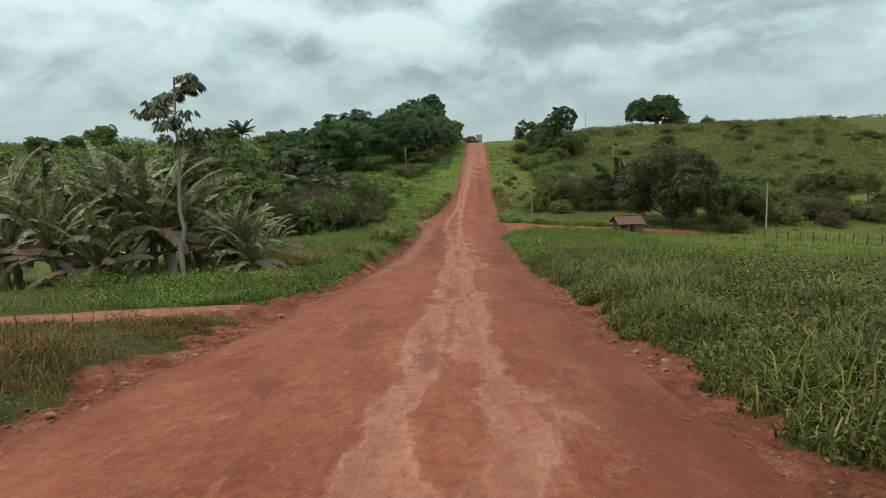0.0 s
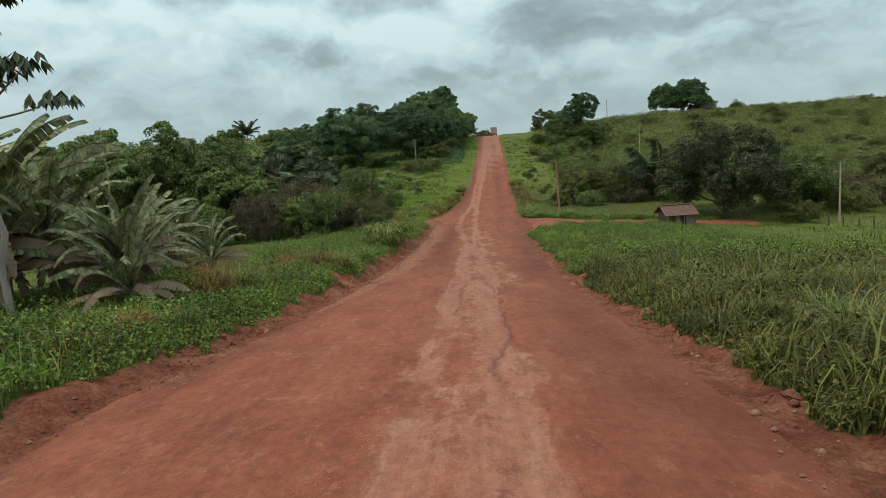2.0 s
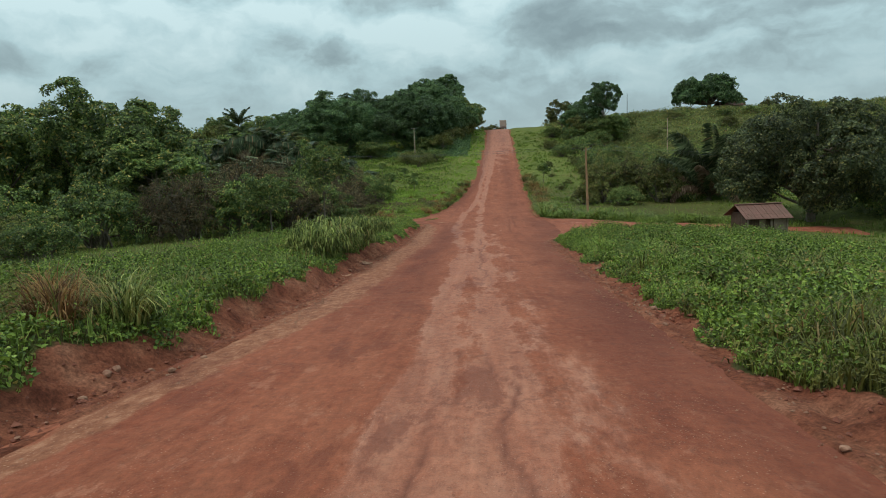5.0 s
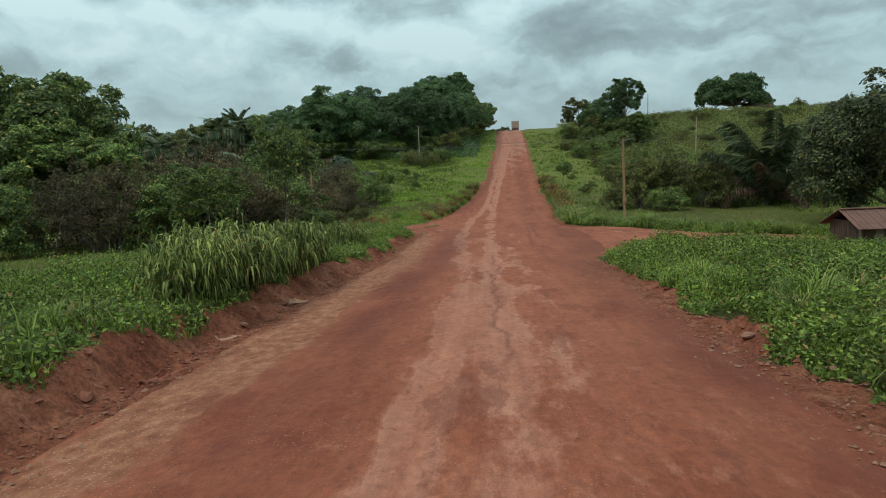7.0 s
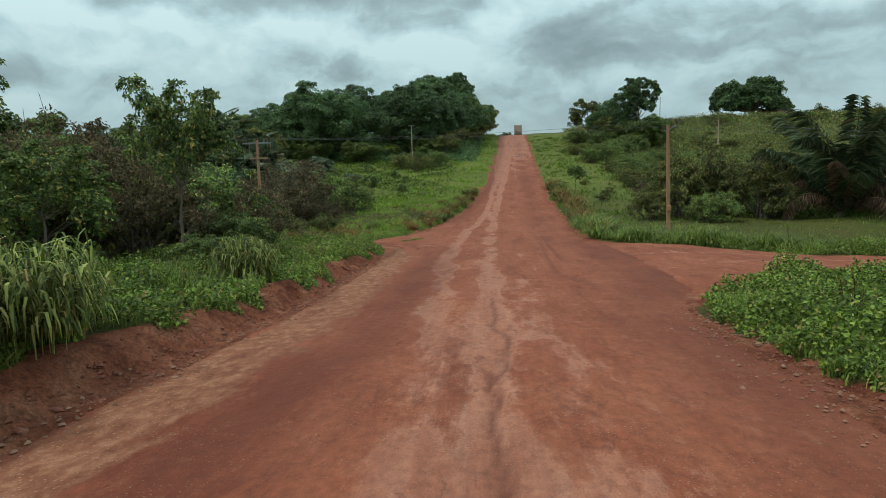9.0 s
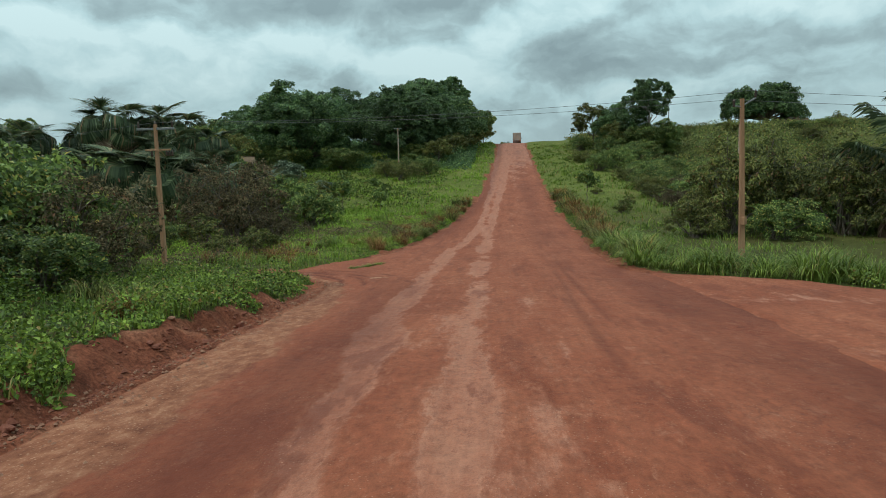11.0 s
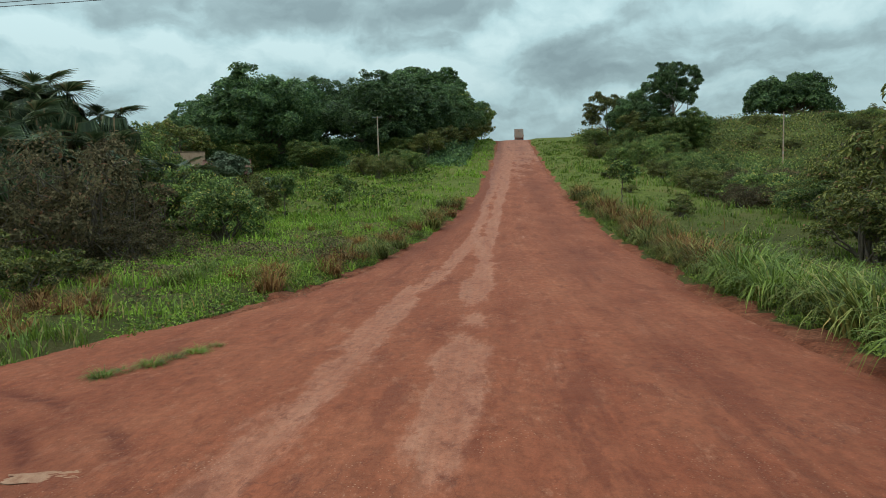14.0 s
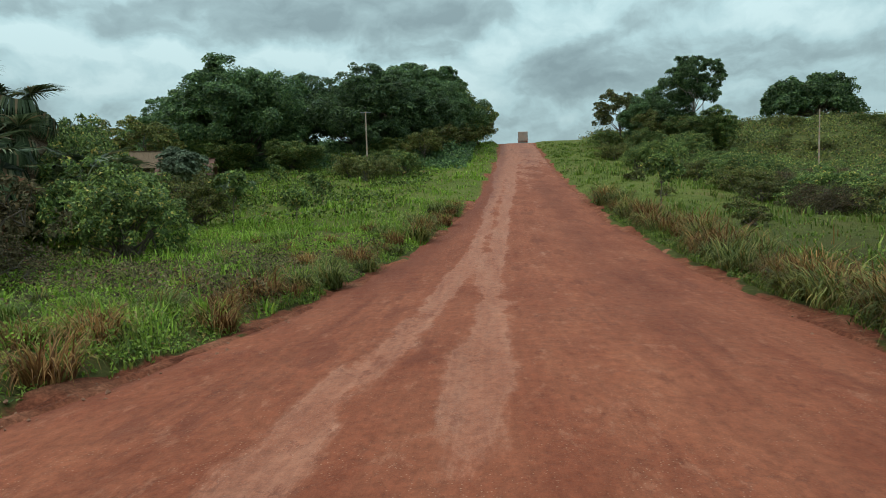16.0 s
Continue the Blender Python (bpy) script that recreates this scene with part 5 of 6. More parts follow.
def edging(name, seed, count, side, y0, y1, reach, rise, size, label, blade=GRASS, leafage=WEED):
    """Leafy growth that thickens right at the edge of the bare strip."""
    rg = np.random.default_rng(seed)
    y = rg.uniform(y0, y1, count)
    xl, xr = sides(y)
    off = 0.35 + np.abs(rg.normal(0, reach, count))
    x = xl - off if side < 0 else xr + off
    keep = (bare(x, y) + 0.25 * vnoise(x * 3, y * 3) < 0.62) & (vnoise(x * 0.6 + seed, y * 0.6) > -0.45)
    x, y, off = x[keep], y[keep], off[keep]
    mound = np.clip(0.6 + 1.2 * vnoise(x * 0.9 + 3, y * 0.9, 3), 0.12, 1.5) * np.clip(0.35 + off * 0.4, 0.35, 1)
    z = land(x, y) + rise * mound * rg.uniform(0.0, 1.0, len(x)) ** 0.7
    out = unit(rg.normal(0, 0.5, (len(x), 3)) + [-0.5 * side, -0.35, 0.8])
    half = len(x) // 2
    v1, f1 = leaf_quads(np.stack([x, y, z], 1)[:half], out[:half], size * 0.9, size * 0.6, rg, 0.3, 0.7)
    v2, f2 = blades(np.stack([x, y, land(x, y) - 0.02], 1)[half:], rg.uniform(0, 2 * np.pi, len(x) - half), rise * 1.5 * mound[half:] * rg.uniform(0.5, 1.1, len(x) - half), rg.uniform(0.02, 0.045, len(x) - half), rg, 1.15, 3, 0.3)
    tagged(new(name, mesh_np(name, v1, f1, leafage)), label, "weeds", kind="stuff")
    tagged(new(name.replace("weeds", "grass"), mesh_np(name, v2, f2, blade)), label.replace("weeds", "grass"), "grass", kind="stuff")


edging("edge_weeds", 21, 30000, 1, 4, 46, 0.9, 0.5, 0.085, "olive leafy weeds overhanging the bare road edge", OLIVE, OLIVE)
edging("edge_weeds", 25, 24000, 1, 44, 82, 1.0, 0.5, 0.085, "leafy weeds overhanging the bare road edge")
edging("edge_weeds", 22, 40000, -1, 23, 104, 0.9, 0.40, 0.12, "leafy weeds along the crumbling soil bank")
edging("edge_weeds", 23, 16000, 1, 108, 160, 0.8, 0.45, 0.10, "leafy weeds below the grass clumps")
edging("edge_weeds", 24, 20000, -1, 113, 160, 0.8, 0.40, 0.10, "leafy weeds at the foot of the slope")


# scrub and woods too far and too dense to pick apart
def thicket(name, seed, count, box, size, rise, mat, label, weight, freq=0.12, base=0.25):
    rg = np.random.default_rng(seed)
    x, y = rg.uniform(box[0], box[1], count), rg.uniform(box[2], box[3], count)
    xl, xr = sides(y)
    d = np.maximum(xl - x, x - xr)
    mound = np.clip(base + 1.3 * vnoise(x * freq + seed, y * freq, 4), 0, 1.4)
    keep = (d > 4) & (mound > 0.08) & (rg.random(count) < weight(x, y, d))
    x, y, mound = x[keep], y[keep], mound[keep]
    z = land(x, y) + rise * mound * rg.uniform(0.05, 1.0, len(x)) ** 0.6
    out = unit(rg.normal(0, 1, (len(x), 3)) + [0, 0, 0.5])
    v, f = leaf_quads(np.stack([x, y, z], 1), out, size, size * 0.55, rg, 0.15, 0.6)
    return tagged(new(name, mesh_np(name, v, f, mat)), label, "scrub", kind="stuff")


thicket("hill_scrub", 51, 150000, (24, 150, 140, 310), 0.46, 1.9, SCRUB, "mixed green scrub over the hillside", lambda x, y, d: np.clip((d - 14 + 0.2 * (y - 160)) / 20, 0, 1), 0.22, 0.5)
thicket("hill_scrub", 52, 130000, (14, 64, 121, 212), 0.25, 2.4, BROADLEAF, "leafy green scrub over the hillside", lambda x, y, d: sstep(d, 13, 19), 0.17)
thicket("hill_scrub", 58, 90000, (14, 60, 123, 215), 0.24, 2.7, BROADLEAF, "dark thickets on the hillside", lambda x, y, d: sstep(d, 13, 20), 0.2)
thicket("hill_scrub", 59, 70000, (30, 145, 138, 305), 0.42, 2.9, BROADLEAF, "darker leafy clumps up the hillside", lambda x, y, d: np.clip((d - 16) / 12, 0, 1), 0.16, 0.12)
thicket("slope_scrub", 53, 24000, (-40, -6, 150, 206), 0.35, 0.9, WEED, "low leafy growth on the left-hand slope", lambda x, y, d: np.clip(d / 14, 0, 0.9), 0.22)
thicket("distant_woods", 54, 120000, (-330, -56, 120, 420), 1.1, 7.5, BROADLEAF, "distant green woods on the plain", lambda x, y, d: np.ones_like(x), 0.03)
thicket("distant_woods", 55, 50000, (-110, -24, 40, 130), 0.5, 4.0, BROADLEAF, "dense green thicket in the valley", lambda x, y, d: sstep(-x + 0.25 * (y - 90), 28, 40), 0.07)
thicket("ridge_scrub", 56, 40000, (60, 330, 280, 420), 0.9, 2.4, SCRUB, "scrub along the far ridge", lambda x, y, d: np.ones_like(x), 0.05)
thicket("wood_floor", 57, 60000, (-58, -2, 196, 275), 0.55, 2.6, MANGO, "dark undergrowth at the foot of the wood", lambda x, y, d: sstep(y - 0.25 * (-x - 20), 198, 206) * np.clip(d / 5, 0, 1), 0.2)

# far wooded ridge on the western skyline, with the air's haze painted into its colour
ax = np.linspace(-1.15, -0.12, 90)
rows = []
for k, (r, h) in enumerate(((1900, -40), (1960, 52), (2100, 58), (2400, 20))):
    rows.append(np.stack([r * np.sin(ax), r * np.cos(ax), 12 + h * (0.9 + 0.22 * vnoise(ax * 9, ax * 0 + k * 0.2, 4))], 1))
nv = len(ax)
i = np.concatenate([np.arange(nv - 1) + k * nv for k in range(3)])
tagged(new("backdrop", mesh_np("backdrop", np.concatenate(rows), np.stack([i, i + 1, i + nv + 1, i + nv], 1), FAR_HILL, smooth=True)), "wooded ridge far beyond the plain, coloured blue-grey for haze", "ridge", kind="structure")


# ---- banana grove and palms: every large leaf is a part ----
def banana_leaf(seed, length, width, mat):
    """A long blade that arches along x, torn into ribbons at the edge, with a raised midrib."""
    rg = np.random.default_rng(seed)
    n = 20
    t = np.linspace(0, 1, n)
    ang = np.radians(80) - t ** 1.6 * np.radians(rg.uniform(38, 118))
    step = length / (n - 1)
    x, z = np.concatenate([[0], np.cumsum(np.cos(ang[:-1]) * step)]), np.concatenate([[0], np.cumsum(np.sin(ang[:-1]) * step)])
    w = width * 0.5 * np.clip(np.sin(np.pi * np.clip((t - 0.12) / 0.9, 0, 1)) ** 0.55, 0.03, 1)
    vs, fs = [(x[k], 0, z[k]) for k in range(n)], []
    for sgn in (1, -1):
        hang = rg.uniform(0.15, 0.5)
        for k in range(n - 1):
            # each ribbon between two rips hangs by an angle of its own
            hang = np.clip(hang + rg.normal(0, 0.24), 0.05, 1.1)
            q, r = (0.0, 1.0) if rg.random() < 0.45 else (0.06, 0.84)
            for u in (q, r):
                wk, tear = w[k] + (w[k + 1] - w[k]) * u, rg.uniform(0.85, 1.1)
                vs.append((x[k] + (x[k + 1] - x[k]) * u + 0.1, sgn * wk * tear * (1 - 0.35 * hang), z[k] + (z[k + 1] - z[k]) * u - wk * hang))
            fs.append((k, k + 1, len(vs) - 1, len(vs) - 2))
    vs = np.array(vs, float)
    rib = tubes([(np.stack([x, 0 * x, z + 0.01], 1), np.linspace(0.035, 0.006, n))], 4)
    return mesh_np("leaf", np.concatenate([np.array(vs), rib[0]]), np.concatenate([np.array(fs), rib[1] + len(vs)]), mat)


LEAVES = [banana_leaf(k, 3.4 + 0.3 * (k % 3), 0.50 + 0.12 * (k % 2), BANANA) for k in range(5)] + [banana_leaf(20 + k, 2.8, 0.6, DEADFROND) for k in range(2)]
STALK = plain("banana_stalk", (0.10, 0.075, 0.035), (0.20, 0.16, 0.075), 5.0, 0.7, (1, 1, 0.2))


def stalk(height, r):
    rg = np.random.default_rng(int(height * 100))
    v, f = tubes([(bend((0, 0, -0.2), (0.1, 0.05, height), 0, rg, 8, 0.02), np.linspace(r, r * 0.55, 8))], 8)
    return mesh_np("stalk", v, f, STALK, smooth=True)


STALKS = [stalk(1.3, 0.17), stalk(2.1, 0.19), stalk(0.6, 0.15)]
rb = random.Random(9)


def banana(x, y, k, scale):
    ob = tagged(new("banana_plant"), "dusty banana-like plant with arching torn leaves", "banana plant", "banana grove")
    ob.matrix_basis = Matrix.LocRotScale((x, y, gz(x, y)), Euler((radians(rb.uniform(-9, 9)), radians(rb.uniform(-9, 9)), radians(rb.uniform(0, 360)))), (scale, scale, scale))
    part("stalk", STALKS[k], ob)
    h = (1.3, 2.1, 0.6)[k]
    n = rb.randint(18, 22)
    for j in range(n):
        dead = j < 7
        lf = part("leaf", LEAVES[rb.randint(5, 6) if dead else rb.randint(0, 4)], ob, "withered brown leaf" if dead else "")
        tilt = rb.uniform(45, 75) if dead else -8 + 58 * (1 - j / n) + rb.uniform(-8, 8)
        lf.matrix_basis = Matrix.LocRotScale((0.08, 0.03, h * (0.82 if dead else 0.88 + 0.12 * j / n)), Euler((radians(rb.uniform(-14, 14)), radians(tilt), radians(137.5 * j + rb.uniform(-20, 20))), "XYZ"), (rb.uniform(0.8, 1.1),) * 3)
    return ob


for x, y, k, s in [(-11.2, 34.5, 2, 0.8), (-12.4, 36.5, 0, 0.95), (-13.2, 37.6, 2, 0.95), (-15.2, 37.6, 1, 1.05), (-16.4, 36.0, 0, 0.9), (-17.4, 36.2, 1, 1.1), (-18.6, 33.0, 2, 1.0), (-19.8, 36.0, 1, 1.15), (-20.6, 32.4, 0, 1.0), (-22.0, 35.0, 1, 1.15), (-23.4, 32.6, 0, 1.05), (-24.8, 35.6, 1, 1.1),
                   (-14.0, 39.5, 0, 1.0), (-17.0, 40.5, 1, 1.0), (-21.0, 39.0, 1, 1.1), (-26.5, 33.5, 0, 1.0), (-13.0, 46.0, 0, 0.8), (-15.5, 47.5, 1, 0.85), (-17.8, 45.5, 0, 1.0), (-16.8, 49.5, 0, 0.8), (-19.5, 43.0, 1, 1.0), (-24.0, 40.0, 1, 1.1), (-21.0, 47.0, 1, 0.9)]:
    banana(x, y, k, s * ((1.28 if x < -14.5 else 1.05) if y < 42 else 0.92))


def pinnate(seed, length, mat, curve):
    """A feather frond: a midrib along x with two rows of narrow leaflets."""
    rg = np.random.default_rng(seed)
    n = 12
    t = np.linspace(0, 1, n)
    ang = np.radians(82) - t ** 1.3 * np.radians(curve)
    step = length / (n - 1)
    x, z = np.concatenate([[0], np.cumsum(np.cos(ang[:-1]) * step)]), np.concatenate([[0], np.cumsum(np.sin(ang[:-1]) * step)])
    rib = tubes([(np.stack([x, 0 * x, z], 1), np.linspace(0.05, 0.01, n))], 4)
    m = 90
    u = np.linspace(0.14, 1, m)
    px, pz, pa = np.interp(u, t, x), np.interp(u, t, z), np.interp(u, t, ang)
    vs, fs = [], []
    for sgn in (1, -1):
        for k in range(m):
            L = length * 0.17 * (1 - 0.55 * abs(u[k] - 0.45)) * rg.uniform(0.85, 1.1)
            fwd = np.array([math.cos(pa[k]), 0, math.sin(pa[k])])
            dr = unit(fwd * rg.uniform(0.8, 1.3) + np.array([0, sgn * rg.uniform(0.6, 1.1), 0]) + [0, 0, rg.uniform(-1.2, -0.2)])
            p = np.array([px[k], 0, pz[k]])
            b = len(vs)
            mid = p + dr * L * 0.5
            vs += [p, mid + fwd * 0.038, p + dr * L - [0, 0, L * 0.25], mid - fwd * 0.038]
            fs += [(b, b + 1, b + 2), (b, b + 2, b + 3)]
    fs = np.array(fs)
    return mesh_np("frond", np.concatenate([np.array(vs), rib[0]]), [fs, rib[1] + len(vs)], mat)


FRONDS = [pinnate(1, 7.4, PALM, 58), pinnate(2, 7.0, PALM, 92), pinnate(3, 7.6, PALM, 40)]
DEAD_FRONDS = [pinnate(5, 5.6, DEADFROND, 150), pinnate(6, 5.0, DEADFROND, 60)]


def feather_palm(x, y, trunk_h, scale, fronds, label, dead=4):
    ob = tagged(new("palm"), label, "palm")
    ob.matrix_basis = Matrix.LocRotScale((x, y, gz(x, y)), None, (scale,) * 3)
    rg = np.random.default_rng(int(abs(x) * 10))
    v, f = tubes([(bend((0, 0, -0.3), (0.15, 0, trunk_h), 0, rg, 8, 0.02), np.linspace(0.34, 0.22, 8))], 9)
    part("trunk", mesh_np("trunk", v, f, BARK, smooth=True), ob)
    for j in range(fronds):
        old = j < dead
        fr = part("frond", DEAD_FRONDS[j % 2] if old else FRONDS[j % 3], ob, "dead brown hanging frond" if old else "")
        fr.matrix_basis = Matrix.LocRotScale((0.15, 0, max(0.05, trunk_h - 0.1)), Euler((radians(rb.uniform(-12, 12)), radians(rb.uniform(12, 48) if old else rb.uniform(-2, 30)), radians(137.5 * j + rb.uniform(-15, 15)))), (rb.uniform(0.8, 1.08),) * 3)
    return ob


feather_palm(29.8, 122, 0.25, 1.42, 32, "stocky dark feather palm with erect and dead fronds", 12)
feather_palm(-104, 320, 5.6, 1.2, 18, "tall feather palm above the distant trees", 1)
feather_palm(-30.5, 118, 3.0, 0.6, 13, "feather palm among valley scrub", 2)
feather_palm(-40, 128, 4.0, 0.7, 13, "feather palm among valley scrub", 2)


def fan(seed, mat, hang):
    """A fan leaf on its stalk: narrow rays spread from the stalk's end and bend over."""
    rg = np.random.default_rng(seed)
    n = 7
    t = np.linspace(0, 1, n)
    ang = np.radians(70) - t * np.radians(60 + 30 * hang)
    x, z = np.concatenate([[0], np.cumsum(np.cos(ang[:-1]) * 0.27)]), np.concatenate([[0], np.cumsum(np.sin(ang[:-1]) * 0.27)])
    rib = tubes([(np.stack([x, 0 * x, z], 1), np.linspace(0.04, 0.02, n))], 4)
    e = np.array([x[-1], 0, z[-1]])
    vs, fs = [], []
    m = 40
    fwd = np.array([math.cos(ang[-1]), 0, math.sin(ang[-1])])
    for k in range(m):
        a = np.radians(-125 + 250 * k / (m - 1))
        L = 1.55 * rg.uniform(0.85, 1.05)
        dr = unit(fwd * math.cos(a) + np.array([0, math.sin(a), 0]) + [0, 0, 0.18])
        sd = unit(np.cross(dr, [0.3, 0.1, 1.0]))
        down = np.array([0, 0, -1.0])
        p1 = e + dr * L * 0.42
        p2 = p1 + unit(dr * (1 - 0.65 * hang) + down * (0.15 + 0.9 * hang)) * L * 0.32
        p3 = p2 + unit(dr * (1 - 0.85 * hang) + down * (0.3 + 1.3 * hang)) * L * 0.3
        b = len(vs)
        vs += [e, p1 - sd * 0.055, p1 + sd * 0.055, p2 - sd * 0.04, p2 + sd * 0.04, p3]
        fs += [(b, b + 1, b + 2), (b + 1, b + 3, b + 2), (b + 2, b + 3, b + 4), (b + 3, b + 5, b + 4)]
    return mesh_np("fan_leaf", np.concatenate([np.array(vs), rib[0]]), [np.array(fs), rib[1] + len(vs)], mat)


FANS = [fan(1, PALM, 0.98), fan(2, PALM, 0.85), fan(3, PALM, 0.12)]
DEAD_FAN = fan(4, DEADFROND, 1.0)


def fan_palm(x, y, trunk_h, scale):
    ob = tagged(new("palm"), "fan palm with drooping leaves and a brown skirt", "palm", "fan palms by the stream")
    ob.matrix_basis = Matrix.LocRotScale((x, y, gz(x, y)), None, (scale,) * 3)
    rg = np.random.default_rng(int(abs(x) * 10) + 3)
    v, f = tubes([(bend((0, 0, -0.3), (0.2, 0.1, trunk_h), 0, rg, 8, 0.02), np.linspace(0.26, 0.2, 8))], 9)
    part("trunk", mesh_np("trunk", v, f, BARK, smooth=True), ob)
    for j in range(26):
        old = j < 5
        fr = part("fan_leaf", DEAD_FAN if old else FANS[2 if j > 19 else j % 2], ob, "dead brown hanging fan leaf" if old else "")
        tilt = 66 if old else 58 - 78 * j / 26 + rb.uniform(-8, 8)
        fr.matrix_basis = Matrix.LocRotScale((0.2, 0.1, trunk_h), Euler((radians(rb.uniform(-10, 10)), radians(tilt), radians(137.5 * j + rb.uniform(-15, 15)))), (rb.uniform(0.9, 1.2),) * 3)


for x, y, h, s in [(-25.5, 139.5, 2.4, 1.2), (-29.2, 137, 3.0, 1.3), (-33.2, 138, 3.6, 1.3), (-23, 146, 2.2, 1.0), (-31.6, 141, 5.2, 1.15), (-33.7, 147.5, 6.6, 1.15), (-36.7, 151, 7.2, 1.15), (-39.5, 146, 7.0, 1.2), (-30.5, 150, 6.2, 1.0), (-44.5, 150, 6.4, 1.1), (-28.5, 146, 4.4, 1.0), (-48, 143, 6.5, 1.1), (-38, 141, 4.5, 1.0), (-52, 150, 6.8, 1.1), (-42.5, 138, 5.0, 1.0)]:
    fan_palm(x, y, h * 0.92, s * 1.27)


def cecropia(x, y, height, label, seed, arms, scale=1.0, lean=(0, 0), mat=BROADLEAF):
    """A thin pale trunk with candelabra arms, each ending in a rosette of big lobed leaves."""
    rg = np.random.default_rng(seed)
    ob = tagged(new("cecropia_tree"), label, "tree")
    ob.matrix_basis = Matrix.LocRotScale((x, y, gz(x, y)), None, (scale,) * 3)
    tip = np.array([lean[0], lean[1], height])
    trunk = bend((0, 0, -0.3), tip, 0, rg, 12, 0.012)
    v, f = tubes([(trunk, np.linspace(0.13, 0.045, 12))], 7)
    part("trunk", mesh_np("trunk", v, f, PALE_BARK, smooth=True), ob)
    for k in range(arms):
        u = 0.60 + 0.38 * ((k * 0.618) % 1.0) ** 0.7
        a = 2.4 * k + rg.uniform(-0.4, 0.4)
        reach = height * (0.23 - 0.36 * (u - 0.60)) * rg.uniform(0.55, 1.1)
        p0 = np.array([np.interp(u, np.linspace(0, 1, 12), trunk[:, j]) for j in range(3)])
        p1 = p0 + [math.cos(a) * reach, math.sin(a) * reach, reach * rg.uniform(0.15, 0.75)]
        arm = bend(p0, p1, -0.06 * reach, rg, 6, 0.02)
        v, f = tubes([(arm, np.linspace(0.045, 0.018, 6))], 5)
        br = part("branch", mesh_np("branch", v, f, PALE_BARK, smooth=True), ob)
        lv, lf = [], []
        for c in (arm[-1], arm[4] + [math.sin(a) * 0.3, -math.cos(a) * 0.3, 0.1]):
            # a rosette: big lobed leaves on stalks, their fingers hanging
            for j in range(6):
                b = 2 * math.pi * j / 6 + rg.uniform(-0.3, 0.3)
                e = c + np.array([math.cos(b) * 0.34, math.sin(b) * 0.34, rg.uniform(-0.05, 0.18)])
                for w in (-0.9, -0.3, 0.3, 0.9):
                    d = unit(np.array([math.cos(b + w), math.sin(b + w), -0.5 - 1.3 * rg.random()]))
                    sd = unit(np.cross(d, [0, 0, 1.0])) * 0.085
                    n0 = len(lv)
                    lv += [e, e + d * 0.24 + sd, e + d * 0.46 - [0, 0, 0.06], e + d * 0.24 - sd]
                    lf += [(n0, n0 + 1, n0 + 2), (n0, n0 + 2, n0 + 3)]
        part("foliage", mesh_np("foliage", np.array(lv), np.array(lf), mat), br)
    return ob


cecropia(-14.6, 33.6, 10.4, "tall thin umbrella-leaved tree above banana plants", 3, 19, 0.97, (0.9, -1.0), DOMELEAF)
cecropia(-33, 73, 12.5, "tall bare-limbed umbrella-leaved tree in the scrub", 5, 8, 1.0, (-0.3, 0))


# ---- made things ----
def solid(name, boxes, mat, bevel=0.01):
    """One mesh of bevelled blocks: (centre, size, optional turn about z)."""
    bm = bmesh.new()
    for c, sz, *rot in boxes:
        r = bmesh.ops.create_cube(bm, size=1.0, matrix=pose(*c, *(rot[0] if rot else (0, 0, 0))) @ Matrix.Diagonal((*sz, 1)))
        es = list({e for v in r["verts"] for e in v.link_edges})
        bmesh.ops.bevel(bm, geom=es, offset=min(bevel, min(sz) * 0.3), segments=1, affect="EDGES")
    me = bpy.data.meshes.new(name)
    bm.to_mesh(me)
    bm.free()
    me.materials.append(mat)
    return me


def turned(name, profile, mat, n=14, smooth=True):
    """A body of revolution about z from (radius, height) pairs."""
    a = np.linspace(0, 2 * np.pi, n, endpoint=False)
    v = np.concatenate([np.stack([r * np.cos(a), r * np.sin(a), np.full(n, z)], 1) for r, z in profile])
    m = len(profile)
    r, c = np.meshgrid(np.arange(m - 1), np.arange(n), indexing="ij")
    a0, a1 = r * n + c, r * n + (c + 1) % n
    return mesh_np(name, v, np.stack([a0, a1, a1 + n, a0 + n], -1).reshape(-1, 4), mat, smooth=smooth)


CONCRETE = plain("dusty_concrete", (0.30, 0.25, 0.21), (0.46, 0.40, 0.34), 4.0, 0.9, (1, 1, 0.3), 0.3, dust=(0.42, 0.20, 0.10))
POLEWOOD = plain("reddened_pole_wood", (0.22, 0.11, 0.06), (0.46, 0.25, 0.14), 5.0, 0.85, (1, 1, 0.12), 0.4)
STEEL = plain("grey_galvanised_steel", (0.16, 0.16, 0.16), (0.30, 0.30, 0.29), 6.0, 0.5, metal=0.7)
PORCELAIN = plain("brown_porcelain", (0.05, 0.03, 0.025), (0.10, 0.06, 0.045), 8.0, 0.25)
CABLE = plain("grey_cable", (0.10, 0.10, 0.10), (0.16, 0.16, 0.16), 10.0, 0.6)
PLANK = plain("weathered_planks", (0.045, 0.026, 0.018), (0.115, 0.068, 0.046), 5.0, 0.9, (1, 1, 0.15), 0.5)
PALEWALL = plain("dusty_plank_wall", (0.15, 0.10, 0.072), (0.27, 0.20, 0.15), 3.0, 0.9)
RUST = plain("rusty_roof_sheet", (0.11, 0.045, 0.033), (0.20, 0.088, 0.065), 2.5, 0.75, (0.4, 2, 1), 0.4, dust=(0.11, 0.055, 0.038))
THATCH = plain("weathered_thatch", (0.12, 0.075, 0.048), (0.24, 0.16, 0.105), 9.0, 0.95, (1, 1, 0.2), 0.8)
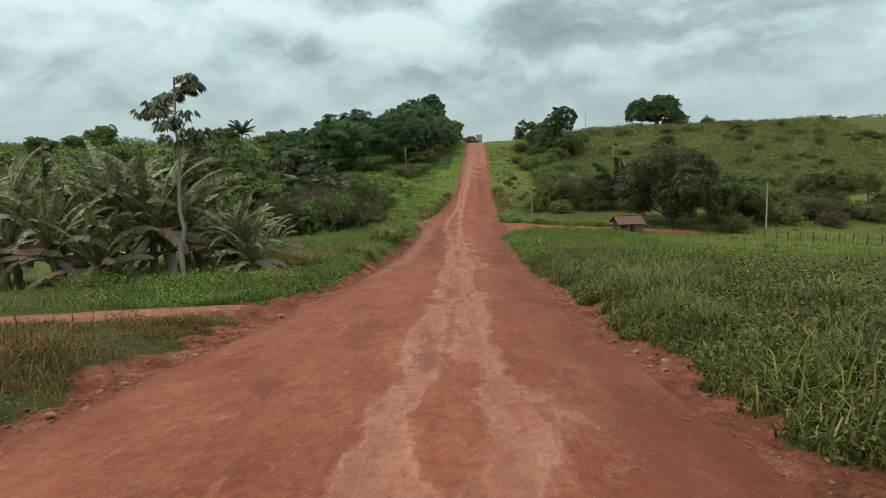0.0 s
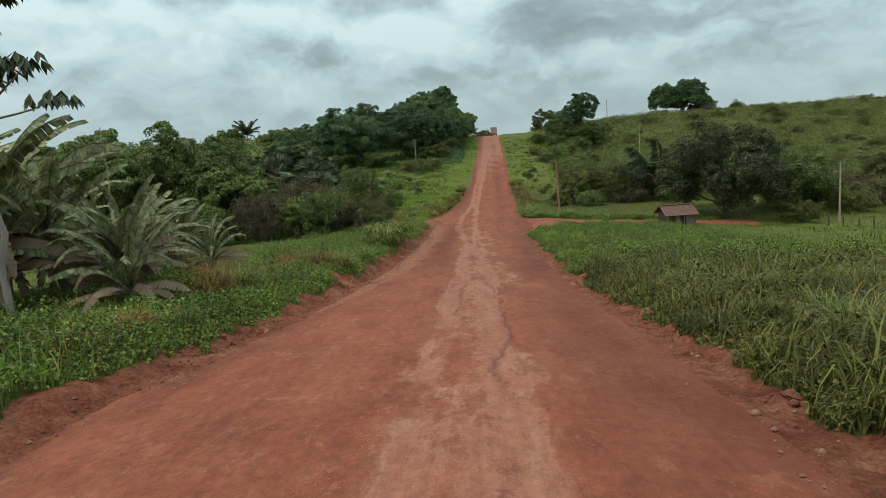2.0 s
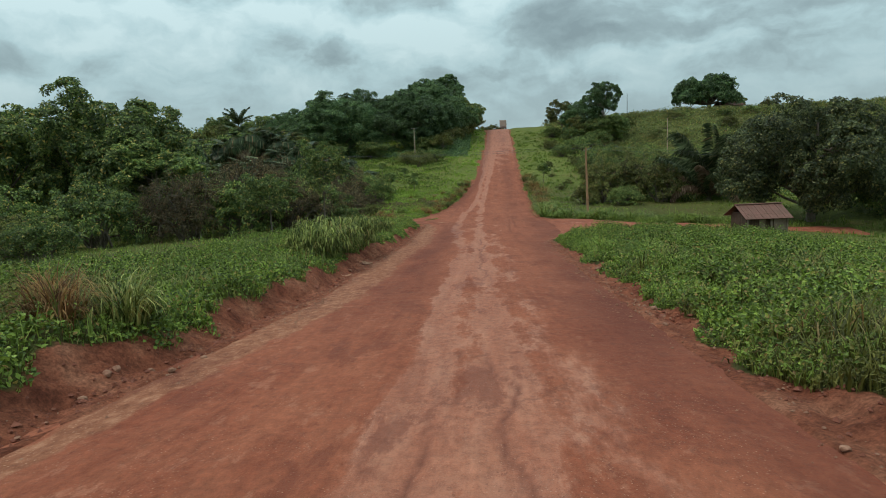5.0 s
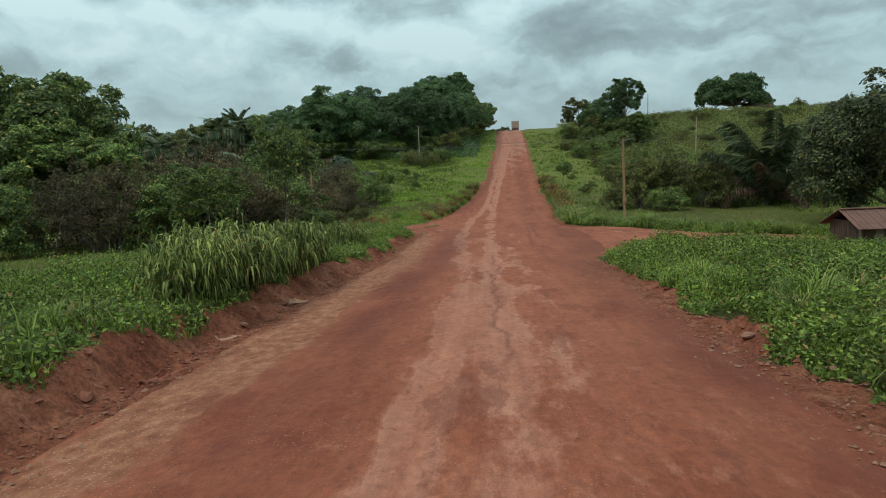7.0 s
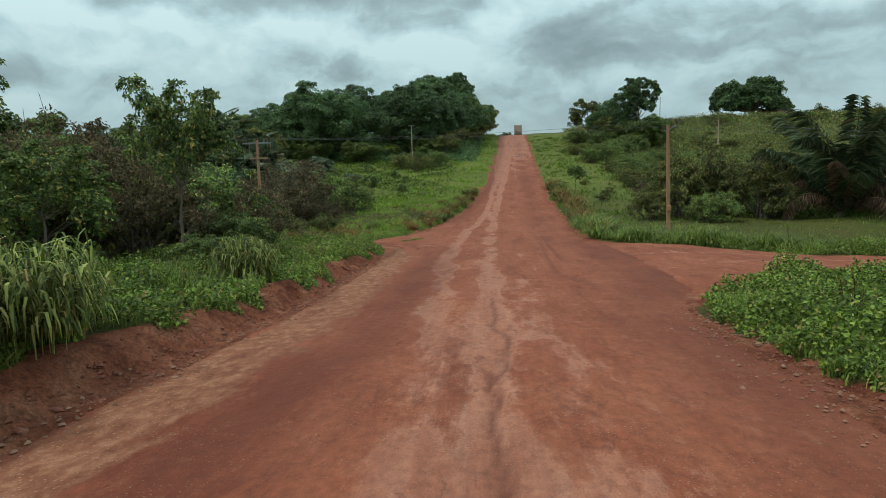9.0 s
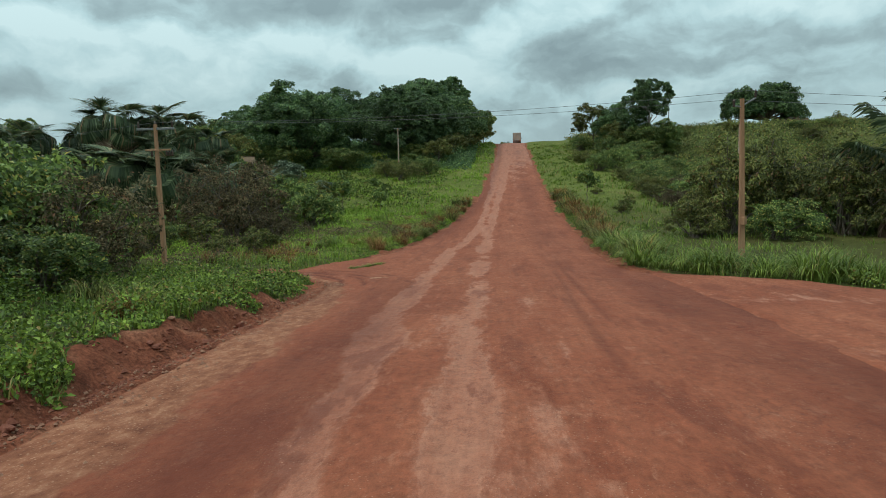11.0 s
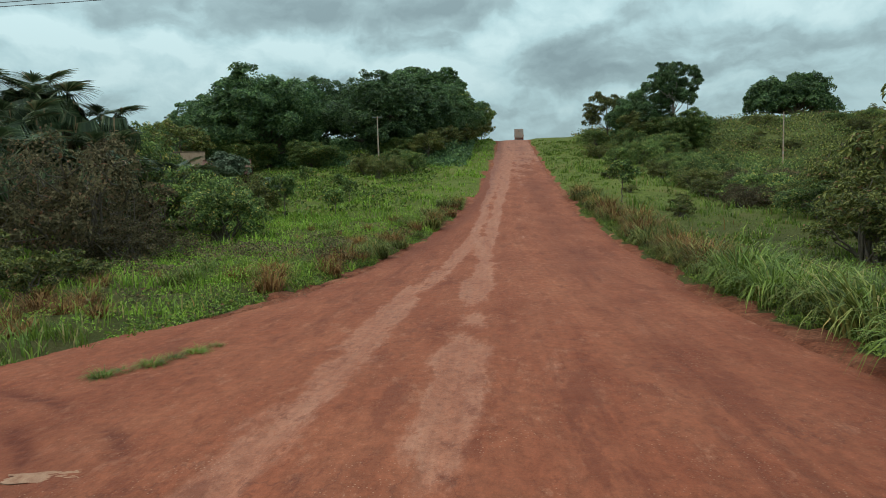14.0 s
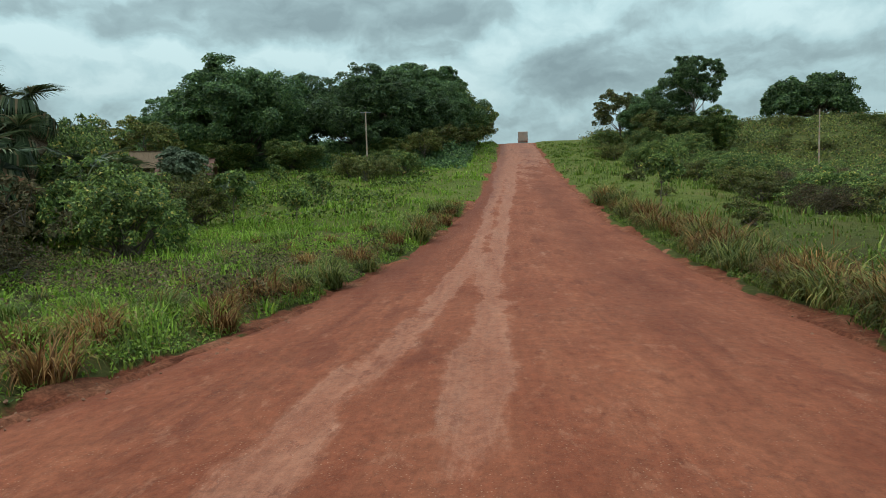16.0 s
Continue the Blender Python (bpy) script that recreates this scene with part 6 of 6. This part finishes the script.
DARKPOST = plain("dark_fence_post", (0.035, 0.028, 0.022), (0.10, 0.08, 0.06), 8.0, 0.9, (1, 1, 0.2))
TRUCKPAINT = plain("dust_covered_paint", (0.30, 0.24, 0.21), (0.45, 0.37, 0.32), 1.5, 0.7, dust=(0.46, 0.28, 0.20))
TYRE = plain("dusty_tyre", (0.03, 0.025, 0.022), (0.09, 0.06, 0.045), 10.0, 0.9)
GLASSDARK = plain("dark_dusty_glass", (0.03, 0.035, 0.04), (0.08, 0.08, 0.08), 3.0, 0.15)
REDLAMP = plain("red_lamp_cover", (0.35, 0.02, 0.015), (0.45, 0.04, 0.03), 6.0, 0.3)
PLASTIC = plain("scuffed_white_plastic", (0.62, 0.60, 0.57), (0.80, 0.79, 0.76), 12.0, 0.4)
SACK = plain("muddy_sacking", (0.24, 0.10, 0.058), (0.42, 0.235, 0.15), 9.0, 0.9, bumpy=0.7)


def insulator(parent, x, y, z):
    prof_i = [(0.0, 0.0), (0.03, 0.0)]
    for k in range(4):
        prof_i += [(0.075, 0.05 + 0.07 * k), (0.035, 0.085 + 0.07 * k)]
    ob = part("insulator", turned("insulator", prof_i + [(0.03, 0.36), (0.0, 0.37)], PORCELAIN, 10), parent, "brown ribbed porcelain insulator")
    ob.location = (x, y, z)
    return ob


def pole(x, y, height, label, mat=CONCRETE, lean=(0, 0), turn=0, square=True, r=0.15):
    ob = tagged(new("utility_pole"), label, "utility pole", "line poles")
    ob.matrix_basis = Matrix.Translation((x, y, gz(x, y))) @ Euler((radians(lean[1]), radians(lean[0]), radians(turn))).to_matrix().to_4x4()
    rg = np.random.default_rng(int(abs(x * 7 + y)))
    v, f = tubes([(np.stack([np.zeros(9), np.zeros(9), np.linspace(-0.6, height, 9)], 1), np.linspace(r, r * 0.62, 9))], 4 if square else 9)
    cap = np.arange(len(v) - (4 if square else 9), len(v))[None]
    part("shaft", mesh_np("shaft", v, [f, cap], mat, smooth=not square), ob)
    return ob


# the two poles that carry the line over the road
pr = pole(12.4, 110.0, 7.35, "reddish concrete power pole in lush grass", POLEWOOD, (-2.2, 0), 45, True, 0.17)
part("bracket", solid("bracket", [((0.30, 0, 7.18), (0.75, 0.07, 0.07), (0, -28, 0)), ((-0.16, 0, 7.0), (0.42, 0.07, 0.07), (0, 10, 0))], STEEL), pr, "angled steel bracket").rotation_euler = (0, 0, radians(-45))
for dx, dz in ((0.60, 7.36), (-0.36, 6.98)):
    insulator(pr, dx * 0.707, -dx * 0.707, dz)
part("meter_box", solid("meter_box", [((-0.16, -0.16, 1.75), (0.24, 0.2, 0.36))], POLEWOOD), pr, "small reddish box strapped to the pole")
pl = pole(-17.6, 113.7, 7.75, "reddish-tan power pole with crossarm and hanging fuses", POLEWOOD, (-0.3, 0), 45, True, 0.17)
arm = part("crossarm", solid("crossarm", [((0, 0, 7.5), (2.1, 0.11, 0.12))], STEEL), pl, "dark steel crossarm")
low = part("crossarm", solid("crossarm", [((0.1, -0.1, 6.35), (1.45, 0.09, 0.09))], POLEWOOD), pl, "reddish lower crossarm")
for a in (arm, low):
    a.rotation_euler = (0, 0, radians(-45))
for dx in (-0.95, 0.0, 0.95):
    insulator(pl, dx * 0.707, -dx * 0.707, 7.55)
for dx in (-0.42, 0.42, 0.58, 0.74):
    fu = part("fuse", turned("fuse", [(0, 0), (0.05, 0.0), (0.07, 0.06), (0.05, 0.12), (0.075, 0.18), (0.05, 0.26), (0.03, 0.34), (0, 0.34)], PORCELAIN, 9), pl, "hanging cut-out fuse")
    fu.location = (dx * 0.707 + 0.08, -dx * 0.707 - 0.12, 6.0)
pm = pole(-15.0, 193.5, 8.2, "slim pole with a short top crossarm", CONCRETE, (0, 0), 45)
part("crossarm", solid("crossarm", [((0, 0, 8.1), (1.4, 0.12, 0.12))], STEEL), pm, "dark steel crossarm").rotation_euler = (0, 0, radians(-45))
pole(49.5, 211, 9.0, "slim grey pole standing on the scrubby hillside")
pole(45.3, 109.5, 7.0, "slim grey pole beside the meadow")
ps = pole(46.0, 98.6, 7.6, "pale pole with a short crossarm by the meadow")
part("crossarm", solid("crossarm", [((0, 0, 7.4), (0.9, 0.1, 0.1))], STEEL), ps, "short dark crossarm").rotation_euler = (0, 0, radians(-45))
pole(54, 278, 8.5, "thin dark mast on the skyline", DARKPOST, r=0.13)


def wire(a, b, sag, n=24):
    t = np.linspace(0, 1, n)
    p = np.array(a) + (np.array(b) - np.array(a)) * t[:, None]
    p[:, 2] -= sag * 4 * t * (1 - t)
    v, f = tubes([(p, np.full(n, 0.009))], 5)
    return tagged(new("power_line", mesh_np("power_line", v, f, CABLE, smooth=True)), "thin grey overhead power line across the road", "power line", "power lines")


zr, zl = gz(12.4, 110), gz(-17, 113.7)
wire((-16.7, 113.7, zl + 7.85), (12.65, 109.8, zr + 7.70), 0.35)
wire((-17.7, 113.7, zl + 7.85), (11.75, 110.0, zr + 7.33), 0.35)
wire((12.65, 109.8, zr + 7.70), (45.6, 98.6, gz(46, 98.6) + 7.45), 0.6)
wire((11.75, 110.0, zr + 7.33), (46.4, 98.6, gz(46, 98.6) + 7.45), 0.6)
wire((-17.7, 113.7, zl + 7.85), (-60.0, 119, gz(-60, 119) + 8), 0.8)


SHEETS = {}


def hut(x, y, turn, w, d, wall_h, rise, label, roof_mat, wall_mat, plain_front=False, scale=1.0):
    """A small building with a pitched roof along x; planks and posts are parts."""
    ob = tagged(new("hut"), label, "hut")
    ob.matrix_basis = Matrix.LocRotScale((x, y, gz(x, y)), Euler((0, 0, radians(turn))), (scale,) * 3)
    t = 0.06
    board = solid("plank", [((0, 0, 0), (0.235, t, wall_h + 0.4))], wall_mat, 0.008)
    tall = solid("plank", [((0, 0, 0), (0.235, t, wall_h + 0.55))], wall_mat, 0.008)
    n = int(w / 0.25)
    for k in range(n):
        px = -w / 2 + 0.125 + 0.25 * k
        door = not plain_front and 0.46 < (k + 0.5) / n < 0.62
        if not door:
            part("plank", board, ob).location = (px, -d / 2, wall_h / 2 - 0.2)
        part("plank", board, ob).location = (px, d / 2, wall_h / 2 - 0.2)
    for k in range(int(d / 0.25)):
        py = -d / 2 + 0.125 + 0.25 * k
        for sx in (-w / 2, w / 2):
            p = part("plank", tall, ob)
            p.location, p.rotation_euler = (sx, py, wall_h / 2 - 0.1), (0, 0, radians(90))
    for sx in (-w / 2 - 0.05, 0.1 * w, w / 2 + 0.05):
        part("post", solid("post", [((sx, -d / 2 - 0.12, wall_h / 2 - 0.25), (0.13, 0.13, wall_h + 0.5))], PALEWALL), ob, "pale upright post")
    if not plain_front:
        part("door", solid("door", [((0.04 * w, -d / 2 + 0.10, 0.8), (0.7, 0.04, 1.75)), ((0.04 * w, -d / 2 + 0.07, 0.5), (0.6, 0.03, 0.1)), ((0.04 * w, -d / 2 + 0.07, 1.2), (0.6, 0.03, 0.1))], PLANK), ob, "dark plank door set back")
        for c, wd in ((-0.13, 0.5), (0.34, 1.0)):
            part("panel", solid("panel", [((c * w, -d / 2 - 0.05, 0.75), (wd, 0.05, 1.5))], PALEWALL), ob, "pale board on the front wall")
    half, slope = d / 2 + 0.55, math.degrees(math.atan2(rise, d / 2))
    ln = half / math.cos(radians(slope))
    for sgn, name in ((-1, "roof_sheet"), (1, "roof_sheet")):
        m = int((w + 0.9) / 0.3)
        for k in range(m):
            sh = part(name, SHEETS.setdefault((roof_mat.name, round(ln, 3), k % 2), solid(name, [((0, 0, 0), (0.29, ln, 0.05 + 0.03 * (k % 2)))], roof_mat, 0.012)), ob)
            sh.location, sh.rotation_euler = (-w / 2 - 0.3 + 0.3 * k, sgn * half / 2, wall_h + rise - 0.5 * half * rise / (d / 2) + 0.08), (radians(-sgn * slope), 0, 0)
    part("ridge_cap", solid("ridge_cap", [((0, 0, wall_h + rise + 0.13), (w + 0.8, 0.34, 0.07))], roof_mat), ob)
    return ob


hut(23.4, 91.0, 4, 3.1, 3.0, 1.5, 0.75, "small weathered shack with a rusty sheet roof", RUST, PLANK)
hut(-43, 192, 20, 4.2, 3.4, 2.0, 1.7, "distant hut with a brown thatched roof", THATCH, PLANK, True)
hut(-29.5, 173.5, 15, 4.6, 3.4, 2.1, 1.3, "hut with a reddish roof half hidden by shrubs", RUST, PLANK, True)
hut(97, 298, 5, 9.0, 5.0, 2.6, 1.3, "low farmhouse on the ridge beside the tree", RUST, PALEWALL, True)
hut(113, 300, -8, 5.0, 4.0, 2.2, 1.0, "small shed on the ridge", THATCH, PALEWALL, True)

# meadow fence
post_mesh = solid("fence_post", [((0, 0, 0.45), (0.13, 0.12, 1.5))], DARKPOST, 0.02)
for k in range(13):
    t = k / 12
    x, y = 41.5 + 11.5 * t, 92.5 - 15.5 * t
    ob = tagged(new("fence_post", post_mesh), "dark wooden fence post at the meadow's edge", "fence post", "meadow fence")
    ob.matrix_basis = Matrix.Translation((x, y, gz(x, y))) @ Euler((radians(rb.uniform(-5, 5)), radians(rb.uniform(-5, 5)), rb.uniform(0, 3))).to_matrix().to_4x4()
for hh in (0.55, 0.95):
    pts = [(41.5 + 11.5 * t, 92.5 - 15.5 * t) for t in np.linspace(0, 1, 30)]
    v, f = tubes([(np.array([(x, y, gz(x, y) + hh) for x, y in pts]), np.full(30, 0.012))], 4)
    tagged(new("fence_wire", mesh_np("fence_wire", v, f, CABLE)), "thin wire strung along the fence posts", "fence wire", "fence wires")


# the dusty lorry at the top of the hill, seen from behind
def lorry(x, y, turn):
    ob = tagged(new("truck"), "dust-covered box truck driving over the crest", "truck")
    ob.matrix_basis = pose(x, y, float(prof(y)) + 0.02, 0, 0, turn)
    body = part("cargo_box", solid("cargo_box", [((0, 0.6, 2.1), (2.4, 5.6, 2.3)), ((0, 0.6, 0.9), (2.3, 5.6, 0.16))], TRUCKPAINT, 0.05), ob)
    for sx in (-0.59, 0.59):
        dr = part("rear_door", solid("rear_door", [((sx, -2.24, 2.1), (1.12, 0.06, 2.14)), ((sx * 0.25, -2.29, 2.1), (0.05, 0.05, 1.9))], TRUCKPAINT, 0.015), ob)
        part("hinge", solid("hinge", [((sx * 1.9, -2.29, 2.1), (0.14, 0.04, 0.3))], STEEL, 0.01), dr, "steel hinge")
        lamp = part("tail_lamp", solid("tail_lamp", [((sx * 1.7, -2.26, 0.78), (0.3, 0.06, 0.14))], REDLAMP, 0.02), ob, "red tail lamp")
    part("bumper", solid("bumper", [((0, -2.28, 0.55), (2.2, 0.1, 0.16))], STEEL, 0.02), ob)
    cab = part("cab", solid("cab", [((0, 4.4, 1.7), (2.2, 1.8, 1.9)), ((0, 4.6, 0.85), (2.2, 2.0, 0.5))], TRUCKPAINT, 0.12), ob)
    part("windscreen", solid("windscreen", [((0, 5.31, 2.1), (1.9, 0.05, 0.8))], GLASSDARK, 0.02), cab, "dark windscreen")
    for sx in (-1.0, 1.0):
        for yy in (-1.2, 4.2):
            w = part("wheel", turned("wheel", [(0.0, -0.13), (0.42, -0.15), (0.5, -0.1), (0.5, 0.1), (0.42, 0.15), (0.0, 0.13)], TYRE, 20), ob, "dusty black wheel")
            w.location, w.rotation_euler = (sx, yy, 0.5), (0, radians(90), 0)
            rm = part("rim", turned("rim", [(0.0, -0.17), (0.26, -0.17), (0.28, -0.12), (0.28, 0.12), (0.26, 0.17), (0.0, 0.17)], STEEL, 14), w, "grey steel rim")
        part("mirror", solid("mirror", [((sx * 1.28, 5.2, 2.0), (0.1, 0.08, 0.42))], GLASSDARK, 0.02), cab, "wing mirror")


lorry(9.4, 276, -3)


# ---- stones, clods and litter at the road's edges ----
def rock(seed, rough=0.25):
    bm = bmesh.new()
    bmesh.ops.create_icosphere(bm, subdivisions=2, radius=1.0)
    rg = random.Random(seed)
    off = Vector((rg.uniform(0, 50), rg.uniform(0, 50), 0))
    for v in bm.verts:
        v.co *= 1 + rough * noise.noise(v.co * 1.3 + off) + 0.5 * rough * noise.noise(v.co * 3.1 + off)
        v.co.z *= 0.62
    me = bpy.data.meshes.new("stone")
    bm.to_mesh(me)
    bm.free()
    me.materials.append(STONE)
    return me


ROCKS = [rock(k) for k in range(5)]
CLOD = [rock(20 + k, 0.5) for k in range(4)]
SOILCLOD = plain("red_soil_clod", (0.12, 0.036, 0.022), (0.26, 0.09, 0.055), 7.0, 0.95, bumpy=0.8)
for me in CLOD:
    me.materials.clear()
    me.materials.append(SOILCLOD)
for n in range(120):
    y = rb.uniform(6, 100)
    left = rb.random() < 0.5 or y > 80
    e = sides(y)[0] - rb.gauss(0.1, 0.45) if left else sides(y)[1] + rb.gauss(0.35, 0.45)
    s = abs(rb.gauss(0, 0.032)) + 0.022
    ob = tagged(new("stone", rb.choice(ROCKS)), "small tan laterite stone on the road's edge", "stone", "stones on the verge")
    ob.matrix_basis = Matrix.LocRotScale((e, y, max(gz(e, y), float(prof(y)) - 0.1) + s * 0.25), Euler((rb.uniform(-0.3, 0.3), rb.uniform(-0.3, 0.3), rb.uniform(0, 6))), (s, s * rb.uniform(0.7, 1.1), s))
for n in range(110):
    y = rb.choice([rb.uniform(8, 36), rb.uniform(28, 100), rb.uniform(50, 96)])
    left = rb.random() < 0.62 or y > 80
    e = sides(y)[0] - abs(rb.gauss(0.45, 0.3)) if left else sides(y)[1] + abs(rb.gauss(0.7, 0.35))
    s = abs(rb.gauss(0, 0.045)) + 0.03
    ob = tagged(new("soil_clod", rb.choice(CLOD)), "crumbly red soil clod on the verge", "soil clod", "clods on the verge")
    ob.matrix_basis = Matrix.LocRotScale((e, y, gz(e, y) + s * 0.15), Euler((rb.uniform(-0.4, 0.4), rb.uniform(-0.4, 0.4), rb.uniform(0, 6))), (s * 1.3, s, s))
for x, y, s in [(3.95, 12.4, 0.09), (4.3, 13.9, 0.07), (-5.9, 20.6, 0.10), (4.9, 61.6, 0.11), (-6.2, 9.2, 0.08), (5.2, 49.0, 0.09)]:
    ob = tagged(new("stone", rb.choice(ROCKS)), "fist-sized pale laterite stone in red soil", "stone", "stones on the verge")
    ob.matrix_basis = Matrix.LocRotScale((x, y, gz(x, y) + s * 0.4), Euler((0.1, 0.2, rb.uniform(0, 6))), (s * 1.2, s, s))

# crumbled soil along the banks
rg = np.random.default_rng(78)
n = 5200
y = np.where(rg.random(n) < 0.65, rg.uniform(24, 100, n), rg.uniform(4, 100, n))
xl, xr = sides(y)
lf = (rg.random(n) < 0.68) | (y > 80)
x = np.where(lf, xl - np.abs(rg.normal(0.35, 0.35, n)), xr + np.abs(rg.normal(0.45, 0.4, n)))
s = np.clip(np.abs(rg.normal(0, 0.024, n)) + 0.012, 0, 0.09)
octb = np.array([(1, 0, 0), (0, 1, 0), (-1, 0, 0), (0, -1, 0), (0, 0, 0.7), (0, 0, -0.7)], float)
v = np.stack([x, y, land(x, y) + s * 0.2], 1)[:, None] + octb[None] * (s[:, None] * rg.uniform(0.5, 1.5, (n, 6)))[..., None]
fb = np.array([(0, 1, 4), (1, 2, 4), (2, 3, 4), (3, 0, 4), (1, 0, 5), (2, 1, 5), (3, 2, 5), (0, 3, 5)])
tagged(new("soil_crumbs", mesh_np("soil_crumbs", v.reshape(-1, 3), (np.arange(n)[:, None, None] * 6 + fb[None]).reshape(-1, 3), SOILCLOD)), "crumbled red soil fallen along the banks", "soil", kind="stuff")

# loose gravel
rg = np.random.default_rng(77)
n = 9000
y = np.where(rg.random(n) < 0.6, rg.uniform(50, 104, n), rg.uniform(3, 125, n))
xl, xr = sides(y)
lf = (rg.random(n) < 0.6) | ((y > 81) & (y < 112))
x = np.where(lf, xl + rg.normal(0.45, 0.5, n), xr - rg.normal(-0.1, 0.5, n))
base = np.maximum(prof(y) - 0.06, land(x, y))
s = np.clip(np.abs(rg.normal(0, 0.016, n)) + 0.009, 0, 0.05)
octa = np.array([(1, 0, 0), (0, 1, 0), (-1, 0, 0), (0, -1, 0), (0, 0, 0.7), (0, 0, -0.7)], float)
v = np.stack([x, y, base + s * 0.3], 1)[:, None] + octa[None] * (s[:, None] * rg.uniform(0.6, 1.4, (n, 6)))[..., None]
fo = np.array([(0, 1, 4), (1, 2, 4), (2, 3, 4), (3, 0, 4), (1, 0, 5), (2, 1, 5), (3, 2, 5), (0, 3, 5)])
tagged(new("gravel", mesh_np("gravel", v.reshape(-1, 3), (np.arange(n)[:, None, None] * 6 + fo[None]).reshape(-1, 3), STONE)), "loose tan gravel washed along the road's edge", "gravel", kind="stuff")

# litter: a bottle and two muddy sacks
bt = tagged(new("plastic_bottle"), "crushed white plastic bottle lying on red soil", "bottle")
part("body", turned("body", [(0, 0), (0.05, 0.0), (0.055, 0.03), (0.05, 0.1), (0.056, 0.16), (0.05, 0.22), (0.022, 0.27), (0.022, 0.29)], PLASTIC, 12), bt)
part("cap", turned("cap", [(0, 0.315), (0.025, 0.315), (0.025, 0.288), (0.0, 0.288)], STEEL, 10), bt, "grey screw cap")
bt.matrix_basis = pose(4.45, 19.4, gz(4.45, 19.4) + 0.07, 90, 0, 65) @ Matrix.Diagonal((1.3, 1.3, 1.3, 1))


def sack(x, y, w, d, turn, label, lift=0.012):
    k = 15
    gx2, gy2 = np.meshgrid(np.linspace(-1, 1, k), np.linspace(-1, 1, k))
    px, py = gx2 * w / 2 * (1 + 0.25 * vnoise(gx2 * 2 + x, gy2 * 2, 2)), gy2 * d / 2 * (1 + 0.3 * vnoise(gx2 * 2, gy2 * 2 + y, 2))
    a = radians(turn)
    wx, wy = x + px * math.cos(a) - py * math.sin(a), y + px * math.sin(a) + py * math.cos(a)
    fold = 0.05 * np.abs(vnoise(gx2 * 2.5 + 4, gy2 * 4, 3)) * (1 - np.maximum(abs(gx2), abs(gy2)) ** 4)
    wz = np.maximum(land(wx, wy), prof(wy) - 0.06) + lift + fold
    top = np.stack([wx.ravel(), wy.ravel(), wz.ravel()], 1)
    i = (np.arange(k - 1)[:, None] * k + np.arange(k - 1)).ravel()
    q = np.stack([i, i + 1, i + k + 1, i + k], 1)
    me = mesh_np("sack", np.concatenate([top, top - [0, 0, 0.012]]), np.concatenate([q, q[:, ::-1] + k * k]), SACK, smooth=True)
    return tagged(new("sack", me), label, "sack")


sack(-5.7, 67.9, 0.6, 0.35, 20, "muddy torn sack lying on the soil bank")
sack(-5.6, 62.6, 0.5, 0.3, 60, "crumpled muddy sacking beside the road")
sack(-3.9, 104.6, 0.75, 0.28, 10, "flattened pale sacking on the red road", 0.075)
